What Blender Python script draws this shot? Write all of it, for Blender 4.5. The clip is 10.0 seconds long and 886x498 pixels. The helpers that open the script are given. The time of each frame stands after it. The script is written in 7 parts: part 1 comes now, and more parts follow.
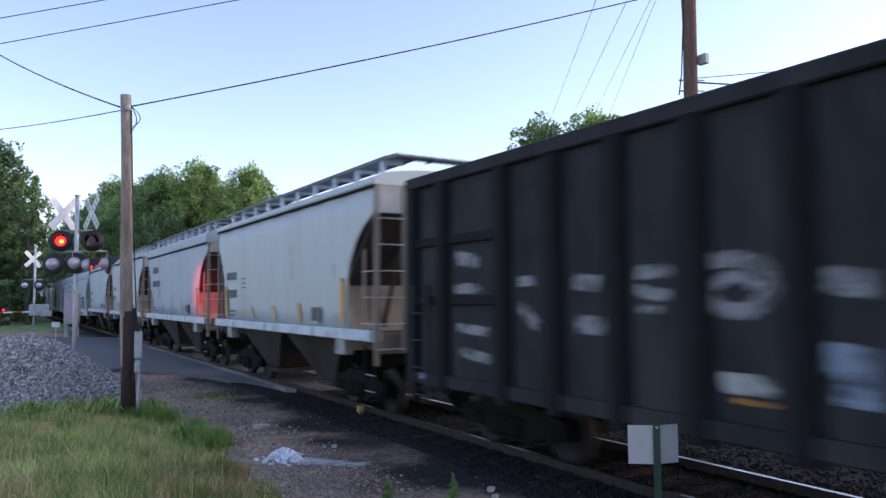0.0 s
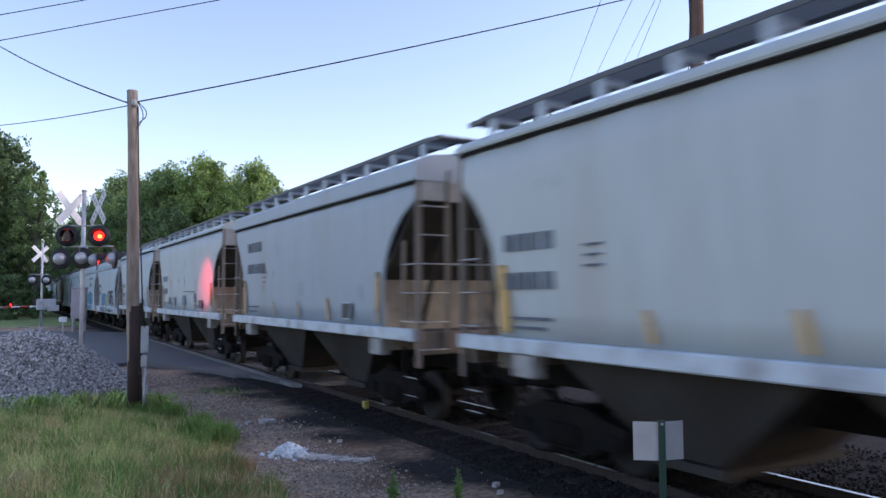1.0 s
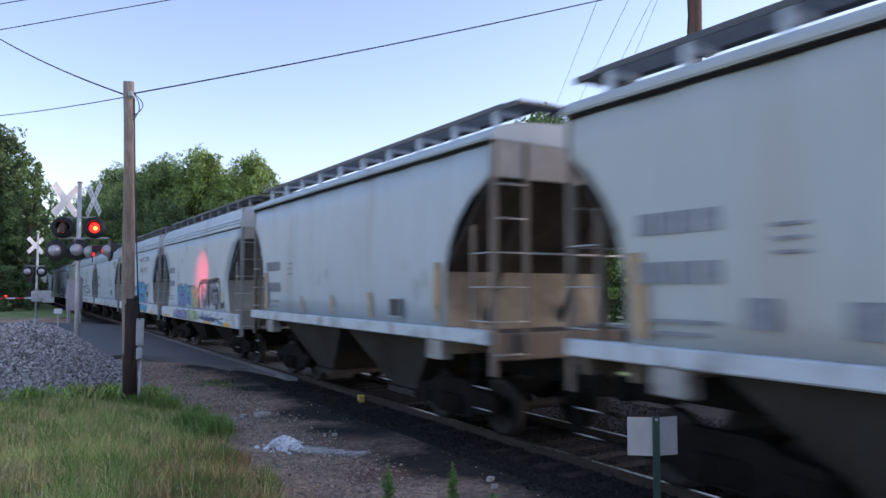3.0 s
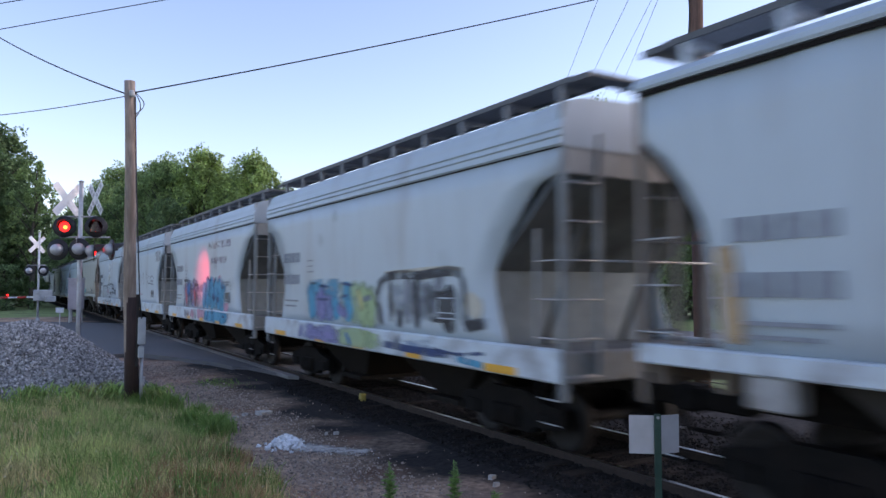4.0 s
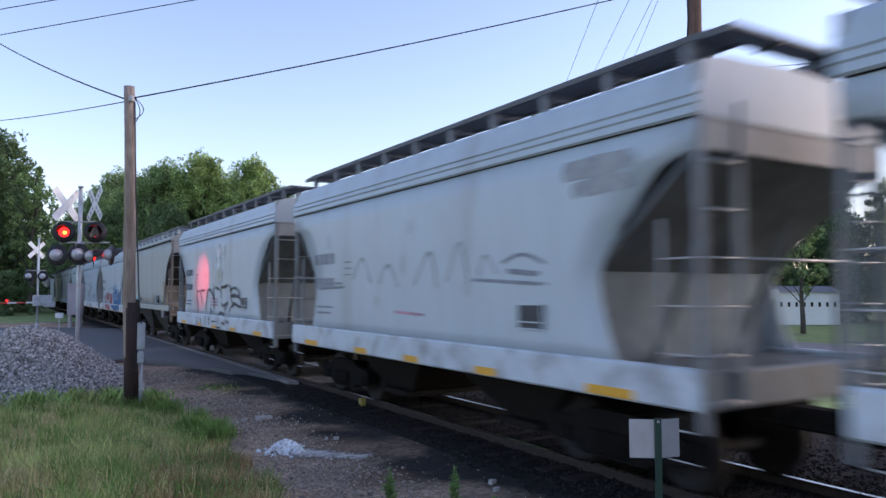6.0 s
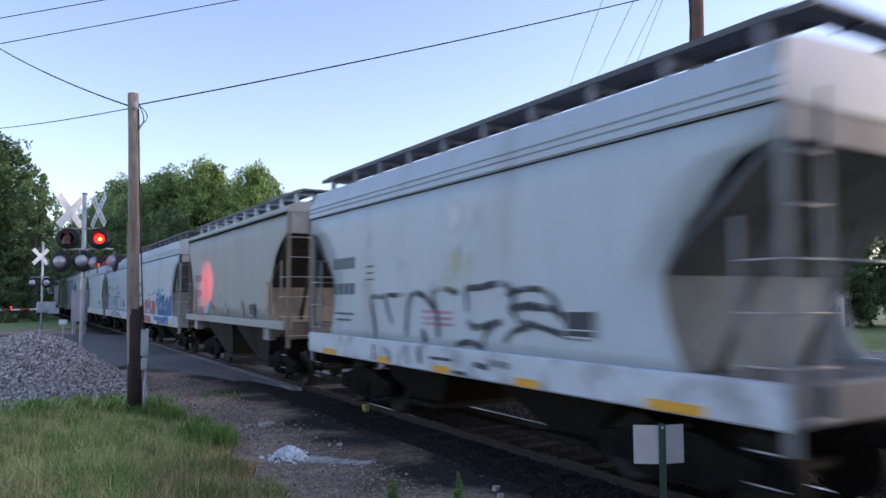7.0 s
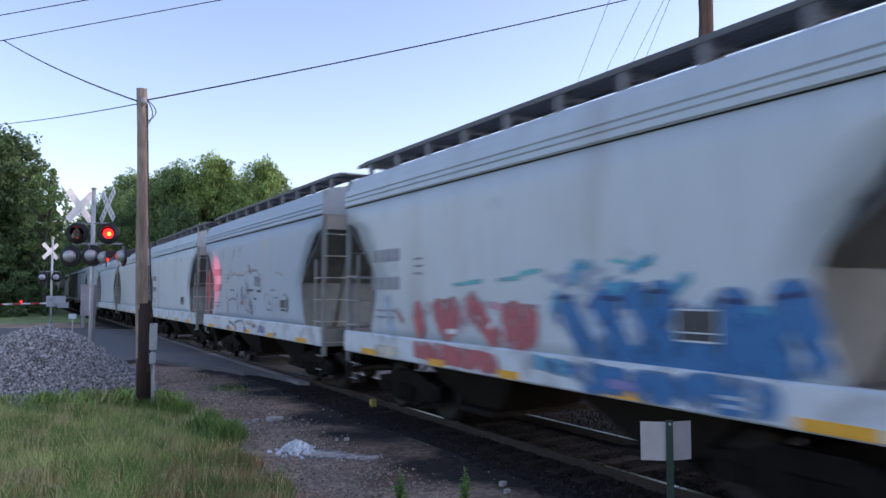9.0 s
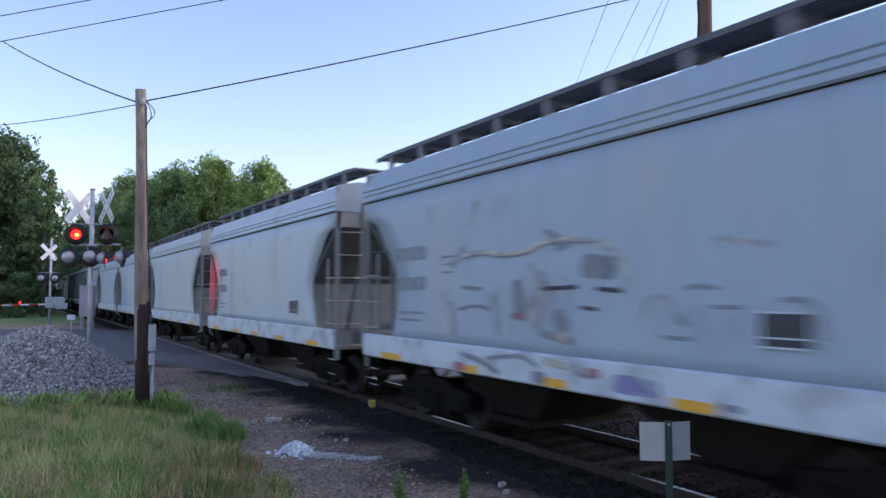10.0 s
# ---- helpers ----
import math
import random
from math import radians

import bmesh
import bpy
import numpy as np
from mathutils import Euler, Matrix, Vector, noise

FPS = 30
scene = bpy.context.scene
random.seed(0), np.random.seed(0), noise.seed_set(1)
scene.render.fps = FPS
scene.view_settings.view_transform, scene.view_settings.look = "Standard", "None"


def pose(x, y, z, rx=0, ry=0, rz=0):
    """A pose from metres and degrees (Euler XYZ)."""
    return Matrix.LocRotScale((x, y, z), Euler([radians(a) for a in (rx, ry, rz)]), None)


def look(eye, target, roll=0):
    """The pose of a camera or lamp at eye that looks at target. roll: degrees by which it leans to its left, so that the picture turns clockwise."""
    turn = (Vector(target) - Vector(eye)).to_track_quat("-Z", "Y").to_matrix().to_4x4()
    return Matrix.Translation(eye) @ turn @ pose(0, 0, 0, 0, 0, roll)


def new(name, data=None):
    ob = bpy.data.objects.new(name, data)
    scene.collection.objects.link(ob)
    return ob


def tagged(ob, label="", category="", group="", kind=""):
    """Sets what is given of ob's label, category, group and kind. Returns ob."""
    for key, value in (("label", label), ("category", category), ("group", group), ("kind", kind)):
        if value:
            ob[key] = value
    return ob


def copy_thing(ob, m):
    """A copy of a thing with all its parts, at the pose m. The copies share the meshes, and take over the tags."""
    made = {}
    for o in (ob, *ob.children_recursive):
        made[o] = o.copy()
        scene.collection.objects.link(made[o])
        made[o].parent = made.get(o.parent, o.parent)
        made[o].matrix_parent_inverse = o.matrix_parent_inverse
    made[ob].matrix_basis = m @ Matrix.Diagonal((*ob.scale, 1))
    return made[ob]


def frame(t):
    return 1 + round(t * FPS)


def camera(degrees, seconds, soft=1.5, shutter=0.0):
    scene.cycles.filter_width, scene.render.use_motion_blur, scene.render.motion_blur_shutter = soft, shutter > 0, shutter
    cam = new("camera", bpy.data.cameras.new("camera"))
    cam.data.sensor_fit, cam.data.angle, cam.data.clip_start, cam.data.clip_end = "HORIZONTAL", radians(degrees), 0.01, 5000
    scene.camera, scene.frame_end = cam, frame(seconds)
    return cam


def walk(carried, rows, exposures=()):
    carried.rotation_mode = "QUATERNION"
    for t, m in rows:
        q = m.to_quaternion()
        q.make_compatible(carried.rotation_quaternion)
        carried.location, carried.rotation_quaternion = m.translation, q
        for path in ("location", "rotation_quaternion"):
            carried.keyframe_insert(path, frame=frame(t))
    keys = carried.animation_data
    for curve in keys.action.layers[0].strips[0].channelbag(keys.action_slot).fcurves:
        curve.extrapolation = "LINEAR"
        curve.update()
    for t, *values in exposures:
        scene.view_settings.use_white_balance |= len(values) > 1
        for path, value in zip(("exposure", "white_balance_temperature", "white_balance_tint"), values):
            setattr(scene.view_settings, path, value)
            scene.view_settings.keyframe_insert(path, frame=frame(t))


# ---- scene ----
import itertools

# World: x across the track, y along it (far = +y), z = 0 at the rail heads.
cam = camera(63, 10.0, soft=1.5, shutter=0.5)
EYE = (0.0, 0.0, 2.2)


def aim(yaw, pitch, roll):
    """Yaw to the right of +y, pitch up, roll of the camera to its left, in degrees."""
    a, b = radians(yaw), radians(pitch)
    way = Vector((math.sin(a) * math.cos(b), math.cos(a) * math.cos(b), math.sin(b)))
    return look(EYE, Vector(EYE) + way, roll)


VIEW = (
    (0.0, 31.51, 3.864, -0.43), (0.5, 31.54, 3.740, -0.33), (1.0, 31.07, 3.538, -0.26),
    (1.5, 31.00, 3.634, 0.03), (2.0, 31.28, 3.639, 0.16), (2.5, 31.39, 3.321, 0.13),
    (4.0, 31.26, 2.982, 0.06), (4.5, 31.25, 3.081, -0.02), (5.0, 31.20, 3.015, -0.01),
    (5.5, 31.31, 3.084, -0.01), (7.0, 31.05, 3.782, -0.21), (7.5, 30.73, 3.646, -0.04),
    (8.0, 30.50, 3.530, 0.08), (8.5, 30.49, 3.474, 0.03), (9.0, 30.46, 3.439, -0.01),
    (9.5, 30.58, 3.388, 0.04), (10.0, 30.54, 3.492, -0.06))
walk(cam, [(t, aim(y, p, r)) for t, y, p, r in VIEW], exposures=[(0.0, 1.18, 6600, 27), (0.5, 1.22, 6600, 27), (1.0, 1.11, 6680, 27), (2.0, 1.04, 6700, 27), (4.5, 1.04, 6700, 27), (7.0, 1.03, 6600, 27), (8.5, 1.05, 6800, 28), (10.0, 1.01, 6500, 28)])

# ---- light: clear sky just after sundown, sun low behind the camera ----
world = bpy.data.worlds.new("dusk_sky")
scene.world = world
world.use_nodes = True
wn = world.node_tree.nodes
sky = wn.new("ShaderNodeTexSky")
sky.sky_type = "NISHITA"
sky.sun_disc = False
SUN_ELEVATION, SUN_AZIMUTH = 24.0, 112.0
sky.sun_elevation, sky.sun_rotation = radians(SUN_ELEVATION), radians(SUN_AZIMUTH)
sky.air_density, sky.dust_density, sky.ozone_density = 1.0, 0.85, 1.7
wn["Background"].inputs["Strength"].default_value = 0.15
world.node_tree.links.new(sky.outputs["Color"], wn["Background"].inputs["Color"])
sun = new("sun", bpy.data.lights.new("sun", "SUN"))
sun.data.energy, sun.data.angle, sun.data.color = 0.1, radians(20), (1.0, 0.9, 0.8)
sa, se = radians(SUN_AZIMUTH), radians(SUN_ELEVATION)
sun.matrix_basis = look((0, 0, 60), Vector((0, 0, 60)) - Vector((math.sin(sa) * math.cos(se), math.cos(sa) * math.cos(se), math.sin(se))))

# ---- materials ----


def material(name, color, rough=0.7, metal=0.0, vary=0.25, scale=6.0, bump=0.15, dirt=None, dirt_amount=0.5,
             dirt_scale=0.8, stretch=(1, 1, 1), random_tint=0.0, emit=0.0, specular=0.5, island=False, through_light=0.0, strip=None, patches=None):
    """A surface with grain at a fine scale and stains at a coarse one, in metres of the thing's own space."""
    m = bpy.data.materials.new(name)
    m.use_nodes = True
    n, l = m.node_tree.nodes, m.node_tree.links
    b = n["Principled BSDF"]
    co = n.new("ShaderNodeTexCoord")
    mp = n.new("ShaderNodeMapping")
    mp.inputs["Scale"].default_value = stretch
    l.new(co.outputs["Object"], mp.inputs["Vector"])

    def noisy(s, detail):
        t = n.new("ShaderNodeTexNoise")
        t.inputs["Scale"].default_value, t.inputs["Detail"].default_value = s, detail
        l.new(mp.outputs["Vector"], t.inputs["Vector"])
        return t.outputs["Fac"]

    def mixed(fac, a, c2, mode="MIX"):
        x = n.new("ShaderNodeMix")
        x.data_type, x.blend_type = "RGBA", mode
        for sock, val in ((x.inputs[0], fac), (x.inputs[6], a), (x.inputs[7], c2)):
            if isinstance(val, bpy.types.NodeSocket):
                l.new(val, sock)
            else:
                sock.default_value = (*val, 1) if isinstance(val, tuple) else val
        return x.outputs[2]

    def ramp(sock, lo, hi):
        r = n.new("ShaderNodeMapRange")
        r.inputs[1].default_value, r.inputs[2].default_value = lo, hi
        l.new(sock, r.inputs[0])
        return r.outputs[0]

    fine = noisy(scale, 8)
    dark = tuple(c * (1 - vary) for c in color)
    light = tuple(min(1, c * (1 + vary)) for c in color)
    out = mixed(ramp(fine, 0.3, 0.7), dark, light)
    if dirt:
        coarse = noisy(dirt_scale, 6)
        lo = 0.62 - 0.3 * dirt_amount
        out = mixed(ramp(coarse, lo, lo + 0.22), out, tuple(dirt))
    if patches:
        out = mixed(ramp(noisy(patches[0], 5), 0.52, 0.66), out, tuple(patches[1]))
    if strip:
        # a dark stained strip along the track, train's shade in its colour too, with a ragged edge: (from x, to x,
        # colour)
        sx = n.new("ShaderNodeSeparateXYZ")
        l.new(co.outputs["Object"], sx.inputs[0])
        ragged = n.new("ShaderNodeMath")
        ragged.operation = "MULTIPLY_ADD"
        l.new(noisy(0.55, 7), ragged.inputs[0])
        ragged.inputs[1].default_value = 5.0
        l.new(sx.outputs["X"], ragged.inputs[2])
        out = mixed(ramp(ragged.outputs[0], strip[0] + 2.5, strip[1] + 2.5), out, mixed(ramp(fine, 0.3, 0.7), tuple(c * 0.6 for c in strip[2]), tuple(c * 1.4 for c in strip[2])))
    if random_tint:
        info = n.new("ShaderNodeNewGeometry" if island else "ShaderNodeObjectInfo")
        h = n.new("ShaderNodeHueSaturation")
        v = n.new("ShaderNodeMath")
        v.operation = "MULTIPLY_ADD"
        l.new(info.outputs["Random Per Island" if island else "Random"], v.inputs[0])
        v.inputs[1].default_value, v.inputs[2].default_value = random_tint * 2, 1 - random_tint
        l.new(v.outputs[0], h.inputs["Value"])
        l.new(out, h.inputs["Color"])
        out = h.outputs["Color"]
    l.new(out, b.inputs["Base Color"])
    b.inputs["Metallic"].default_value = metal
    b.inputs["Specular IOR Level"].default_value = specular
    rr = n.new("ShaderNodeMapRange")
    rr.inputs[3].default_value, rr.inputs[4].default_value = max(0.02, rough - 0.12), min(1, rough + 0.12)
    l.new(fine, rr.inputs[0])
    l.new(rr.outputs[0], b.inputs["Roughness"])
    if bump:
        bp = n.new("ShaderNodeBump")
        bp.inputs["Strength"].default_value, bp.inputs["Distance"].default_value = bump, 0.02
        l.new(fine, bp.inputs["Height"])
        l.new(bp.outputs["Normal"], b.inputs["Normal"])
    if through_light:
        tr = n.new("ShaderNodeBsdfTranslucent")
        l.new(out, tr.inputs["Color"])
        ms = n.new("ShaderNodeMixShader")
        ms.inputs[0].default_value = through_light
        l.new(b.outputs[0], ms.inputs[1])
        l.new(tr.outputs[0], ms.inputs[2])
        l.new(ms.outputs[0], n["Material Output"].inputs["Surface"])
    if emit:
        b.inputs["Emission Color"].default_value = (*color, 1)
        b.inputs["Emission Strength"].default_value = emit
    return m


# ---- mesh helpers ----


def mesh_of(name, bm, mat):
    me = bpy.data.meshes.new(name)
    bm.to_mesh(me)
    bm.free()
    for m in (mat if isinstance(mat, (list, tuple)) else [mat]):
        me.materials.append(m)
    return me


def part(name, bm, mat, parent=None, label=""):
    """Links a bmesh as one mesh object under a thing or a part."""
    ob = new(name, mesh_of(name, bm, mat))
    if parent:
        ob.parent = parent
    return tagged(ob, label)


def thing(name, label, category, m=None, group="", kind=""):
    """An Empty at a thing's base that carries its parts."""
    ob = new(name)
    ob.empty_display_size = 0.2
    if m:
        ob.matrix_basis = m
    return tagged(ob, label, category, group, kind)


def again(ob, parent, m=None):
    """Another part on the same mesh."""
    o = new(ob.name.split(".")[0], ob.data)
    o.parent = parent
    if m:
        o.matrix_basis = m
    return o


def box(bm, x0, x1, y0, y1, z0, z1, bevel=0.0):
    v = [bm.verts.new(p) for p in ((x0, y0, z0), (x1, y0, z0), (x1, y1, z0), (x0, y1, z0), (x0, y0, z1), (x1, y0, z1), (x1, y1, z1), (x0, y1, z1))]
    fs = [bm.faces.new([v[i] for i in q]) for q in ((3, 2, 1, 0), (4, 5, 6, 7), (0, 1, 5, 4), (1, 2, 6, 5), (2, 3, 7, 6), (3, 0, 4, 7))]
    if bevel:
        bmesh.ops.bevel(bm, geom=list({e for f in fs for e in f.edges}), offset=bevel, segments=1, affect="EDGES")
    return bm


def boxes(*rows, bevel=0.0):
    bm = bmesh.new()
    for r in rows:
        box(bm, *r, bevel=bevel)
    return bm


def prism(bm, poly, axis, a, b):
    """A polygon of (u, v) pulled along an axis from a to b; for x: (y, z), y: (x, z), z: (x, y)."""
    def at(u, v, w):
        return {"x": (w, u, v), "y": (u, w, v), "z": (u, v, w)}[axis]
    lo = [bm.verts.new(at(u, v, a)) for u, v in poly]
    hi = [bm.verts.new(at(u, v, b)) for u, v in poly]
    n = len(poly)
    new_faces = [bm.faces.new(lo), bm.faces.new(hi[::-1])]
    for i in range(n):
        j = (i + 1) % n
        new_faces.append(bm.faces.new((lo[j], lo[i], hi[i], hi[j])))
    bmesh.ops.recalc_face_normals(bm, faces=new_faces)
    return bm


def tube(bm, points, radius, sides=8, taper=None):
    """A round bar through points."""
    pts = [Vector(p) for p in points]
    rings = []
    up0 = Vector((0, 0, 1))
    for i, p in enumerate(pts):
        d = (pts[min(i + 1, len(pts) - 1)] - pts[max(i - 1, 0)]).normalized()
        up = up0 if abs(d.z) < 0.95 else Vector((1, 0, 0))
        s = d.cross(up).normalized()
        u = s.cross(d)
        r = radius if taper is None else radius + (taper - radius) * i / (len(pts) - 1)
        rings.append([bm.verts.new(p + r * (math.cos(k * math.tau / sides) * s + math.sin(k * math.tau / sides) * u)) for k in range(sides)])
    for a, b in zip(rings, rings[1:]):
        for k in range(sides):
            f = bm.faces.new((a[k], a[(k + 1) % sides], b[(k + 1) % sides], b[k]))
            f.smooth = True
    bm.faces.new(rings[0][::-1])
    bm.faces.new(rings[-1])
    return bm


def lathe(bm, profile, axis="z", sides=20, centre=(0, 0, 0)):
    """Turns (radius, height) pairs about an axis."""
    rings = []
    for r, h in profile:
        ring = []
        for k in range(sides):
            c, s = r * math.cos(k * math.tau / sides), r * math.sin(k * math.tau / sides)
            p = {"z": (c, s, h), "x": (h, c, s), "y": (c, h, s)}[axis]
            ring.append(bm.verts.new((p[0] + centre[0], p[1] + centre[1], p[2] + centre[2])))
        rings.append(ring)
    fs = []
    for a, b in zip(rings, rings[1:]):
        for k in range(sides):
            f = bm.faces.new((a[k], a[(k + 1) % sides], b[(k + 1) % sides], b[k]))
            f.smooth = True
            fs.append(f)
    fs += [bm.faces.new(rings[0][::-1]), bm.faces.new(rings[-1])]
    bmesh.ops.recalc_face_normals(bm, faces=fs)
    return bm


def from_arrays(name, verts, faces, mat, smooth=False):
    me = bpy.data.meshes.new(name)
    me.from_pydata(verts, [], faces)
    if smooth:
        me.polygons.foreach_set("use_smooth", [True] * len(me.polygons))
    for m in (mat if isinstance(mat, (list, tuple)) else [mat]):
        me.materials.append(m)
    return me


def overspray(name, color, amount=0.6, scale=5.0, stretch=(1, 1, 1), hard=0.25, fade=0.35, flat=False, start=0.40):
    """Thin rubbed paint: it covers in ragged flecks and thins out towards the edge of its patch."""
    m = bpy.data.materials.new(name)
    m.use_nodes = True
    n, l = m.node_tree.nodes, m.node_tree.links
    b = n["Principled BSDF"]
    b.inputs["Base Color"].default_value, b.inputs["Roughness"].default_value = (*color, 1), 0.65
    co, mp, tex, sep = n.new("ShaderNodeTexCoord"), n.new("ShaderNodeMapping"), n.new("ShaderNodeTexNoise"), n.new("ShaderNodeSeparateXYZ")
    mp.inputs["Scale"].default_value = stretch
    l.new(co.outputs["Object"], mp.inputs["Vector"])
    l.new(mp.outputs["Vector"], tex.inputs["Vector"])
    tex.inputs["Scale"].default_value, tex.inputs["Detail"].default_value, tex.inputs["Roughness"].default_value = scale, 8, 0.65
    l.new(co.outputs["Generated"], sep.inputs[0])

    def calc(op, a, c):
        x = n.new("ShaderNodeMath")
        x.operation = op
        for i, v in enumerate((a, c)):
            if isinstance(v, float):
                x.inputs[i].default_value = v
            else:
                l.new(v, x.inputs[i])
        return x.outputs[0]

    def edge(sock):
        # 0 in the middle of the patch, 1 at its rim, cubed
        d = calc("MULTIPLY", calc("ABSOLUTE", calc("SUBTRACT", sock, 0.5), 0.0), 2.0)
        return calc("POWER", d, 3.0)
    rim = calc("ADD", edge(sep.outputs["Y"]), edge(sep.outputs["X" if flat else "Z"]))
    cover = calc("SUBTRACT", tex.outputs["Fac"], calc("MULTIPLY", rim, fade))
    r = n.new("ShaderNodeMapRange")
    r.inputs[1].default_value, r.inputs[2].default_value, r.inputs[4].default_value = start, start + hard, amount
    l.new(cover, r.inputs[0])
    l.new(r.outputs[0], b.inputs["Alpha"])
    return m


car_white = material("white_hopper_paint", (0.435, 0.51, 0.55), 0.42, vary=0.05, scale=3, bump=0.03, dirt=(0.37, 0.40, 0.42), dirt_amount=0.35, dirt_scale=0.7, stretch=(1, 1.4, 0.35))
car_pale = material("pale_grey_hopper_paint", (0.455, 0.495, 0.49), 0.5, vary=0.06, scale=3, bump=0.03, dirt=(0.43, 0.43, 0.41), dirt_amount=0.35, dirt_scale=0.7, stretch=(1, 1.4, 0.3))
car_blue = material("pale_blue_grey_hopper_paint", (0.325, 0.41, 0.48), 0.5, vary=0.06, scale=3, bump=0.03, dirt=(0.38, 0.41, 0.44), dirt_amount=0.4, dirt_scale=0.7, stretch=(1, 1.4, 0.3))
car_grey = material("grey_hopper_paint", (0.345, 0.40, 0.44), 0.5, vary=0.06, scale=3, bump=0.03, dirt=(0.34, 0.35, 0.36), dirt_amount=0.35, dirt_scale=0.7, stretch=(1, 1.4, 0.3))
car_beige = material("beige_hopper_paint", (0.352, 0.368, 0.338), 0.55, vary=0.07, scale=3, bump=0.03, dirt=(0.33, 0.32, 0.29), dirt_amount=0.4, dirt_scale=0.7, stretch=(1, 1.4, 0.3))
car_dark = material("dark_green_grey_hopper_paint", (0.16, 0.18, 0.18), 0.6, vary=0.1, scale=3, bump=0.03, dirt=(0.10, 0.09, 0.08), dirt_amount=0.5, dirt_scale=0.7)
tan_dust = material("dusty_tan_hopper_end", (0.215, 0.18, 0.15), 0.8, vary=0.12, scale=4, bump=0.05, dirt=(0.15, 0.115, 0.09), dirt_amount=0.5, dirt_scale=1.2, stretch=(1, 1, 0.4))
sill_white = material("white_side_sill", (0.51, 0.59, 0.64), 0.45, vary=0.06, scale=5, bump=0.04, dirt=(0.30, 0.31, 0.33), dirt_amount=0.42, dirt_scale=2.6)
black_steel = material("grimy_black_steel", (0.009, 0.0085, 0.008), 0.85, vary=0.4, scale=9, bump=0.2, dirt=(0.018, 0.014, 0.012), dirt_amount=0.4, dirt_scale=2, specular=0.1)
black_car = material("black_gondola_paint", (0.022, 0.0225, 0.025), 0.75, vary=0.45, scale=4, bump=0.08, dirt=(0.045, 0.044, 0.045), dirt_amount=0.4, dirt_scale=0.9, stretch=(1, 1, 0.4), specular=0.2)
gondola_post = material("black_gondola_post_paint", (0.009, 0.009, 0.010), 0.8, vary=0.25, scale=4, bump=0.08, specular=0.2)
pale_grating = material("weathered_open_grating", (0.20, 0.21, 0.22), 0.6, metal=0.3, vary=0.2, scale=20, bump=0.1)
grating = material("galvanised_walkway_grating", (0.10, 0.105, 0.11), 0.6, metal=0.3, vary=0.2, scale=20, bump=0.1)
# near-black: shade under the car and its eaves is put into this colour
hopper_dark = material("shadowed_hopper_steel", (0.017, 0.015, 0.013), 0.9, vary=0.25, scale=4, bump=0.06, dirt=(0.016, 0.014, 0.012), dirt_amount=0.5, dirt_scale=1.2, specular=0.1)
# dusty bay steel, darkened so that its colour holds the underside's shade
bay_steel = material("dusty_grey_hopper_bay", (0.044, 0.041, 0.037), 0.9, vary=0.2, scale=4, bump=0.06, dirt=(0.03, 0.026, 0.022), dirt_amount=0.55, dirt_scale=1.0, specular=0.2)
dusty_bulkhead = material("dusty_brown_bulkhead", (0.31, 0.27, 0.215), 0.85, vary=0.15, scale=4, bump=0.05, dirt=(0.20, 0.16, 0.12), dirt_amount=0.5, dirt_scale=1.2)
grey_bulkhead = material("dull_grey_bulkhead", (0.235, 0.28, 0.30), 0.8, vary=0.1, scale=4, bump=0.04, dirt=(0.17, 0.195, 0.205), dirt_amount=0.5, dirt_scale=1.2)
wheel_steel = material("worn_wheel_steel", (0.022, 0.019, 0.017), 0.7, metal=0.4, vary=0.3, scale=8, bump=0.1)
end_grey = material("dull_grey_end_frame", (0.21, 0.235, 0.245), 0.65, vary=0.12, scale=5, bump=0.04, dirt=(0.17, 0.16, 0.15), dirt_amount=0.45, dirt_scale=1.6)
# Slope sheets and end braces: the openings' shade is put into these two colours.
slope_shade_grey = material("dull_grey_slope_sheet", (0.145, 0.163, 0.17), 0.85, vary=0.15, scale=4, bump=0.05, dirt=(0.10, 0.112, 0.115), dirt_amount=0.5, dirt_scale=1.2, specular=0.2)
slope_shade_brown = material("dark_brown_slope_sheet", (0.055, 0.048, 0.042), 0.9, vary=0.2, scale=4, bump=0.05, dirt=(0.035, 0.03, 0.027), dirt_amount=0.5, dirt_scale=1.2, specular=0.2)
end_panel = material("weathered_pale_end_panel", (0.345, 0.345, 0.33), 0.6, vary=0.1, scale=4, bump=0.04, dirt=(0.25, 0.24, 0.22), dirt_amount=0.5, dirt_scale=1.1)
rung_steel = material("worn_bright_rung", (0.42, 0.425, 0.42), 0.4, metal=0.3, vary=0.15, scale=12, bump=0.03)
pad_steel = material("dusty_jacking_pad", (0.33, 0.33, 0.325), 0.7, vary=0.15, scale=7, bump=0.05, dirt=(0.18, 0.16, 0.14), dirt_amount=0.5, dirt_scale=2)
rail_side = material("rusty_rail", (0.05, 0.034, 0.026), 0.8, metal=0.3, vary=0.35, scale=15, bump=0.2)
rail_top = material("polished_rail_head", (0.42, 0.42, 0.42), 0.3, metal=1.0, vary=0.05, scale=10, bump=0.02)
tie_wood = material("creosoted_tie_wood", (0.032, 0.026, 0.022), 0.9, vary=0.35, scale=12, bump=0.4, stretch=(0.2, 1, 1), random_tint=0.3, specular=0.1)
plate_black = material("black_stencil_plate", (0.022, 0.03, 0.04), 0.5, vary=0.3, scale=14, bump=0)
yellow_tape = material("yellow_reflective_tape", (0.72, 0.36, 0.03), 0.4, vary=0.12, scale=8, bump=0.02)
ink = material("stencil_ink", (0.09, 0.11, 0.14), 0.6, vary=0.3, scale=14, bump=0)
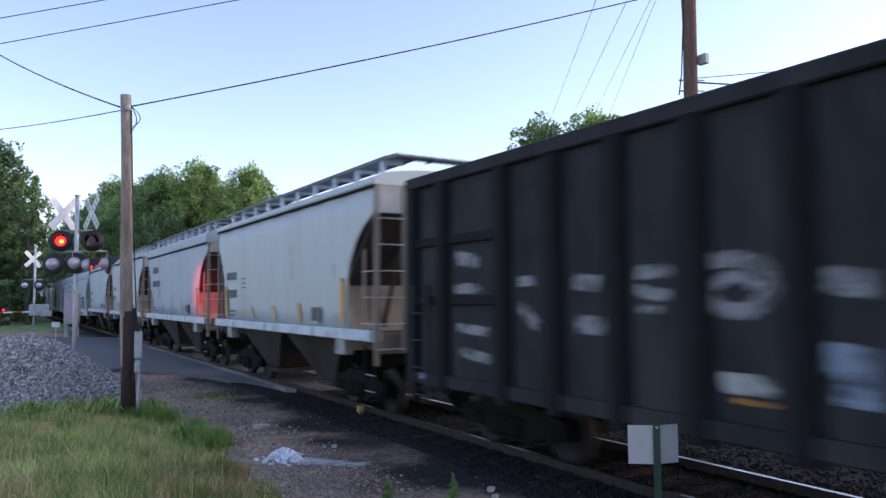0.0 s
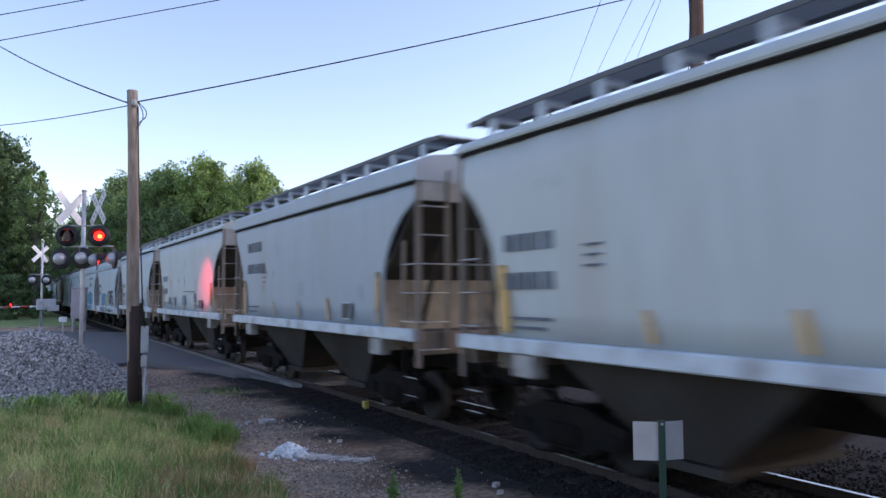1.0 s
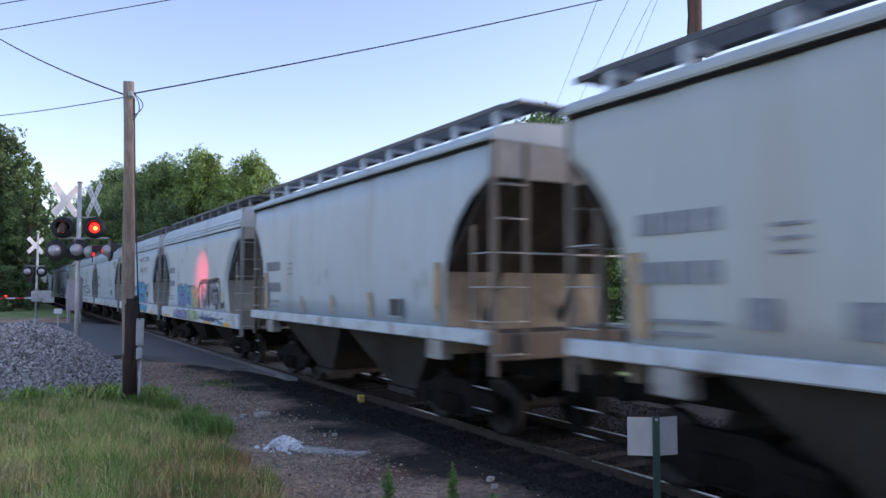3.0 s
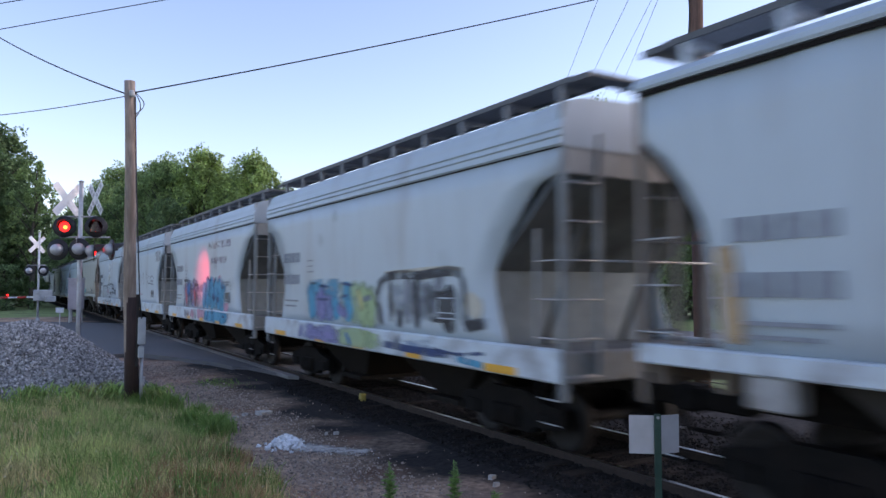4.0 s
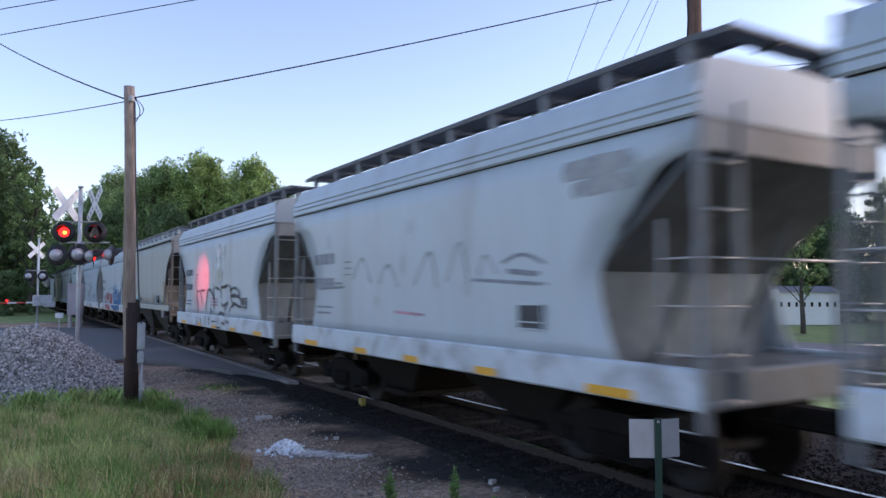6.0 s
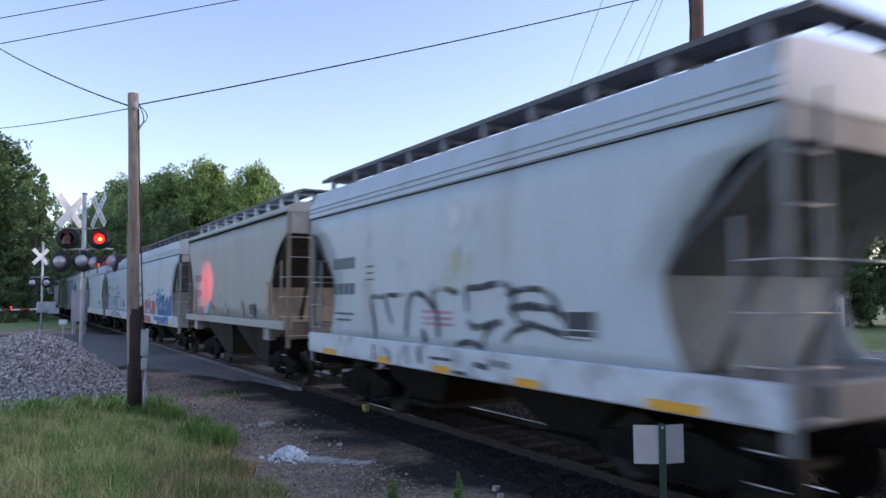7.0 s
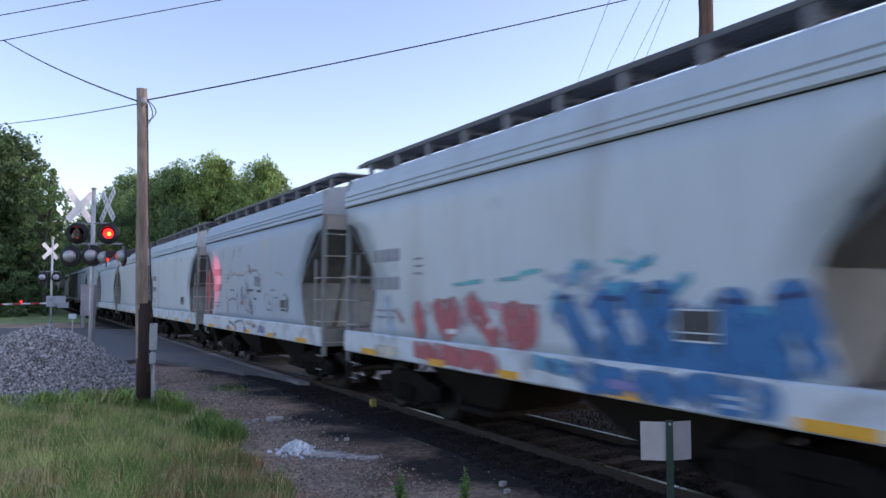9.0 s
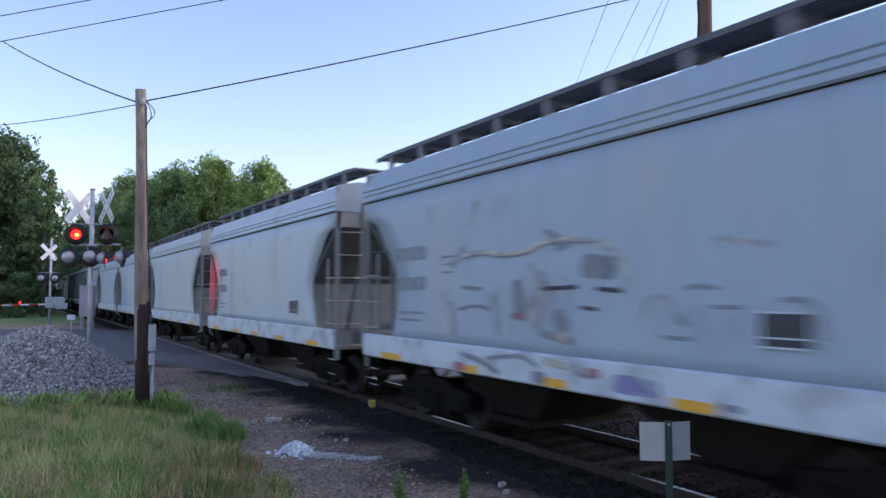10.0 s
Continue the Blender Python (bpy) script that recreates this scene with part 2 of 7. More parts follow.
ink_faded = material("faded_stencil_ink", (0.22, 0.24, 0.27), 0.6, vary=0.25, scale=14, bump=0)
ink_red = overspray("faded_maroon_lettering", (0.36, 0.20, 0.26), 0.75, 9, (1, 1, 1), 0.3, 0.1)
ochre = material("ochre_placard_paint", (0.55, 0.36, 0.13), 0.6, vary=0.2, scale=6, bump=0)
PAINT = {
    "blue": (0.015, 0.15, 0.36), "sky": (0.05, 0.31, 0.48), "red": (0.46, 0.11, 0.12), "pink": (0.55, 0.28, 0.36), "black": (0.03, 0.03, 0.035),
    "green": (0.36, 0.48, 0.24), "violet": (0.22, 0.21, 0.42), "grey": (0.22, 0.24, 0.27), "white": (0.66, 0.68, 0.70), "teal": (0.10, 0.42, 0.45),
    "yellow": (0.60, 0.52, 0.22), "cream": (0.56, 0.52, 0.42), "smoke": (0.36, 0.37, 0.38)}

mist = {k: overspray("thin_" + k + "_overspray", c, a, 3.2, st, hd) for k, c, a, st, hd in (
    ("white", (0.46, 0.48, 0.50), 0.92, (1, 0.8, 2.0), 0.2), ("ice", (0.28, 0.38, 0.52), 0.9, (1, 0.8, 2.0), 0.3), ("cream", (0.64, 0.60, 0.40), 0.75, (1, 2.0, 0.5), 0.3),
    ("chalk", (0.80, 0.81, 0.80), 0.85, (1, 2.0, 0.4), 0.25), ("teal", (0.10, 0.36, 0.42), 0.8, (1, 1.5, 1), 0.25), ("blue", (0.04, 0.13, 0.38), 0.95, (1, 1.5, 1), 0.2),
    ("rose", (0.50, 0.22, 0.24), 0.75, (1, 1, 1), 0.25), ("grime", (0.10, 0.10, 0.10), 0.45, (1, 1.6, 0.7), 0.4), ("rust", (0.62, 0.27, 0.05), 0.85, (1, 1, 1), 0.3), ("grey", (0.19, 0.21, 0.24), 0.8, (1, 1.2, 1), 0.22))}


layers = itertools.count()


def smear(car, y0, y1, z0, z1, color, x=-1.62, label="thin ragged patch of sprayed paint"):
    """A rubbed patch of paint lying on the camera's side of a car."""
    x -= 0.0013 * (next(layers) % 6)
    bm = bmesh.new()
    bm.faces.new([bm.verts.new(p) for p in ((x, y0, z0), (x, y0, z1), (x, y1, z1), (x, y1, z0))])
    return part("paint_patch", bm, mist[color], car, label)


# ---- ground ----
# strip: dark trackside dirt, with the shade under the train put into its colour
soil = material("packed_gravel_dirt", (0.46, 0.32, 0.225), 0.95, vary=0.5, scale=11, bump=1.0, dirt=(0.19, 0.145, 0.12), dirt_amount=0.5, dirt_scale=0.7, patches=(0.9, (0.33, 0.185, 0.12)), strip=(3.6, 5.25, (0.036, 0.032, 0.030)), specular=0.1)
asphalt = material("worn_asphalt", (0.115, 0.115, 0.117), 0.85, vary=0.3, scale=40, bump=0.4, dirt=(0.12, 0.11, 0.10), dirt_amount=0.35, dirt_scale=0.6)
# ballast is darkened so that its colour carries the shade under the cars
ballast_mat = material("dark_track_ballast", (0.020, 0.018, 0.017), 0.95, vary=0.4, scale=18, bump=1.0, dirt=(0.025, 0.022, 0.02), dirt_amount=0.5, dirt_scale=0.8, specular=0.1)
concrete = material("weathered_concrete", (0.24, 0.23, 0.215), 0.9, vary=0.2, scale=12, bump=0.3, dirt=(0.2, 0.19, 0.18), dirt_amount=0.5, dirt_scale=1.5)
lawn_mat = material("far_lawn", (0.22, 0.29, 0.09), 0.95, vary=0.3, scale=3, bump=0.5, dirt=(0.14, 0.15, 0.06), dirt_amount=0.4, dirt_scale=0.3)
TRACK_X = 7.28


def smooth(a, b, x):
    t = max(0.0, min(1.0, (x - a) / (b - a)))
    return t * t * (3 - 2 * t)


def ground_z(x, y):
    """The lie of the land: level by the track, a low grassy bank by the camera, a lawn that falls away beyond."""
    z = -0.16
    bank = (1 - smooth(0.6, 3.4, x)) * (1 - smooth(13.0, 17.0, y))
    z += 0.62 * bank * (0.45 + 0.55 * (1 - smooth(3.0, 13.0, y)))
    z -= 1.5 * smooth(14.0, 45.0, x) * (1 - smooth(80, 140, y))
    z += 0.05 * noise.noise((x * 0.5, y * 0.5, 0.3)) * (1 - smooth(4.2, 5.2, x) * (1 - smooth(9.5, 11, x))) if abs(x) < 40 and abs(y) < 60 else 0
    return z


def grass_edge(y):
    xs = ((4, 2.0), (6, 2.35), (7.8, 2.62), (9.5, 2.75), (11.3, 2.9), (12.8, 2.95), (14, 2.75), (15.2, 2.3), (16.2, 1.5), (17.2, 0.7), (18.5, 0.0))
    for (y0, x0), (y1, x1) in zip(xs, xs[1:]):
        if y0 <= y <= y1:
            return x0 + (x1 - x0) * (y - y0) / (y1 - y0)
    return 0


def build_ground():
    def axis(lo, hi, step, reach):
        inner = np.arange(lo, hi + step / 2, step)
        outer = np.geomspace(1, reach, 26)
        return np.concatenate([lo - outer[::-1], inner, hi + outer])
    xs, ys = axis(-9, 16, 0.25, 1500), axis(-4, 30, 0.25, 1500)
    verts = [(x, y, ground_z(x, y)) for y in ys for x in xs]
    w = len(xs)
    faces, mats = [], []
    for j in range(len(ys) - 1):
        for i in range(w - 1):
            faces.append((j * w + i, j * w + i + 1, (j + 1) * w + i + 1, (j + 1) * w + i))
            cx, cy = (xs[i] + xs[i + 1]) / 2, (ys[j] + ys[j + 1]) / 2
            mats.append(1 if cx > 12.5 or cy > 62 or cx < -12 else 2 if 3.0 < cy < 18.0 and cx < grass_edge(cy) - 0.3 + 0.35 * noise.noise((cx * 1.5, cy * 1.5, 9.0)) else 0)
    turf = material("grass_thatch", (0.36, 0.26, 0.13), 0.95, vary=0.5, scale=9, bump=0.8, specular=0.1, dirt=(0.28, 0.21, 0.13), dirt_amount=0.5, dirt_scale=1.3)
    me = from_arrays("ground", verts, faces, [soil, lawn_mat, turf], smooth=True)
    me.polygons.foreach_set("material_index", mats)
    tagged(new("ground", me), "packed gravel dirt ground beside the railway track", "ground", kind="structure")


def slab(name, poly, z0, z1, mat, label, category):
    bm = prism(bmesh.new(), poly, "z", z0, z1)
    return tagged(part(name, bm, mat), label, category, kind="structure")


def build_track():
    bed = bmesh.new()
    prism(bed, [(TRACK_X - 2.3, -0.35), (TRACK_X - 1.6, -0.135), (TRACK_X + 3.4, -0.12), (TRACK_X + 4.4, -0.35)], "y", -30, 600)
    tagged(part("track_bed", bed, ballast_mat), "dark gravel ballast under the rails, train's shade in its colour", "track bed", kind="structure")
    # a rail's section: foot, web and head
    sec = [(-0.07, -0.17), (0.07, -0.17), (0.07, -0.155), (0.012, -0.14), (0.012, -0.045), (0.036, -0.035), (0.036, -0.004), (0.030, 0.0), (-0.030, 0.0), (-0.036, -0.004), (-0.036, -0.035), (-0.012, -0.045), (-0.012, -0.14), (-0.07, -0.155)]
    for s in (-1, 1):
        bm = bmesh.new()
        prism(bm, [(TRACK_X + s * 0.755 + u, v) for u, v in sec], "y", -30, 600)
        bm.faces.ensure_lookup_table()
        for f in bm.faces:
            if f.normal.z > 0.5 and f.calc_center_median().z > -0.01:
                f.material_index = 1
        tagged(part("rail", bm, [rail_side, rail_top]), "rusty steel rail with a polished head", "rail", group="rails of the track", kind="structure")


# outline of the asphalt, with a broken near edge
ROAD = [(-14, 27.5), (-4, 26.0), (0.5, 24.9), (2.4, 24.9), (3.2, 26.2), (3.9, 26.5), (4.3, 25.4), (4.8, 24.2), (5.05, 23.0), (5.35, 22.2), (5.6, 20.7), (5.92, 20.3), (6.08, 19.3), (6.15, 18.5), (6.15, 48), (3, 52), (-14, 60)]


def build_road():
    slab("road", ROAD, -0.3, -0.05, asphalt, "worn grey asphalt road leading onto the level crossing", "road")
    slab("crossing_panel", [(6.62, 17.4), (7.94, 17.4), (7.94, 48), (6.62, 48)], -0.2, -0.02, asphalt, "asphalt infill between the rails of the crossing", "crossing panel")
    slab("far_road", [(8.12, 17.4), (30, 14), (30, 40), (8.12, 48)], -0.3, -0.06, asphalt, "worn grey asphalt road beyond the track", "road")
    slab("crossing_edge", [(6.19, 17.7), (6.40, 17.5), (6.40, 48), (6.19, 48)], -0.3, -0.045, concrete, "pale concrete edging strip along the crossing", "edging")


# ---- rolling stock: every car is built about the middle of its length, on the rail heads ----
HALF = 1.6


def truck(parent, y, wheels):
    """A two-axle bogie with side frames, springs and turning wheelsets."""
    bm = bmesh.new()
    for s in (-1, 1):
        x0, x1 = sorted((s * 0.98, s * 1.12))
        prism(bm, [(-1.15, 0.36), (-1.15, 0.60), (-0.75, 0.66), (-0.42, 0.78), (0.42, 0.78), (0.75, 0.66), (1.15, 0.60), (1.15, 0.36), (0.80, 0.40), (0.48, 0.22), (-0.48, 0.22), (-0.80, 0.40)], "x", x0, x1)
        box(bm, x0 - 0.03, x1 + 0.03, -1.02, -0.72, 0.33, 0.52)
        box(bm, x0 - 0.03, x1 + 0.03, 0.72, 1.02, 0.33, 0.52)
        for k in (-0.2, 0, 0.2):
            lathe(bm, [(0.075, 0.27), (0.09, 0.3), (0.09, 0.52), (0.075, 0.55)], "z", 8, ((x0 + x1) / 2 + s * 0.08, k, 0))
    box(bm, -1.1, 1.1, -0.2, 0.2, 0.45, 0.72)
    t = part("truck", bm, black_steel, parent, "grimy black two-axle freight truck")
    t.matrix_basis = pose(0, y, 0)
    for a in (-0.87, 0.87):
        bm = bmesh.new()
        for s in (-1, 1):
            f = s * 0.755
            lathe(bm, [(0.10, f - 0.07), (0.33, f - 0.05), (0.36, f - 0.065), (0.45 if s > 0 else 0.42, f - 0.065), (0.42 if s > 0 else 0.45, f + 0.065), (0.36, f + 0.065), (0.33, f + 0.05), (0.10, f + 0.07)], "x", 20)
            for k in range(3):
                ang = k * math.tau / 3
                box(bm, f + s * 0.05, f + s * 0.075, 0.22 * math.cos(ang) - 0.04, 0.22 * math.cos(ang) + 0.04, 0.22 * math.sin(ang) - 0.04, 0.22 * math.sin(ang) + 0.04)
        lathe(bm, [(0.08, -1.05), (0.08, 1.05)], "x", 10)
        w = part("wheelset", bm, wheel_steel, t)
        w.matrix_basis = pose(0, a, 0.42)
        wheels.append((w, a))
    return t


def ladder(name, parent, x0, x1, y0, y1, z0, z1, step, mat):
    """Two stiles and their rungs: along y at the side, along x at an end."""
    bm = bmesh.new()
    along_y = abs(y1 - y0) > abs(x1 - x0)
    for k in (0, 1):
        if along_y:
            c = (y0, y1)[k]
            box(bm, x0, x1, c - 0.035, c + 0.035, z0, z1)
        else:
            c = (x0, x1)[k]
            box(bm, c - 0.035, c + 0.035, y0, y1, z0, z1)
    lad = part(name, bm, mat, parent)
    z = z0 + 0.1
    while z < z1 - 0.02:
        bm = bmesh.new()
        if along_y:
            tube(bm, [((x0 + x1) / 2 - 0.02, y0, z), ((x0 + x1) / 2 - 0.02, y1, z)], 0.016, 6)
        else:
            tube(bm, [(x0, (y0 + y1) / 2, z), (x1, (y0 + y1) / 2, z)], 0.016, 6)
        part("rung", bm, mat, lad)
        z += step
    return lad


def side_skin(length, profile, cut, columns=14, bow=0.0, bays=8, far=1.0):
    """Both sides of a hopper: profile of (x, z) going up, cut(z) = how far the sheet stops short of the car's end, times far at the rear end."""
    bm = bmesh.new()
    for s in (-1, 1):
        rows = []
        for x, z in profile:
            y0, y1 = cut(z) - length / 2, length / 2 - cut(z) * far
            ys = [y0 + (y1 - y0) * k / columns for k in range(columns + 1)]
            rows.append([bm.verts.new((s * (x - bow * (0.5 + 0.5 * math.cos(bays * math.tau * y / length))), y, z)) for y in ys])
        for a, b in zip(rows, rows[1:]):
            for k in range(columns):
                q = (a[k], a[k + 1], b[k + 1], b[k])
                f = bm.faces.new(q if s > 0 else q[::-1])
                f.smooth = True
    return bm


def lerp_table(table):
    def fn(z):
        for (z0, c0), (z1, c1) in zip(table, table[1:]):
            if z0 <= z <= z1:
                return c0 + (c1 - c0) * (z - z0) / (z1 - z0)
        return table[-1][1] if z > table[-1][0] else table[0][1]
    return fn


def running_boards(car, length, z, mat, lattice=False):
    """Roof walkways of open grating on brackets, the hatch coaming between them."""
    h = length / 2 - 0.15
    for s in (-1, 1):
        bm = bmesh.new()
        x0, x1 = sorted((s * 0.72, s * 1.28))
        box(bm, x0, x1, -h, -h + 0.04, z - 0.05, z)
        box(bm, x0, x1, h - 0.04, h, z - 0.05, z)
        for x in (x0, x1 - 0.03):
            box(bm, x, x + 0.03, -h, h, z - 0.07, z)
        deck = part("walkway", bm, grating, car, "grey steel grating roof walkway")
        if lattice:
            bm = bmesh.new()
            for k in range(9):
                box(bm, x0 + 0.05 + k * 0.055, x0 + 0.058 + k * 0.055, -h + 0.04, h - 0.04, z - 0.035, z - 0.01)
            for k in range(int(2 * h / 0.11)):
                box(bm, x0 + 0.03, x1 - 0.03, -h + 0.08 + 0.11 * k, -h + 0.092 + 0.11 * k, z - 0.03, z - 0.012)
            part("grating", bm, pale_grating, deck, "open steel grating")
        else:
            slat = part("slat", boxes((0, 0.045, -h + 0.04, h - 0.04, z - 0.03, z - 0.01)), grating, deck)
            slat.matrix_basis = pose(x0 + 0.06, 0, 0)
            for k in range(1, 7):
                again(slat, deck, pose(x0 + 0.06 + k * 0.068, 0, 0))
        bm0 = boxes((*sorted((s * 1.20, s * 1.27)), -0.05, 0.05, z - 0.34, z - 0.05), (*sorted((s * 0.78, s * 1.20)), -0.02, 0.02, z - 0.12, z - 0.06))
        first = part("walkway_bracket", bm0, sill_white if lattice else pale_grating, car)
        n = 10
        first.matrix_basis = pose(0, -h + 0.25, 0)
        for k in range(1, n):
            again(first, car, pose(0, -h + 0.25 + (2 * h - 0.5) * k / (n - 1), 0))
    bm = boxes((-0.55, 0.55, -h + 0.5, h - 0.5, z - 0.45, z - 0.16), bevel=0.04)
    for k in range(9):
        y = -h + 1.0 + (2 * h - 2.0) * k / 8
        box(bm, -0.6, 0.6, y - 0.05, y + 0.05, z - 0.18, z - 0.11)
    part("hatch_cover", bm, hopper_dark, car, "long trough hatch cover")
    # end platform across the roof, with its grab rails
    for s in (-1, 1):
        y0, y1 = sorted((s * (h - 0.02), s * (h + 0.33)))
        bm = boxes((-1.28, 1.28, y0, y1, z - 0.06, z - 0.02))
        for x in (-1.25, -0.42, 0.42, 1.25):
            box(bm, x - 0.03, x + 0.03, y0, y1, z - 0.09, z - 0.02)
        part("end_walkway", bm, grating, car)


def rungs(parent, name, a, b, heights):
    """Thin bright rungs between two uprights."""
    first = part(name, tube(bmesh.new(), [a, b], 0.012, 6), rung_steel, parent)
    first.matrix_basis = pose(0, 0, heights[0])
    for z in heights[1:]:
        again(first, parent, pose(0, 0, z))


def end_gear(car, length, s, mat, z_platform, z_top, brace_mat):
    """Corner posts that serve as ladder stiles, ladders, steps and coupler at one end (s = -1 or 1)."""
    e = s * length / 2
    heights = []
    z = z_platform + 0.12
    while z < z_top - 0.05:
        heights.append(z)
        z += 0.475
    low = [z_platform - 0.33]
    for side in (-1, 1):
        x0, x1 = sorted((side * (HALF - 0.11), side * (HALF - 0.02)))
        part("corner_post", boxes((x0, x1, *sorted((e, e - s * 0.09)), z_platform - 0.62, z_top + 0.62), bevel=0.01), mat, car)
        # ladder on the end, inwards of the post
        xi = side * (HALF - 0.60)
        lad = part("end_ladder", boxes((xi - 0.035, xi + 0.035, *sorted((e + s * 0.03, e - s * 0.05)), z_platform - 0.35, z_top + 0.52), bevel=0.008), mat, car)
        rungs(lad, "rung", (side * (HALF - 0.06), e + s * 0.02, 0), (xi, e + s * 0.02, 0), low + heights)
        # shorter ladder on the side
        xs, yi = side * (HALF - 0.02), e - s * 0.52
        lad = part("side_ladder", boxes((*sorted((xs - side * 0.045, xs)), yi - 0.03, yi + 0.03, z_platform - 0.05, z_platform + 1.48), bevel=0.008), mat, car)
        rungs(lad, "rung", (xs + side * 0.01, e - s * 0.05, 0), (xs + side * 0.01, yi, 0), heights[:3])
        # hanging step below the sill
        xm = side * (HALF - 0.06)
        ya, yb, zt = e - s * 0.08, e - s * 0.54, z_platform - 0.3
        bm = prism(bmesh.new(), [(ya, zt), (ya, 0.49), (yb, 0.49), (yb, zt), (yb + s * 0.05, zt), (yb + s * 0.05, 0.52), (ya - s * 0.05, 0.52), (ya - s * 0.05, zt)], "x", xm - 0.012, xm + 0.012)
        step = part("sill_step", bm, black_steel, car, "dark hanging step with bright treads")
        rungs(step, "tread", (xm - side * 0.005, e - s * 0.09, 0), (xm - side * 0.005, e - s * 0.53, 0), [0.52, 0.82])
    # end sill, platform grating and crossover rail
    part("end_sill", boxes((-HALF + 0.12, HALF - 0.12, *sorted((e - s * 0.06, e - s * 0.24)), z_platform - 0.42, z_platform - 0.05), bevel=0.015), mat, car)
    part("end_platform", boxes((-HALF + 0.2, HALF - 0.2, *sorted((e - s * 0.24, e - s * 1.6)), z_platform - 0.12, z_platform - 0.06)), brace_mat, car)
    part("crossover_rail", tube(bmesh.new(), [(-1.0, e + s * 0.02, z_platform + 1.07), (1.0, e + s * 0.02, z_platform + 1.07)], 0.018, 6), rung_steel, car)
    # coupler with drawbar, knuckle and air hose
    bm = boxes(*[(-0.13, 0.13, *sorted((e - s * 0.3, e + s * 0.42)), 0.74, 0.98)], bevel=0.03)
    box(bm, -0.19, 0.16, *sorted((e + s * 0.38, e + s * 0.67)), 0.70, 1.02, bevel=0.04)
    tube(bm, [(0.3, e, 0.85), (0.32, e + s * 0.15, 0.6), (0.2, e + s * 0.35, 0.42), (0.05, e + s * 0.66, 0.45)], 0.03, 6)
    part("coupler", bm, black_steel, car)
    # side-frame struts from platform to slope sheet
    for x in (-0.75, 0.75):
        part("end_strut", tube(bmesh.new(), [(x, e - s * 1.4, z_platform - 0.1), (x, e - s * 0.6, z_top - 0.55)], 0.05, 6), brace_mat, car)


def brake_gear(car, length, s):
    e = s * length / 2
    bm = bmesh.new()
    lathe(bm, [(0.25, -0.02), (0.29, -0.02), (0.29, 0.02), (0.25, 0.02)], "y", 18, (0.55, e + s * 0.05, 2.35))
    for k in range(3):
        a = k * math.pi / 3
        tube(bm, [(0.55 - 0.27 * math.cos(a), e + s * 0.05, 2.35 - 0.27 * math.sin(a)), (0.55 + 0.27 * math.cos(a), e + s * 0.05, 2.35 + 0.27 * math.sin(a))], 0.014, 5)
    part("brake_wheel", bm, hopper_dark, car)
    bm = boxes((-0.75, -0.05, *sorted((e - s * 0.5, e - s * 0.95)), 1.45, 1.8), bevel=0.05)
    lathe(bm, [(0.16, -0.5), (0.19, -0.45), (0.19, 0.4), (0.16, 0.45)], "x", 12, (0.3, e - s * 1.0, 1.62))
    part("brake_cylinder", bm, hopper_dark, car)


def bars(car, name, rows, mat):
    """Unreadable stencilling as plain bars on the camera's side: rows of (y, z, length, height), y from the car's middle."""
    for y, z, w, h in rows:
        part(name, boxes((-HALF - 0.012, -HALF - 0.001, y - w / 2, y + w / 2, z - h / 2, z + h / 2)), mat, car)


def stroke(bm, pts, width, x):
    """A sprayed stroke: a thin ribbon in the plane of the side, with its edges turned in."""
    pts = [Vector((y, z)) for y, z in pts]
    rows = []
    for i, p in enumerate(pts):
        d = (pts[min(i + 1, len(pts) - 1)] - pts[max(i - 1, 0)]).normalized()
        n = Vector((-d.y, d.x)) * width / 2
        a, b = p + n, p - n
        rows.append([bm.verts.new(q) for q in ((x, a.x, a.y), (x - 0.004, a.x, a.y), (x - 0.004, b.x, b.y), (x, b.x, b.y))])
    fs = [bm.faces.new((r[k], r[k + 1], q[k + 1], q[k])) for r, q in zip(rows, rows[1:]) for k in range(3)]
    fs += [bm.faces.new(rows[0]), bm.faces.new(rows[-1][::-1])]
    bmesh.ops.recalc_face_normals(bm, faces=fs)


def bulge(y, z, w, h, rng, n=16):
    """A rounded letter-like outline."""
    k1, k2, k3 = rng.uniform(0, 6.28), rng.uniform(0.05, 0.16), rng.choice((2, 3, 4))
    out = []
    for i in range(n):
        a = i * math.tau / n
        c, s = math.cos(a), math.sin(a)
        r = 1 + k2 * math.sin(k3 * a + k1)
        out.append((y + w / 2 * r * math.copysign(abs(c) ** 0.6, c), z + h / 2 * r * math.copysign(abs(s) ** 0.55, s)))
    return out


REAR = 0.74  # the rear openings of the bowed-side cars are narrower than the front ones


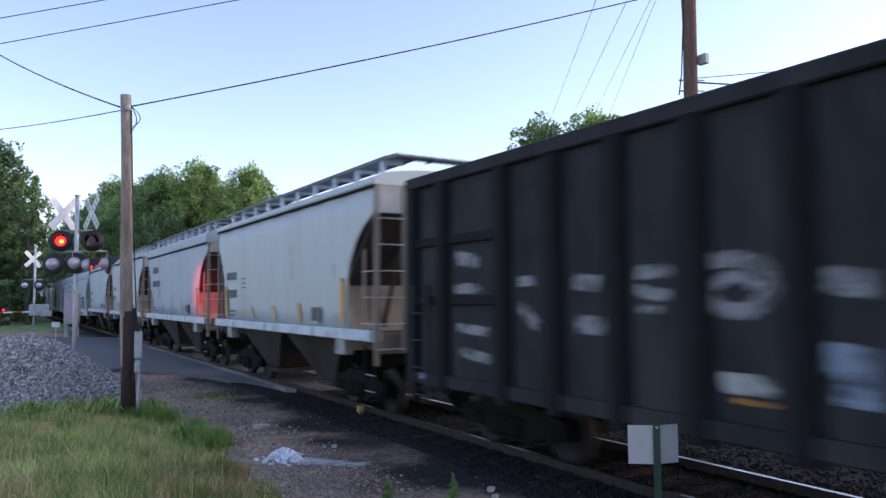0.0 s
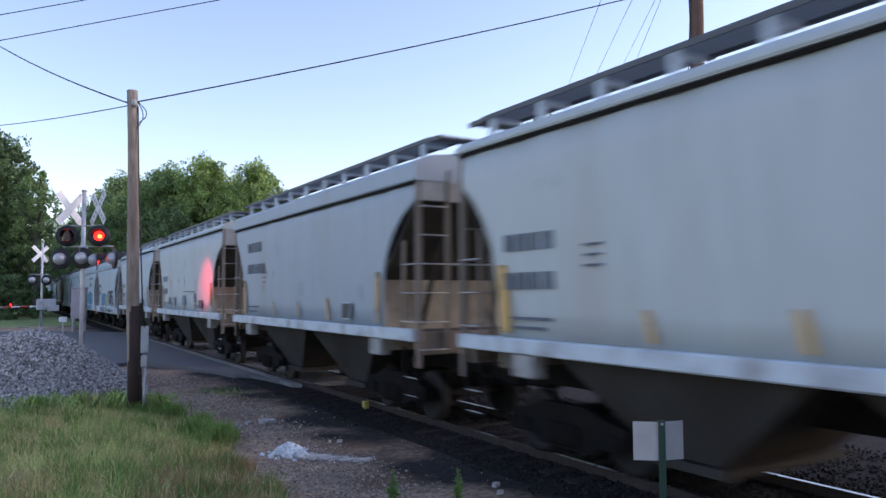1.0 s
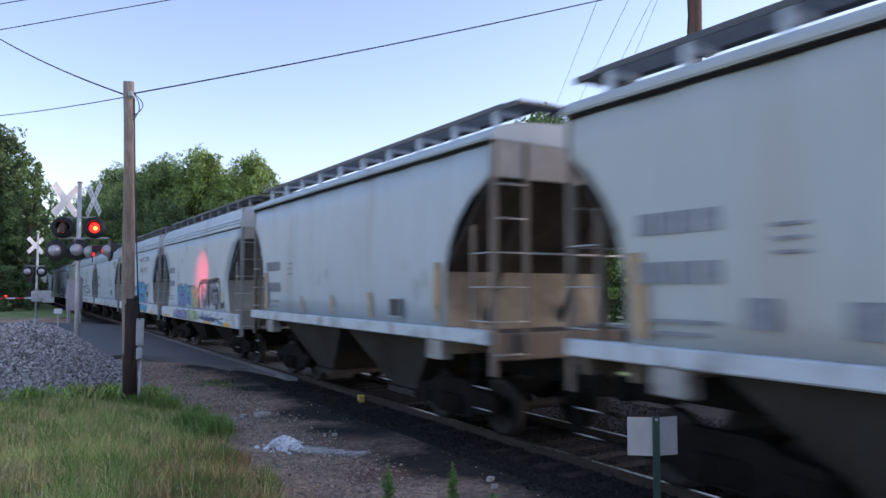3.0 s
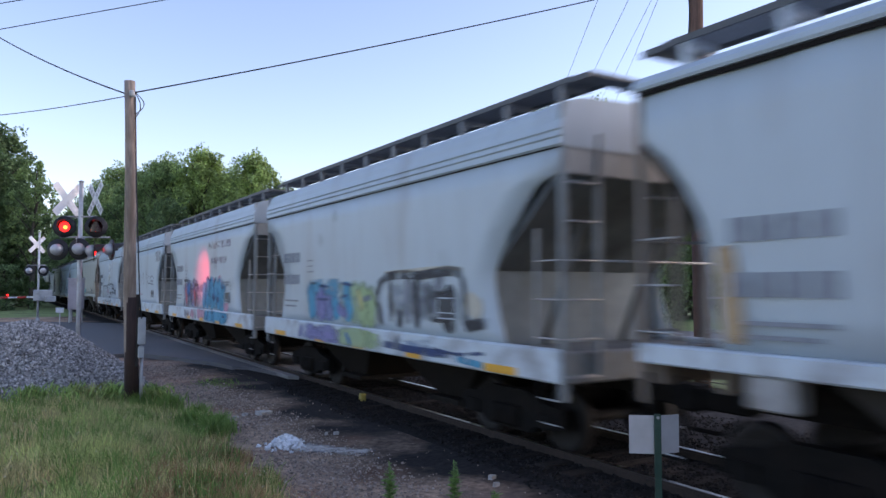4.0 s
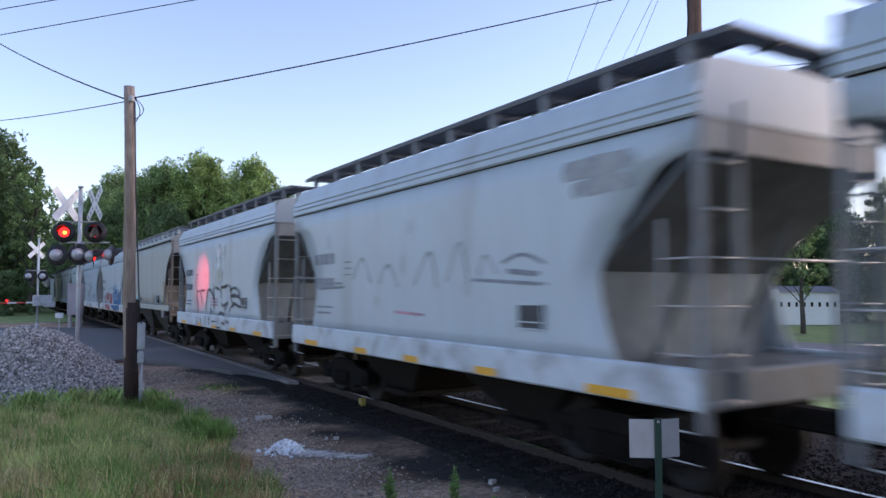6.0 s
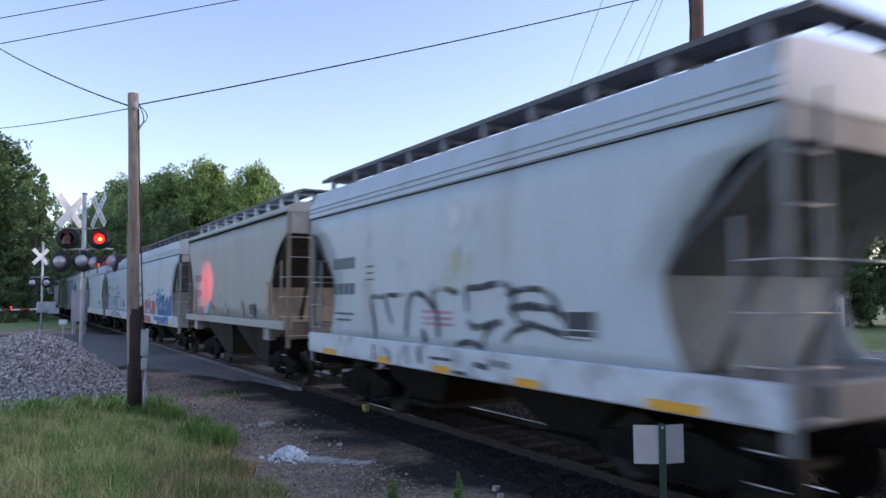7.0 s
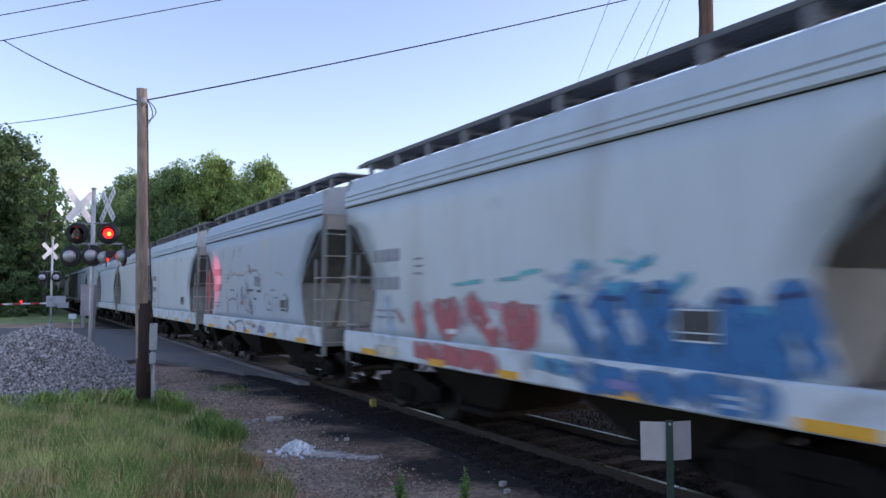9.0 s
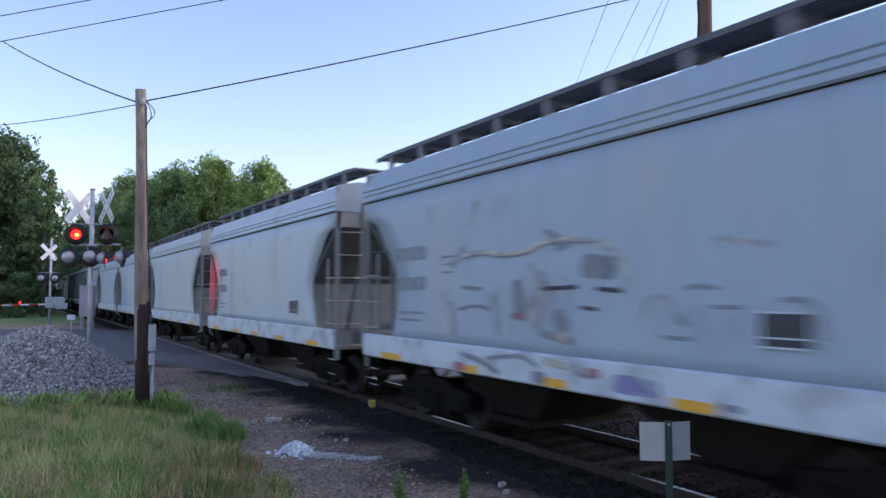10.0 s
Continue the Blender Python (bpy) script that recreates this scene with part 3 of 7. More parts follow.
def hopper_a(label, length, paint, end_mat, eave=4.25):
    """Two-bay covered hopper with smooth bowed sides, arched end openings and open sloping bays."""
    car = thing("covered_hopper", label, "freight car", group="cars of the freight train")
    wheels = []
    body = length
    cut = lerp_table([(1.4, 1.32), (2.3, 1.30), (2.85, 1.12), (3.2, 0.85), (3.5, 0.5), (3.72, 0.12), (3.8, 0.02)])
    prof = [(1.55, 1.60), (1.575, 1.95), (1.59, 2.3), (1.60, 2.6), (1.60, 2.85), (1.60, 3.05), (1.60, 3.2), (1.60, 3.35), (1.60, 3.5), (1.598, 3.62), (1.596, 3.72), (1.595, 3.8), (1.59, 4.29)]
    skin = part("side_sheet", side_skin(body, prof, cut, 64, 0.024, far=REAR), paint, car)
    skin.modifiers.new("thickness", "SOLIDIFY").thickness = 0.03
    # roof: rounded eave lip over the sides
    bm = bmesh.new()
    prism(bm, [(-1.625, eave), (-1.64, eave + 0.03), (-1.63, 4.33), (-1.52, 4.42), (-1.30, 4.50), (-0.7, 4.57), (0, 4.60), (0.7, 4.57), (1.30, 4.50), (1.52, 4.42), (1.63, 4.33), (1.64, eave + 0.03), (1.625, eave)], "y", -body / 2 - 0.02, body / 2 + 0.02)
    part("roof", bm, paint, car)
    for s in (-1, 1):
        # the eave's shade on the side, built as a thin dark strip
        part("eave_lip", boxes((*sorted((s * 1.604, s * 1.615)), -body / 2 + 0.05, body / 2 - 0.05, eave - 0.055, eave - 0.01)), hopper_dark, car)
    running_boards(car, body, 4.83, end_mat, lattice=True)
    # side sill
    for s in (-1, 1):
        part("side_sill", boxes((*sorted((s * 1.44, s * 1.66)), -body / 2 + 0.05, body / 2 - 0.05, 1.42, 1.62), bevel=0.02), sill_white if end_mat is not tan_dust or paint is not car_beige else paint, car)
        for e in (-1, 1):
            part("jacking_pad", boxes((*sorted((s * 1.40, s * 1.62)), *sorted((e * (body / 2 - 1.3), e * (body / 2 - 1.75))), 1.12, 1.42), bevel=0.02), pad_steel, car)
    for s in (-1, 1):
        e = s * body / 2
        deep = 1.0 if s < 0 else REAR
        # end wall above, slope sheet below it, upright bulkhead at the foot
        part("end_wall", boxes((-1.58, 1.58, *sorted((e, e - s * 0.05)), 3.74, 4.32)), end_panel, car)
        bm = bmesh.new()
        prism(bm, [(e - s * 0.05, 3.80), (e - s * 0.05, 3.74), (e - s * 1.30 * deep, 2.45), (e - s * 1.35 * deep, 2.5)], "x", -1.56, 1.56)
        part("slope_sheet", bm, slope_shade_brown, car)
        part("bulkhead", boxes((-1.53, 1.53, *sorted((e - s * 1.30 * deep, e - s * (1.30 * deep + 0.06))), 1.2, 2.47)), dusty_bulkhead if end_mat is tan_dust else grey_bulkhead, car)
        end_gear(car, body, s, end_mat, 1.62, 3.74, slope_shade_brown)
    brake_gear(car, body, 1)
    # two bays, each a four-sided funnel under the sill, with its outlet gate
    for c in (-1.85, 1.85):
        bm = bmesh.new()
        top = [bm.verts.new(p) for p in ((-1.42, c - 1.80, 1.5), (1.42, c - 1.80, 1.5), (1.42, c + 1.80, 1.5), (-1.42, c + 1.80, 1.5))]
        low = [bm.verts.new(p) for p in ((-1.0, c - 0.45, 0.42), (1.0, c - 0.45, 0.42), (1.0, c + 0.45, 0.42), (-1.0, c + 0.45, 0.42))]
        for k in range(4):
            bm.faces.new((top[k], top[(k + 1) % 4], low[(k + 1) % 4], low[k]))
        bm.faces.new(low)
        bm.faces.new(top[::-1])
        bmesh.ops.recalc_face_normals(bm, faces=bm.faces)
        box(bm, -1.05, 1.05, c - 0.5, c + 0.5, 0.30, 0.40)
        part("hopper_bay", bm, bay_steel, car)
    part("centre_sill", boxes((-0.3, 0.3, -body / 2 + 0.1, body / 2 - 0.1, 0.85, 1.2)), black_steel, car)
    for s in (-1, 1):
        truck(car, s * (body / 2 - 1.75), wheels)
    return car, wheels, body


def hopper_b(label, length, paint, end_mat):
    """Two-bay covered hopper with flat sides, ribbed upper edge, angular end openings and a deep white sill."""
    car = thing("covered_hopper", label, "freight car", group="cars of the freight train")
    wheels = []
    body = length
    cut = lerp_table([(1.3, 1.10), (1.45, 1.15), (1.75, 1.27), (2.05, 1.36), (2.35, 1.40), (2.6, 1.28), (2.95, 1.02), (2.98, 0.94), (3.2, 0.76), (3.45, 0.50), (3.53, 0.28), (3.58, 0.02)])
    prof = [(1.585, 1.42)] + [(1.59, z) for z in (1.6, 1.75, 1.9, 2.05)] + [(1.595, z) for z in (2.2, 2.35, 2.48, 2.6, 2.78)] + [(1.60, z) for z in (2.95, 2.98, 3.2, 3.33, 3.45, 3.50, 3.53, 3.56, 3.58, 3.93)]
    skin = part("side_sheet", side_skin(body, prof, cut), paint, car)
    skin.modifiers.new("thickness", "SOLIDIFY").thickness = 0.03
    # ribbed top chord and roof
    sec = [(1.60, 3.90), (1.628, 3.925), (1.612, 4.005), (1.634, 4.025), (1.606, 4.095), (1.628, 4.115), (1.585, 4.22), (1.56, 4.31), (1.515, 4.41), (1.45, 4.47), (1.2, 4.53), (0, 4.58)]
    bm = bmesh.new()
    prism(bm, [(-x, z) for x, z in sec] + [(x, z) for x, z in sec[::-1][1:]], "y", -body / 2 - 0.02, body / 2 + 0.02)
    part("roof", bm, paint, car)
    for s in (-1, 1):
        # thin dark strip that stands for the shade below the top chord
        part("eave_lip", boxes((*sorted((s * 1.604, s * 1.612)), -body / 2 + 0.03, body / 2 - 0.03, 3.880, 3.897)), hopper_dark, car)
    running_boards(car, body, 4.84, end_mat)
    for s in (-1, 1):
        part("side_sill", boxes((*sorted((s * 1.50, s * 1.64)), -body / 2 + 0.02, body / 2 - 0.02, 1.04, 1.45), bevel=0.025), sill_white, car)
        for y, w in ((4.43, 0.72), (1.95, 0.5), (0.03, 0.48), (-2.07, 0.5), (-4.43, 0.72)):
            part("reflector_strip", boxes((*sorted((s * 1.641, s * 1.646)), y - w / 2, y + w / 2, 1.06, 1.165)), yellow_tape, car, "yellow reflective strip on the sill")
    for s in (-1, 1):
        e = s * body / 2
        part("end_wall", boxes((-1.58, 1.58, *sorted((e, e - s * 0.05)), 3.58, 4.45)), end_panel, car)
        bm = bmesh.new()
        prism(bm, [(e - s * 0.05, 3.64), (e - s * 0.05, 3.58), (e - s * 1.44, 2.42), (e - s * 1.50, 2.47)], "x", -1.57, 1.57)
        part("slope_sheet", bm, slope_shade_grey, car)
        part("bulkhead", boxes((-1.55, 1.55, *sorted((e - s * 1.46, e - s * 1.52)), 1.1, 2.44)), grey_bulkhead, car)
        end_gear(car, body, s, end_mat, 1.45, 3.58, slope_shade_grey)
    brake_gear(car, body, 1)
    for c in (-1.9, 1.9):
        bm = bmesh.new()
        top = [bm.verts.new(p) for p in ((-1.3, c - 1.7, 1.3), (1.3, c - 1.7, 1.3), (1.3, c + 1.7, 1.3), (-1.3, c + 1.7, 1.3))]
        low = [bm.verts.new(p) for p in ((-0.8, c - 0.45, 0.38), (0.8, c - 0.45, 0.38), (0.8, c + 0.45, 0.38), (-0.8, c + 0.45, 0.38))]
        for k in range(4):
            bm.faces.new((top[k], top[(k + 1) % 4], low[(k + 1) % 4], low[k]))
        bm.faces.new(low)
        bm.faces.new(top[::-1])
        bmesh.ops.recalc_face_normals(bm, faces=bm.faces)
        box(bm, -0.95, 0.95, c - 0.5, c + 0.5, 0.28, 0.36)
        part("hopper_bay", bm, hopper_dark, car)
    part("centre_sill", boxes((-0.3, 0.3, -body / 2 + 0.1, body / 2 - 0.1, 0.85, 1.2)), black_steel, car)
    for s in (-1, 1):
        truck(car, s * (body / 2 - 1.75), wheels)
    return car, wheels, body


def eased(pts, steps=5):
    """A smooth curve through (y, z) points."""
    pts = [Vector(p) for p in pts]
    out = []
    for i in range(len(pts) - 1):
        p0, p1, p2, p3 = pts[max(i - 1, 0)], pts[i], pts[i + 1], pts[min(i + 2, len(pts) - 1)]
        for k in range(steps):
            t = k / steps
            q = 0.5 * ((2 * p1) + (p2 - p0) * t + (2 * p0 - 5 * p1 + 4 * p2 - p3) * t * t + (3 * p1 - p0 - 3 * p2 + p3) * t ** 3)
            out.append((q.x, q.y))
    return out + [tuple(pts[-1])]


rubbed_paint = {k: overspray("rubbed_" + k + "_tag_paint", col, 0.85, 3.0, (1, 1.2, 1), 0.25, 0.12, start=0.28) for k, col in (("smoke", (0.25, 0.26, 0.27)), ("white", (0.42, 0.42, 0.42)), ("pale", (0.22, 0.28, 0.37)))}


def gondola(label, length):
    """High-sided black open car with heavy outside posts."""
    car = thing("coal_gondola", label, "freight car", group="cars of the freight train")
    wheels = []
    body = length
    h = body / 2
    for s in (-1, 1):
        x0, x1 = sorted((s * 1.50, s * 1.55))
        part("side_sheet", boxes((x0, x1, -h, h, 0.95, 3.98)), black_car, car)
        part("top_chord", boxes((*sorted((s * 1.45, s * 1.64)), -h - 0.1, h + 0.1, 3.95, 4.135), bevel=0.02), black_car, car)
        part("side_sill", boxes((*sorted((s * 1.45, s * 1.63)), -h, h, 0.86, 1.05), bevel=0.02), black_car, car)
        first = None
        for y in [-h + 0.12, -6.72] + [-5.22 + 1.044 * k for k in range(11)] + [6.72, h - 0.12]:
            if first is None:
                bm = bmesh.new()
                prism(bm, [(s * 1.54, -0.16), (s * 1.68, -0.10), (s * 1.68, 0.10), (s * 1.54, 0.16)], "z", 0.80, 3.945)
                first = part("side_post", bm, gondola_post, car)
                first.matrix_basis = pose(0, y, 0)
            else:
                again(first, car, pose(0, y, 0))
    for s in (-1, 1):
        e = s * h
        part("end_sheet", boxes((-1.5, 1.5, *sorted((e, e - s * 0.06)), 0.95, 4.02)), black_car, car)
        bm = boxes(*[(-1.55, 1.55, *sorted((e, e + s * 0.09)), z - 0.07, z + 0.07) for z in (1.3, 2.2, 3.1, 4.02)])
        part("end_rib", bm, black_car, car)
        ladder("side_ladder", car, -1.69, -1.63, *sorted((e - s * 0.2, e - s * 0.65)), 0.6, 2.4, 0.42, black_car)
        bm = boxes((-0.13, 0.13, *sorted((e - s * 0.3, e + s * 0.42)), 0.74, 0.98), bevel=0.03)
        box(bm, -0.19, 0.16, *sorted((e + s * 0.38, e + s * 0.67)), 0.7, 1.02, bevel=0.04)
        part("coupler", bm, black_steel, car)
        truck(car, s * (h - 2.0), wheels)
    part("floor", boxes((-1.5, 1.5, -h + 0.06, h - 0.06, 0.95, 1.05)), black_car, car)
    # belt rails of the end bays
    for y0, y1 in ((5.38, 6.56), (6.88, 7.5), (-6.56, -5.38)):
        for z in (3.06, 2.17):
            part("belt_rail", boxes((-1.62, -1.55, y0, y1, z - 0.07, z + 0.07), bevel=0.015), gondola_post, car)
    # rubbed pale tags between the posts, on the camera's side
    tags = (
        ("smoke", 0.16, (2.06, 2.35), (1.99, 2.51), (1.68, 2.54), (1.37, 2.43), (1.34, 2.24), (1.58, 2.06), (1.91, 2.11), (2.06, 2.35)),
        ("smoke", 0.12, (1.92, 2.29), (1.69, 2.39), (1.43, 2.26)),
        ("smoke", 0.16, (2.89, 2.45), (2.40, 2.46)),
        ("smoke", 0.14, (2.89, 2.27), (2.44, 2.19)),
        ("smoke", 0.1, (2.86, 2.07), (2.48, 2.06)),
        ("smoke", 0.14, (4.94, 2.40), (4.60, 2.41)),
        ("smoke", 0.16, (4.89, 2.11), (4.55, 1.83)),
        ("smoke", 0.2, (3.86, 2.38), (3.44, 2.34)),
        ("smoke", 0.22, (3.87, 1.89), (3.36, 1.87)),
        ("smoke", 0.2, (6.45, 2.80), (5.85, 2.69)),
        ("smoke", 0.16, (6.45, 2.34), (5.79, 2.32)),
        ("smoke", 0.14, (6.40, 1.77), (5.58, 1.72)),
        ("smoke", 0.16, (6.37, 1.44), (5.52, 1.34)),
        ("smoke", 0.24, (0.84, 2.33), (0.40, 2.27)),
        ("white", 0.2, (1.87, 1.40), (1.32, 1.41)),
        ("pale", 0.3, (0.86, 1.69), (0.43, 1.63)),
        ("pale", 0.2, (0.80, 1.42), (0.43, 1.40)),
    )
    for color, width, *pts in tags:
        bm = bmesh.new()
        stroke(bm, eased(pts), width, -1.552 - 0.0003 * (next(layers) % 9))
        part("graffiti_tag", bm, rubbed_paint[color], car, "rubbed pale sprayed tag")
    part("sill_plate", boxes((-1.637, -1.633, 7.0, 7.6, 0.93, 1.06)), mist["ice"], car, "small pale blue plate on the sill")
    for y0, y1 in ((4.2, 4.5), (1.2, 1.9)):
        part("reflector_strip", boxes((-1.566, -1.5615, y0, y1, 1.2, 1.3)), mist["rust"], car, "orange reflective strip above the sill")
    for yy in (-2.6, -5.3):
        part("reflector_strip", boxes((-1.64, -1.634, yy - 0.25, yy + 0.25, 0.9, 1.0)), yellow_tape, car, "orange reflective strip on the sill")
    return car, wheels, body


SPEED = 13.55
# middles of the cars along the track at the clip's start, front of the train first
MIDDLES = [17.07, 29.29, 41.72, 54.17, 66.48, 78.91, 91.56, 104.26, 116.97, 129.80, 142.40, 155.15]
train = []  # (car, middle at the start)
turning = []  # (wheelset, axle offset)


def put(made, mid, spin=True):
    car, wheels, body = made
    train.append((car, mid))
    if spin:
        turning.extend(wheels)
    return car


def build_train():
    put(gondola("black open-top gondola with heavy posts and pale sprayed tags", 15.5), 2.55)
    specs = [
        ("a", "pale grey two-bay covered hopper with dusty tan ends", car_pale, tan_dust),
        ("a", "blue-grey two-bay covered hopper with rusty tan ends", car_grey, tan_dust),
        ("a", "weathered pale grey covered hopper with dusty tan ends", car_pale, tan_dust),
        ("a", "white two-bay covered hopper with dark end openings", car_white, tan_dust),
        ("b", "white ribbed covered hopper with grey and blue graffiti", car_white, end_grey),
        ("b", "white ribbed covered hopper with pink and blue graffiti", car_white, end_grey),
        ("b", "white ribbed covered hopper with black scribbles", car_white, end_grey),
        ("b", "white ribbed covered hopper with a looping black tag", car_white, end_grey),
        ("a", "beige-grey covered hopper with dusty brown ends", car_beige, tan_dust),
        ("b", "white ribbed covered hopper with red and blue graffiti", car_white, end_grey),
        ("b", "pale blue-grey ribbed covered hopper with a faded chrome tag", car_blue, end_grey),
        ("b", "plain white ribbed covered hopper with a streaked side", car_white, end_grey),
    ]
    cars = []
    for k, (kind, label, paint, ends) in enumerate(specs):
        made = hopper_a(label, 10.95, paint, ends, 4.06 if k == 1 else 4.25) if kind == "a" else hopper_b(label, 11.3, paint, ends)
        cars.append((put(made, MIDDLES[k]), made[2]))
    # the rest of the train, far down the line
    far = [("b", car_pale), ("b", car_white), ("b", car_white), ("a", car_grey)] + [("a", car_dark)] * 14
    y = MIDDLES[-1] + 6.35
    src = {}
    for k, (kind, paint) in enumerate(far):
        key = (kind, paint.name)
        if key not in src:
            made = (hopper_a if kind == "a" else hopper_b)({"a": {"beige_hopper_paint": "beige covered hopper with dusty ends far down the train", "grey_hopper_paint": "grey covered hopper far down the train"}.get(paint.name, "dark green-grey covered hopper far down the train"), "b": "white ribbed covered hopper far down the train"}[kind], 11.2, paint, tan_dust if kind == "a" else end_grey)
            src[key] = made[0]
            car = put(made, y + 6.3, spin=False)
        else:
            car = copy_thing(src[key], pose(TRACK_X, y + 6.3, 0))
            train.append((car, y + 6.3))
        y += 12.6
    for car, mid in train:
        car.matrix_basis = pose(TRACK_X, mid, 0)
    markings(cars)


mist_amber = overspray("worn_amber_strip_paint", (0.66, 0.40, 0.11), 0.9, 2.5, (1, 1, 1), 0.2, 0.1, start=0.26)
mist_ochre = overspray("worn_ochre_strip_paint", (0.50, 0.34, 0.18), 0.9, 2.5, (1, 1, 1), 0.2, 0.1, start=0.28)
mist["stain"] = overspray("faint_grimy_stain", (0.25, 0.24, 0.22), 0.35, 2.5, (1, 1.6, 0.6), 0.5)


mist["sky"] = overspray("thin_sky_overspray", (0.07, 0.34, 0.50), 0.85, 2.2, (1, 1, 1), 0.3, 0.22, start=0.2)
mist["lilac"] = overspray("thin_lilac_overspray", (0.24, 0.25, 0.44), 0.8, 2.2, (1, 1, 1), 0.3, 0.22, start=0.2)
mist["lime"] = overspray("thin_lime_overspray", (0.37, 0.49, 0.28), 0.8, 2.2, (1, 1, 1), 0.3, 0.22, start=0.2)
mist["pewter"] = overspray("thin_pewter_overspray", (0.30, 0.31, 0.33), 0.85, 2.4, (1, 1.5, 0.5), 0.3, 0.25)
LINE = dict(PAINT, navy=(0.02, 0.05, 0.15), rosy=(0.36, 0.15, 0.17), pale=(0.36, 0.47, 0.60))
line_paint = {k: overspray("worn_" + k + "_spray_line", col, 0.93, 3.5, (1, 1.3, 0.8), 0.24, 0.10, start=0.27) for k, col in LINE.items()}


def sprayed(name, car, x, color, width, layer, pts):
    """A thin ribbon of paint with round ends and an unsteady width."""
    n = next(layers)
    x -= 0.0015 * layer + 0.00011 * (n % 13)
    line = [Vector(p) for p in eased(pts, max(6, 18 // (len(pts) - 1)))]
    run = [0.0]
    for a, b in zip(line, line[1:]):
        run.append(run[-1] + (b - a).length)
    # let the ends reach half a width past the first and last points, where they round off
    first, last = (line[0] - line[1]).normalized(), (line[-1] - line[-2]).normalized()
    caps = [1.0, 0.92, 0.75, 0.5, 0.25]
    line = [line[0] + first * width * 0.35 * c for c in caps] + line + [line[-1] + last * width * 0.35 * c for c in caps[::-1]]
    run = [-width * 0.35 * c for c in caps] + run + [run[-1] + width * 0.35 * c for c in caps[::-1]]
    lo, hi = run[0], run[-1]
    bm, rows = bmesh.new(), []
    for i, p in enumerate(line):
        d = (line[min(i + 1, len(line) - 1)] - line[max(i - 1, 0)]).normalized()
        f = min(1.0, min(run[i] - lo, hi - run[i]) / (width * 0.4) + 0.02)
        w = width / 2 * math.sqrt(f * (2 - f)) * (1 + 0.16 * noise.noise((run[i] * 3.0, n * 1.7, 0.0)))
        side = Vector((-d.y, d.x)) * w
        a, b = p + side, p - side
        rows.append([bm.verts.new(q) for q in ((x, a.x, a.y), (x - 0.001, p.x, p.y), (x, b.x, b.y))])
    fs = [bm.faces.new((r[k], r[k + 1], q[k + 1], q[k])) for r, q in zip(rows, rows[1:]) for k in range(2)]
    bmesh.ops.recalc_face_normals(bm, faces=fs)
    part(name, bm, line_paint[color], car, "sprayed " + color + " graffiti stroke")


def spray_line(car, color, width, layer, *pts):
    """A graffiti stroke on a car's side."""
    sprayed("graffiti_stroke", car, -HALF - 0.003, color, width, layer, pts)


def spray_sill(car, color, width, layer, *pts):
    """A graffiti stroke on a car's side sill."""
    half = width / 2
    sprayed("sill_graffiti", car, -1.641, color, width, layer, [(y, min(max(z, 1.07 + half), max(1.43 - half, 1.07 + half))) for y, z in pts])


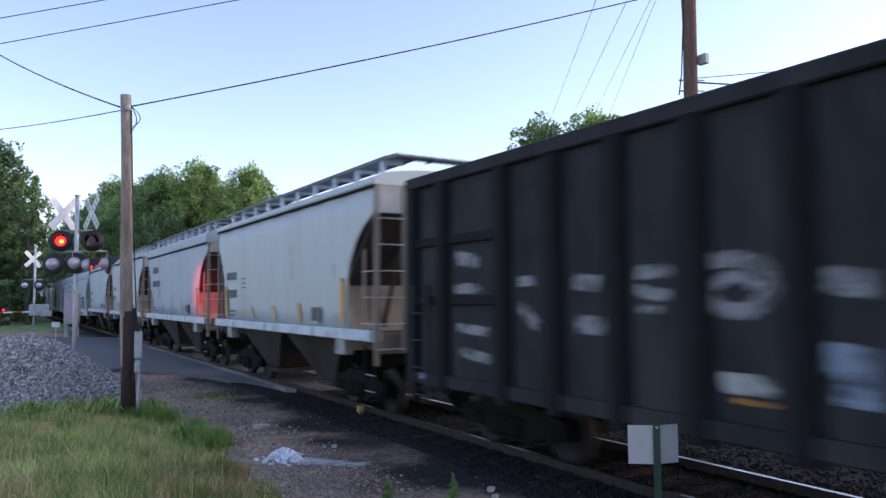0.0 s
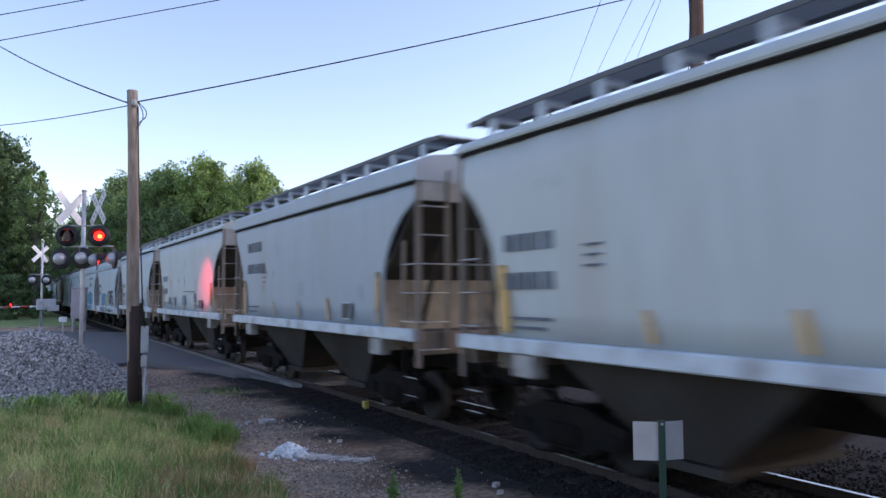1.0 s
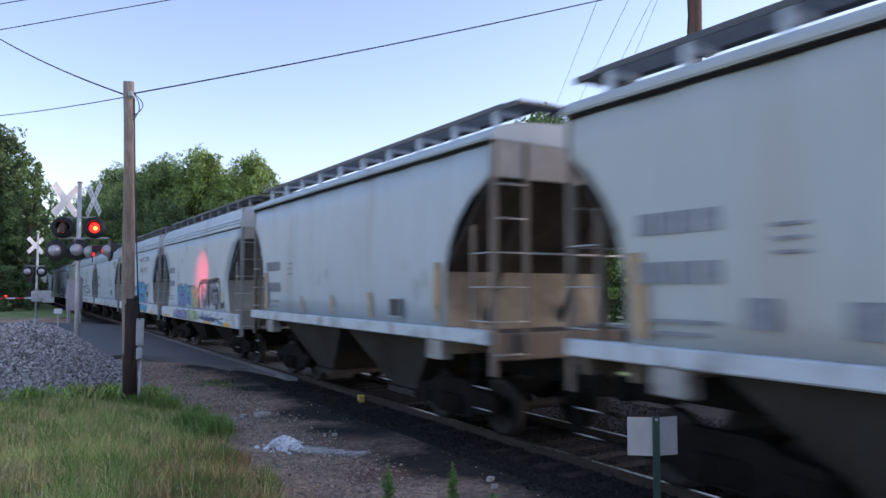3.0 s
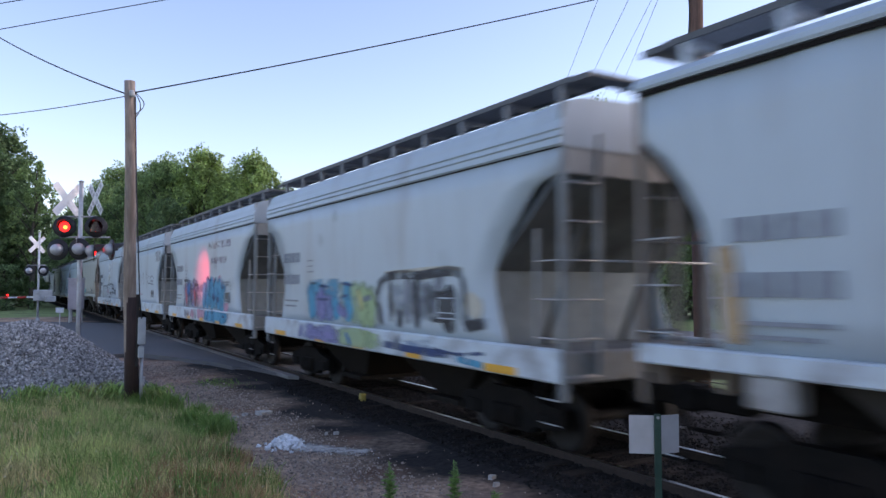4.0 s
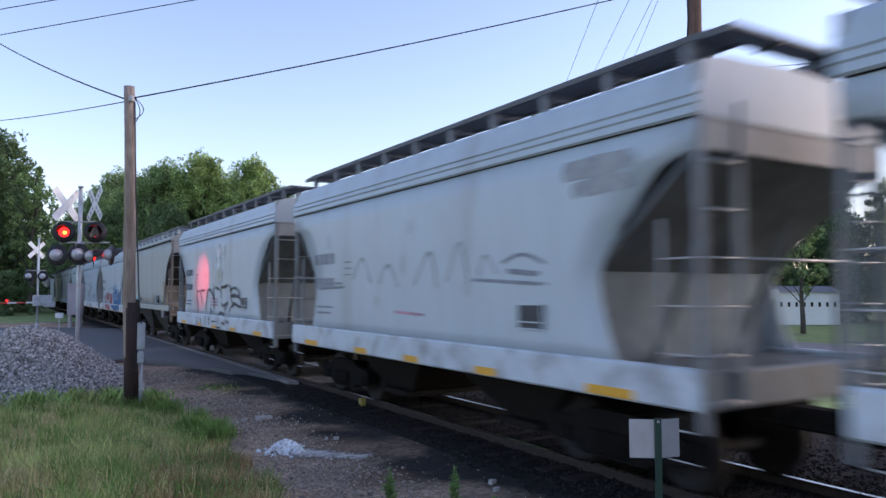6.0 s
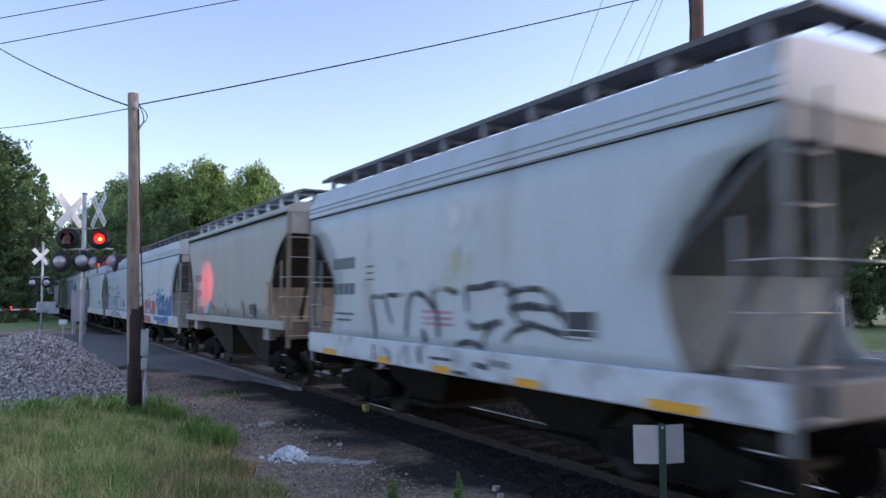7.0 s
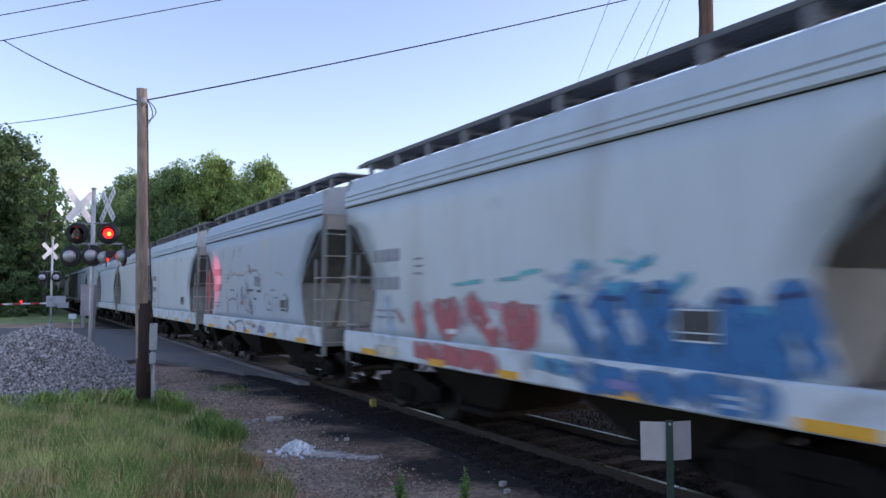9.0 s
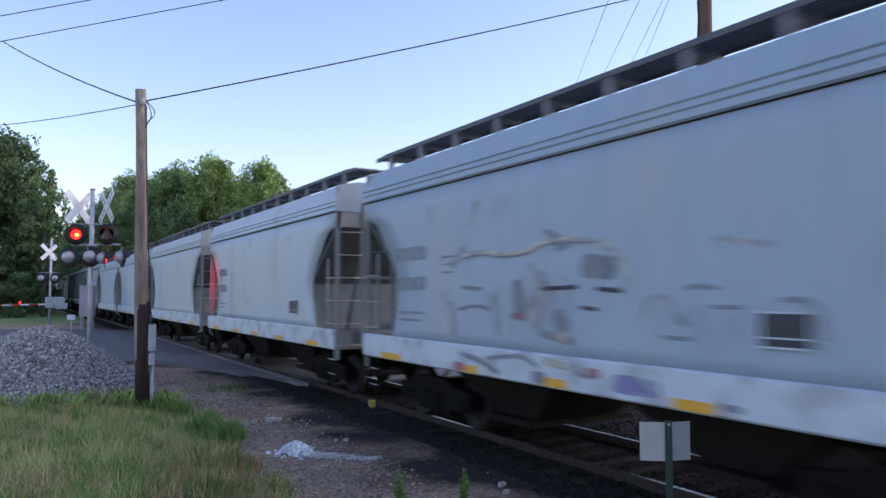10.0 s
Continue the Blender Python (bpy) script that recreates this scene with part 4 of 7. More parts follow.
def markings(cars):
    """Stencils, placards and graffiti on the cars' camera side; y runs towards the rear of the train."""
    def stencils(car, top=3.0, big=False, mat=ink_faded):
        s = 1.15 if big else 1.0
        y = 4.0 if big else 4.22
        bars(car, "stencil", [(y - 0.27 * k * s, top, 0.19 * s, 0.22 * s) for k in range(4)] + [(y - 0.27 * k * s, top - 0.5 * s, 0.19 * s, 0.22 * s) for k in range(5 if big else 4)], mat)
        bars(car, "stencil", [(y - 0.45, 1.88, 0.85, 0.04), (y - 0.4, 1.76, 0.7, 0.04), (2.62, 2.76, 0.3, 0.03), (2.62, 2.64, 0.26, 0.03), (2.62, 2.52, 0.3, 0.03)], mat)

    def placard(car, y, w, low):
        """Dark stencil plate in a thin pale frame."""
        p = part("placard_holder", boxes((-HALF - 0.02, -HALF - 0.002, y - w / 2, y + w / 2, 1.72, 2.03), bevel=0.006), plate_black, car, "dark consolidated stencil plate")
        rim = boxes(*[(-HALF - 0.03, -HALF - 0.021, y - w / 2, y + w / 2, z, z + 0.018) for z in (1.715, 2.02)], *[(-HALF - 0.03, -HALF - 0.021, yy - 0.009, yy + 0.009, 1.735, 2.018) for yy in (y - w / 2, y + w / 2)])
        part("plate_frame", rim, sill_white, p)
        if low:
            part("plate_rule", boxes((-HALF - 0.028, -HALF - 0.021, y - w / 2 + 0.03, y + w / 2 - 0.03, 1.80, 1.815)), sill_white, p)

    for k, (car, body) in enumerate(cars):
        stencils(car, top=3.46 if k == 1 else 2.72 if k == 3 else 2.86, big=k == 1, mat=ink if k in (0, 1, 7) else ink_faded)
        ribbed = k in (4, 5, 6, 7, 9, 10, 11)
        placard(car, -3.05 if ribbed else -2.68, 0.5 if ribbed else 0.42, ribbed)
    c = [x[0] for x in cars]
    h = [x[1] / 2 for x in cars]
    # ochre strips by the ends of the bowed-side cars
    for k in (0, 1, 2, 3, 8):
        for y, w, top, lean in ((-4.0, 0.2, 2.6, -0.05), (4.28, 0.2, 2.58, 0.1), (-1.72, 0.15, 2.12, 0.09), (0.05, 0.1, 2.06, 0.08), (1.75, 0.08, 2.02, 0.08)):
            bm = prism(bmesh.new(), [(y - w / 2, 1.68), (y + w / 2, 1.68), (y + w / 2 + lean, top), (y - w / 2 + lean, top)], "x", -HALF - 0.008, -HALF - 0.001)
            part("ochre_strip", bm, mist_amber if k == 0 else mist_ochre, c[k])
    # grime and streaks on the pale sides
    rng = random.Random(71)
    for k in range(len(c)):
        for i in range(5):
            y, z = rng.uniform(-h[k] + 1.6, h[k] - 1.6), rng.uniform(1.8, 3.6)
            smear(c[k], y - rng.uniform(0.15, 0.5), y + rng.uniform(0.15, 0.5), z - rng.uniform(0.1, 0.5), z + rng.uniform(0.1, 0.3), "stain", -HALF - 0.0012, "faint grimy stain on the side")
    # tags
    smear(c[4], -3.55, -0.72, 1.52, 2.44, "grey", -HALF - 0.0012)
    smear(c[4], -3.5, -0.78, 1.55, 2.40, "pewter", -HALF - 0.0022)
    bars(c[5], "lettering", [(-0.78 - 0.27 * k, 3.50, 0.2, 0.24) for k in range(10)] + [(-1.15 - 0.27 * k, 3.02, 0.2, 0.24) for k in range(7)], ink_red)
    smear(c[5], 2.9, 4.0, 2.72, 3.02, "chalk", -HALF - 0.002, "pale painted-out patch")
    spray_line(c[6], "smoke", 0.05, 3, (2.36, 2.43), (1.96, 2.80), (1.59, 2.35))
    spray_line(c[6], "smoke", 0.05, 3, (1.25, 2.34), (0.89, 2.65), (0.52, 2.27))
    spray_line(c[6], "smoke", 0.06, 3, (-0.00, 2.27), (-0.52, 2.80), (-0.74, 2.26))
    spray_line(c[6], "smoke", 0.05, 3, (-1.01, 2.33), (-1.40, 2.90), (-1.63, 2.32))
    spray_line(c[6], "smoke", 0.05, 3, (-1.84, 2.35), (-2.04, 2.69), (-2.32, 2.44))
    spray_line(c[6], "grey", 0.05, 3, (-2.45, 2.58), (-2.89, 2.67), (-3.32, 2.54))
    spray_line(c[6], "grey", 0.07, 3, (-2.58, 2.46), (-3.20, 2.41))
    spray_line(c[6], "grey", 0.05, 3, (-1.74, 2.36), (-3.36, 2.28))
    spray_line(c[6], "smoke", 0.05, 3, (3.92, 2.36), (2.89, 2.35))
    spray_line(c[6], "grey", 0.05, 3, (4.04, 2.25), (2.78, 2.28))
    spray_line(c[6], "smoke", 0.25, 3, (-3.76, 3.60), (-4.82, 3.61))
    spray_line(c[6], "smoke", 0.2, 3, (-3.91, 3.36), (-4.82, 3.40))
    spray_line(c[6], "pink", 0.05, 3, (0.63, 1.85), (-0.35, 1.82))
    smear(c[7], -1.45, 0.5, 2.9, 3.75, "chalk", -HALF - 0.010, "chalky pale patch of washed-off paint")
    smear(c[7], -1.2, 0.45, 2.1, 3.05, "cream", -HALF - 0.010, "yellowish pale patch of washed-off paint")
    for width, *pts in ((0.26, (2.75, 1.80), (2.45, 1.82), (2.2, 1.86)), (0.16, (2.3, 1.95), (2.12, 2.08)), (0.2, (2.05, 1.80), (1.9, 1.98))):
        spray_line(c[8], "teal", width, 3, *pts)
    spray_line(c[8], "rosy", 0.12, 3, (1.7, 1.85), (1.45, 1.9))
    bars(c[2], "stencil", [(-0.75, 2.32, 1.9, 0.05), (-1.75, 2.1, 0.25, 0.3), (0.1, 2.0, 0.5, 0.35), (1.9, 1.95, 0.45, 0.3), (-1.9, 1.82, 0.4, 0.07), (2.9, 1.98, 0.3, 0.28)], ink_faded)
    # thin mist of paint under the letters
    for k, y0, y1, z0, z1, col in ((4, 0.9, 2.85, 1.5, 2.36, "sky"), (4, 1.2, 2.6, 1.5, 2.1, "lilac"), (4, -0.6, 1.05, 1.5, 2.32, "lime"), (5, 0.25, 3.05, 1.5, 2.42, "lilac"), (5, 0.6, 2.9, 1.5, 2.3, "rose"), (5, -2.9, 0.35, 1.5, 2.42, "sky"), (5, -2.7, 0.1, 1.5, 2.3, "teal"),
                               (9, -0.2, 2.9, 1.5, 2.2, "rose"), (9, -3.6, -0.4, 1.5, 2.25, "blue"), (9, -2.6, -0.2, 2.0, 2.6, "ice"), (9, -3.9, -2.2, 1.5, 2.2, "blue"), (10, -1.3, 2.3, 1.5, 2.6, "stain"), (10, -4.0, -1.0, 1.5, 2.2, "stain")):
        smear(c[k], y0, y1, z0, z1, col, -HALF - 0.0012, "thin mist of sprayed paint")
    for k, y0, y1, col in ((4, 0.9, 3.2, "lilac"), (4, -0.6, 1.1, "lime"), (4, -3.6, -0.7, "ice"), (5, 0.3, 3.1, "rose"), (5, -3.3, 0.3, "sky"), (9, -0.4, 3.1, "rose"), (9, -3.6, -0.3, "blue"), (10, -1.2, 2.6, "stain"), (7, -3.0, 2.8, "stain"), (6, -4.0, 4.0, "stain")):
        smear(c[k], y0, y1, 1.07, 1.43, col, -1.6412, "thin mist of sprayed paint")
    # sprayed tags, stroke by stroke, and where they run down over the sill
    spray_line(c[4], "black", 0.15, 6, (-0.69, 1.92), (-0.76, 2.19), (-1.02, 2.36), (-1.67, 2.40), (-2.24, 2.38), (-2.98, 2.43), (-3.38, 2.40), (-3.49, 2.28), (-3.53, 1.92), (-3.57, 1.68))
    spray_line(c[4], "cream", 0.055, 3, (-0.97, 2.44), (-1.77, 2.46), (-2.98, 2.49), (-3.45, 2.45))
    spray_line(c[4], "black", 0.15, 6, (-0.73, 1.89), (-0.85, 1.55))
    spray_line(c[4], "black", 0.18, 5, (-2.10, 2.33), (-2.11, 1.97), (-2.15, 1.59))
    spray_line(c[4], "black", 0.41, 5, (-3.13, 2.09), (-3.09, 1.91), (-3.13, 1.65))
    spray_line(c[4], "black", 0.143, 5, (-2.67, 2.06), (-3.08, 2.08))
    spray_line(c[4], "black", 0.11, 5, (-2.63, 1.70), (-3.08, 1.70))
    spray_line(c[4], "black", 0.154, 4, (-1.56, 1.76), (-1.50, 1.57))
    spray_line(c[4], "black", 0.132, 4, (-1.19, 2.26), (-1.21, 1.64))
    spray_line(c[4], "black", 0.11, 4, (-2.49, 2.25), (-2.50, 1.71))
    spray_line(c[4], "grey", 0.27, 4, (-1.86, 2.26), (-1.80, 1.67))
    spray_line(c[4], "grey", 0.27, 4, (-2.82, 2.31), (-2.80, 2.14))
    spray_line(c[4], "black", 0.17, 6, (-3.61, 1.62), (-3.85, 1.67), (-4.10, 1.70))
    spray_line(c[4], "cream", 0.351, 4, (-3.67, 1.98), (-3.88, 1.88))
    spray_line(c[4], "navy", 0.055, 6, (2.04, 2.22), (1.57, 2.19))
    spray_line(c[4], "navy", 0.055, 6, (2.14, 1.93), (1.55, 1.94))
    spray_line(c[4], "navy", 0.055, 6, (0.93, 2.27), (0.37, 2.22))
    spray_line(c[4], "navy", 0.055, 6, (0.98, 1.96), (0.67, 2.03), (0.58, 1.95))
    spray_line(c[4], "black", 0.05, 6, (2.55, 2.28), (2.22, 2.26))
    spray_line(c[4], "sky", 0.405, 4, (2.55, 2.10), (2.41, 1.63))
    spray_line(c[4], "violet", 0.405, 5, (1.88, 2.10), (1.91, 1.61))
    spray_line(c[4], "sky", 0.338, 4, (1.26, 1.89), (1.09, 1.67))
    spray_line(c[4], "sky", 0.405, 5, (0.67, 2.15), (0.52, 1.67))
    spray_line(c[4], "violet", 0.27, 5, (1.01, 1.80), (0.67, 1.68))
    spray_line(c[4], "green", 0.405, 4, (-0.05, 2.08), (-0.13, 1.58))
    spray_line(c[4], "green", 0.378, 4, (-0.42, 2.08), (-0.45, 1.58))
    spray_line(c[4], "yellow", 0.132, 5, (0.11, 2.11), (-0.05, 1.77))
    spray_line(c[4], "grey", 0.11, 5, (-0.13, 1.96), (-0.42, 2.01))
    spray_line(c[5], "red", 0.216, 5, (2.72, 2.28), (2.56, 1.93), (2.43, 1.55))
    spray_line(c[5], "black", 0.143, 4, (2.84, 1.75), (2.81, 1.47))
    spray_line(c[5], "black", 0.099, 6, (2.88, 2.41), (2.38, 2.42), (2.16, 2.45))
    spray_line(c[5], "blue", 0.324, 5, (2.21, 2.32), (2.10, 1.94))
    spray_line(c[5], "black", 0.132, 6, (1.78, 2.28), (1.69, 1.91), (1.78, 1.58))
    spray_line(c[5], "grey", 0.27, 4, (2.05, 1.94), (2.13, 1.52))
    spray_line(c[5], "red", 0.216, 5, (1.40, 2.15), (1.23, 1.90), (1.07, 1.58))
    spray_line(c[5], "grey", 0.243, 4, (1.40, 2.42), (0.96, 2.19))
    spray_line(c[5], "black", 0.099, 6, (1.26, 2.24), (0.82, 2.25), (0.72, 2.05))
    spray_line(c[5], "black", 0.143, 5, (0.98, 1.96), (1.07, 1.59))
    spray_line(c[5], "smoke", 0.27, 4, (0.83, 1.97), (0.70, 1.60))
    spray_line(c[5], "pink", 0.165, 4, (2.46, 1.76), (2.38, 1.51))
    spray_line(c[5], "sky", 0.459, 4, (-0.19, 2.20), (-0.14, 1.64))
    spray_line(c[5], "sky", 0.459, 4, (-0.63, 2.38), (-0.66, 1.62))
    spray_line(c[5], "sky", 0.486, 4, (-1.10, 2.35), (-1.18, 1.88), (-1.21, 1.61))
    spray_line(c[5], "sky", 0.459, 4, (-1.56, 2.32), (-1.74, 2.02), (-1.84, 1.63))
    spray_line(c[5], "sky", 0.432, 4, (-2.08, 2.31), (-2.14, 1.92), (-2.10, 1.61))
    spray_line(c[5], "sky", 0.54, 4, (-2.52, 2.09), (-2.48, 1.88), (-2.42, 1.59))
    spray_line(c[5], "navy", 0.099, 6, (-0.34, 2.28), (-0.46, 2.06), (-0.39, 1.66))
    spray_line(c[5], "navy", 0.077, 6, (-0.89, 2.39), (-0.95, 2.13))
    spray_line(c[5], "navy", 0.216, 6, (-1.33, 1.89), (-1.49, 1.82))
    spray_line(c[5], "navy", 0.154, 6, (-1.85, 1.79), (-2.07, 1.80))
    spray_line(c[5], "navy", 0.066, 6, (-2.41, 2.14), (-2.71, 2.17))
    spray_line(c[5], "blue", 0.132, 5, (-1.39, 2.26), (-1.60, 1.78))
    spray_line(c[5], "blue", 0.11, 5, (-1.93, 2.14), (-2.01, 1.69))
    spray_line(c[5], "navy", 0.066, 6, (-0.51, 2.46), (-0.67, 2.49), (-0.78, 2.40))
    spray_line(c[5], "navy", 0.066, 6, (-0.99, 2.40), (-1.14, 2.42))
    spray_line(c[5], "navy", 0.066, 6, (-1.50, 2.38), (-1.64, 2.39))
    spray_line(c[5], "pink", 0.154, 3, (-0.39, 2.23), (-0.55, 2.36))
    spray_line(c[5], "pink", 0.216, 3, (-1.28, 2.39), (-1.46, 2.34))
    spray_line(c[5], "pink", 0.243, 3, (-2.01, 2.34), (-2.12, 2.42), (-2.22, 2.31))
    spray_line(c[5], "pink", 0.132, 3, (-2.30, 2.22), (-2.42, 2.14))
    spray_line(c[5], "pink", 0.405, 3, (-2.79, 1.64), (-3.02, 1.59))
    spray_line(c[5], "grey", 0.055, 4, (0.51, 2.16), (0.04, 2.15))
    spray_line(c[5], "grey", 0.055, 4, (0.51, 2.05), (0.04, 2.03))
    spray_line(c[5], "grey", 0.055, 4, (-2.43, 2.32), (-3.26, 2.32))
    spray_line(c[5], "grey", 0.055, 4, (-2.49, 2.24), (-3.26, 2.25))
    spray_line(c[7], "black", 0.094, 5, (2.35, 1.34), (2.38, 1.64), (2.49, 1.93), (2.57, 2.15), (2.46, 2.21), (2.05, 2.21))
    spray_line(c[7], "black", 0.088, 5, (1.95, 2.23), (1.30, 2.23))
    spray_line(c[7], "black", 0.088, 6, (1.98, 2.20), (1.84, 1.94), (1.69, 1.75))
    spray_line(c[7], "black", 0.094, 5, (1.21, 1.55), (1.18, 1.89), (1.10, 2.16), (0.91, 2.26), (0.63, 2.22), (0.38, 2.07), (0.23, 1.98))
    spray_line(c[7], "black", 0.094, 6, (0.16, 1.60), (0.20, 1.92), (0.32, 2.16), (0.32, 2.27), (0.13, 2.32), (-0.14, 2.31), (-0.40, 2.25))
    spray_line(c[7], "black", 0.099, 6, (0.66, 1.67), (0.56, 1.52))
    spray_line(c[7], "black", 0.099, 6, (-0.65, 2.00), (-0.62, 2.22), (-0.67, 2.32), (-0.99, 2.33), (-1.45, 2.38), (-1.66, 2.34), (-1.76, 2.22), (-1.74, 1.98))
    spray_line(c[7], "black", 0.099, 5, (-0.69, 1.85), (-0.79, 1.77), (-1.03, 1.78), (-1.27, 1.83), (-1.46, 1.86))
    spray_line(c[7], "black", 0.088, 6, (-0.38, 1.50), (-0.65, 1.55), (-0.84, 1.54), (-1.01, 1.48))
    spray_line(c[7], "black", 0.088, 5, (-1.27, 1.81), (-1.10, 1.66), (-1.04, 1.49))
    spray_line(c[7], "black", 0.11, 5, (-1.80, 2.05), (-2.17, 2.09))
    spray_line(c[7], "black", 0.088, 5, (-1.57, 1.60), (-1.79, 1.75), (-2.11, 1.82))
    spray_line(c[7], "pink", 0.05, 4, (0.64, 1.97), (-0.25, 1.96))
    spray_line(c[7], "pink", 0.05, 4, (0.64, 1.87), (-0.26, 1.87))
    spray_line(c[7], "pink", 0.05, 4, (0.60, 1.78), (-0.26, 1.78))
    spray_line(c[7], "black", 0.08, 5, (-1.62, 2.23), (-2.05, 2.30), (-2.44, 2.25), (-2.65, 2.07), (-2.80, 1.70))
    spray_line(c[7], "black", 0.08, 5, (-1.98, 1.88), (-2.49, 1.79), (-2.95, 1.71))
    spray_line(c[7], "black", 0.1, 5, (-2.16, 2.06), (-2.55, 2.05), (-2.85, 1.87))
    spray_line(c[7], "black", 0.08, 5, (-2.86, 1.97), (-3.05, 1.81), (-3.14, 1.70))
    spray_line(c[7], "black", 0.07, 5, (-1.68, 2.06), (-1.92, 1.84))
    spray_line(c[9], "red", 0.32, 5, (2.67, 1.95), (2.48, 1.52))
    spray_line(c[9], "red", 0.39, 5, (1.98, 1.96), (1.67, 1.58))
    spray_line(c[9], "red", 0.39, 5, (1.51, 2.01), (1.51, 1.67))
    spray_line(c[9], "red", 0.32, 5, (1.00, 2.10), (0.70, 1.79), (0.32, 1.53))
    spray_line(c[9], "red", 0.49, 5, (-0.01, 1.92), (-0.10, 1.50))
    spray_line(c[9], "red", 0.36, 5, (-0.38, 1.90), (-0.38, 1.61))
    spray_line(c[9], "rosy", 0.066, 6, (2.05, 2.04), (1.41, 2.10))
    spray_line(c[9], "rosy", 0.055, 6, (0.18, 2.03), (-0.56, 2.02))
    spray_line(c[9], "pink", 0.11, 4, (0.48, 2.03), (0.18, 1.99))
    spray_line(c[9], "white", 0.077, 6, (1.71, 1.60), (1.26, 1.63))
    spray_line(c[9], "white", 0.077, 6, (0.52, 1.71), (0.31, 1.88))
    spray_line(c[9], "rosy", 0.1, 4, (3.40, 1.91), (3.14, 1.70))
    spray_line(c[9], "pale", 0.243, 4, (3.75, 2.08), (3.61, 1.49))
    spray_line(c[9], "blue", 0.297, 5, (-1.11, 2.08), (-1.29, 1.79), (-1.45, 1.60))
    spray_line(c[9], "blue", 0.459, 5, (-1.71, 2.06), (-1.91, 1.62))
    spray_line(c[9], "blue", 0.486, 5, (-2.23, 2.13), (-2.43, 1.61))
    spray_line(c[9], "blue", 0.405, 5, (-2.57, 2.19), (-2.61, 1.63))
    spray_line(c[9], "blue", 0.54, 5, (-3.41, 2.06), (-3.50, 1.57))
    spray_line(c[9], "blue", 0.486, 5, (-3.66, 1.84), (-3.90, 1.57))
    spray_line(c[9], "blue", 0.513, 5, (-4.05, 2.14), (-4.13, 1.88))
    spray_line(c[9], "blue", 0.27, 5, (-4.20, 1.72), (-4.31, 1.59))
    spray_line(c[9], "blue", 0.405, 4, (-1.40, 1.62), (-2.82, 1.61), (-4.03, 1.55))
    spray_line(c[9], "navy", 0.055, 6, (-1.71, 2.14), (-2.01, 2.13))
    spray_line(c[9], "navy", 0.055, 6, (-2.42, 2.21), (-2.69, 2.21))
    spray_line(c[9], "navy", 0.055, 6, (-0.95, 2.13), (-1.19, 2.15))
    spray_line(c[9], "navy", 0.055, 6, (-3.30, 2.13), (-3.61, 2.11))
    spray_line(c[9], "navy", 0.055, 6, (-3.89, 2.15), (-4.18, 2.19))
    spray_line(c[9], "sky", 0.132, 4, (-1.24, 2.32), (-1.32, 2.52), (-1.56, 2.52))
    spray_line(c[9], "sky", 0.154, 4, (-1.79, 2.31), (-1.92, 2.22), (-2.14, 2.28))
    spray_line(c[9], "sky", 0.11, 4, (-2.14, 2.43), (-2.47, 2.57))
    spray_line(c[9], "sky", 0.132, 4, (-2.76, 2.22), (-2.94, 2.35))
    spray_line(c[9], "sky", 0.132, 4, (-0.95, 2.19), (-0.84, 1.91))
    spray_line(c[9], "teal", 0.066, 3, (1.50, 2.31), (0.73, 2.36))
    spray_line(c[9], "teal", 0.066, 3, (0.31, 2.37), (-0.15, 2.39))
    spray_line(c[9], "teal", 0.077, 3, (-0.18, 2.44), (-0.59, 2.48))
    spray_line(c[9], "teal", 0.055, 3, (-2.31, 2.50), (-2.47, 2.50))
    spray_line(c[9], "teal", 0.055, 3, (-1.89, 2.56), (-2.14, 2.52))
    spray_line(c[9], "pale", 0.216, 6, (-1.50, 1.93), (-1.74, 1.68))
    spray_line(c[9], "pale", 0.216, 6, (-2.11, 1.94), (-2.25, 1.72))
    spray_line(c[9], "sky", 0.243, 4, (-3.72, 1.99), (-3.93, 1.68))
    spray_line(c[10], "cream", 0.055, 6, (2.10, 2.76), (1.65, 2.78), (1.10, 2.73), (0.59, 2.75), (0.30, 2.83), (-0.03, 2.85), (-0.19, 2.87), (-0.39, 2.83), (-0.73, 2.80), (-1.00, 2.66), (-1.17, 2.50), (-1.19, 2.32), (-1.03, 2.23))
    spray_line(c[10], "grey", 0.05, 5, (2.10, 2.72), (1.65, 2.75), (1.10, 2.70), (0.59, 2.72), (0.30, 2.80), (-0.03, 2.81), (-0.19, 2.84), (-0.39, 2.80), (-0.73, 2.78), (-0.95, 2.66))
    spray_line(c[10], "black", 0.055, 6, (0.31, 2.25), (-0.38, 2.27))
    spray_line(c[10], "black", 0.055, 6, (-0.72, 2.25), (-1.12, 2.22))
    spray_line(c[10], "black", 0.05, 6, (-0.43, 2.04), (-0.71, 2.01))
    spray_line(c[10], "grey", 0.055, 5, (2.23, 1.96), (1.80, 2.02), (1.40, 1.97))
    spray_line(c[10], "grey", 0.055, 5, (2.18, 2.29), (1.66, 2.26))
    spray_line(c[10], "grey", 0.216, 4, (0.82, 2.30), (0.75, 1.97))
    spray_line(c[10], "rosy", 0.11, 6, (0.90, 1.89), (0.66, 1.89))
    spray_line(c[10], "grey", 0.243, 5, (-0.02, 1.92), (-0.12, 1.79))
    spray_line(c[10], "grey", 0.11, 4, (0.31, 1.70), (-0.27, 1.63))
    spray_line(c[10], "cream", 0.132, 5, (-0.07, 1.72), (-0.15, 1.64))
    spray_line(c[10], "grey", 0.27, 4, (-0.54, 2.52), (-0.95, 2.48))
    spray_line(c[10], "grey", 0.088, 4, (-0.03, 2.74), (-0.24, 2.80))
    spray_line(c[10], "smoke", 0.132, 4, (2.42, 2.62), (2.18, 2.86))
    spray_line(c[10], "smoke", 0.099, 4, (1.95, 3.18), (1.77, 3.49))
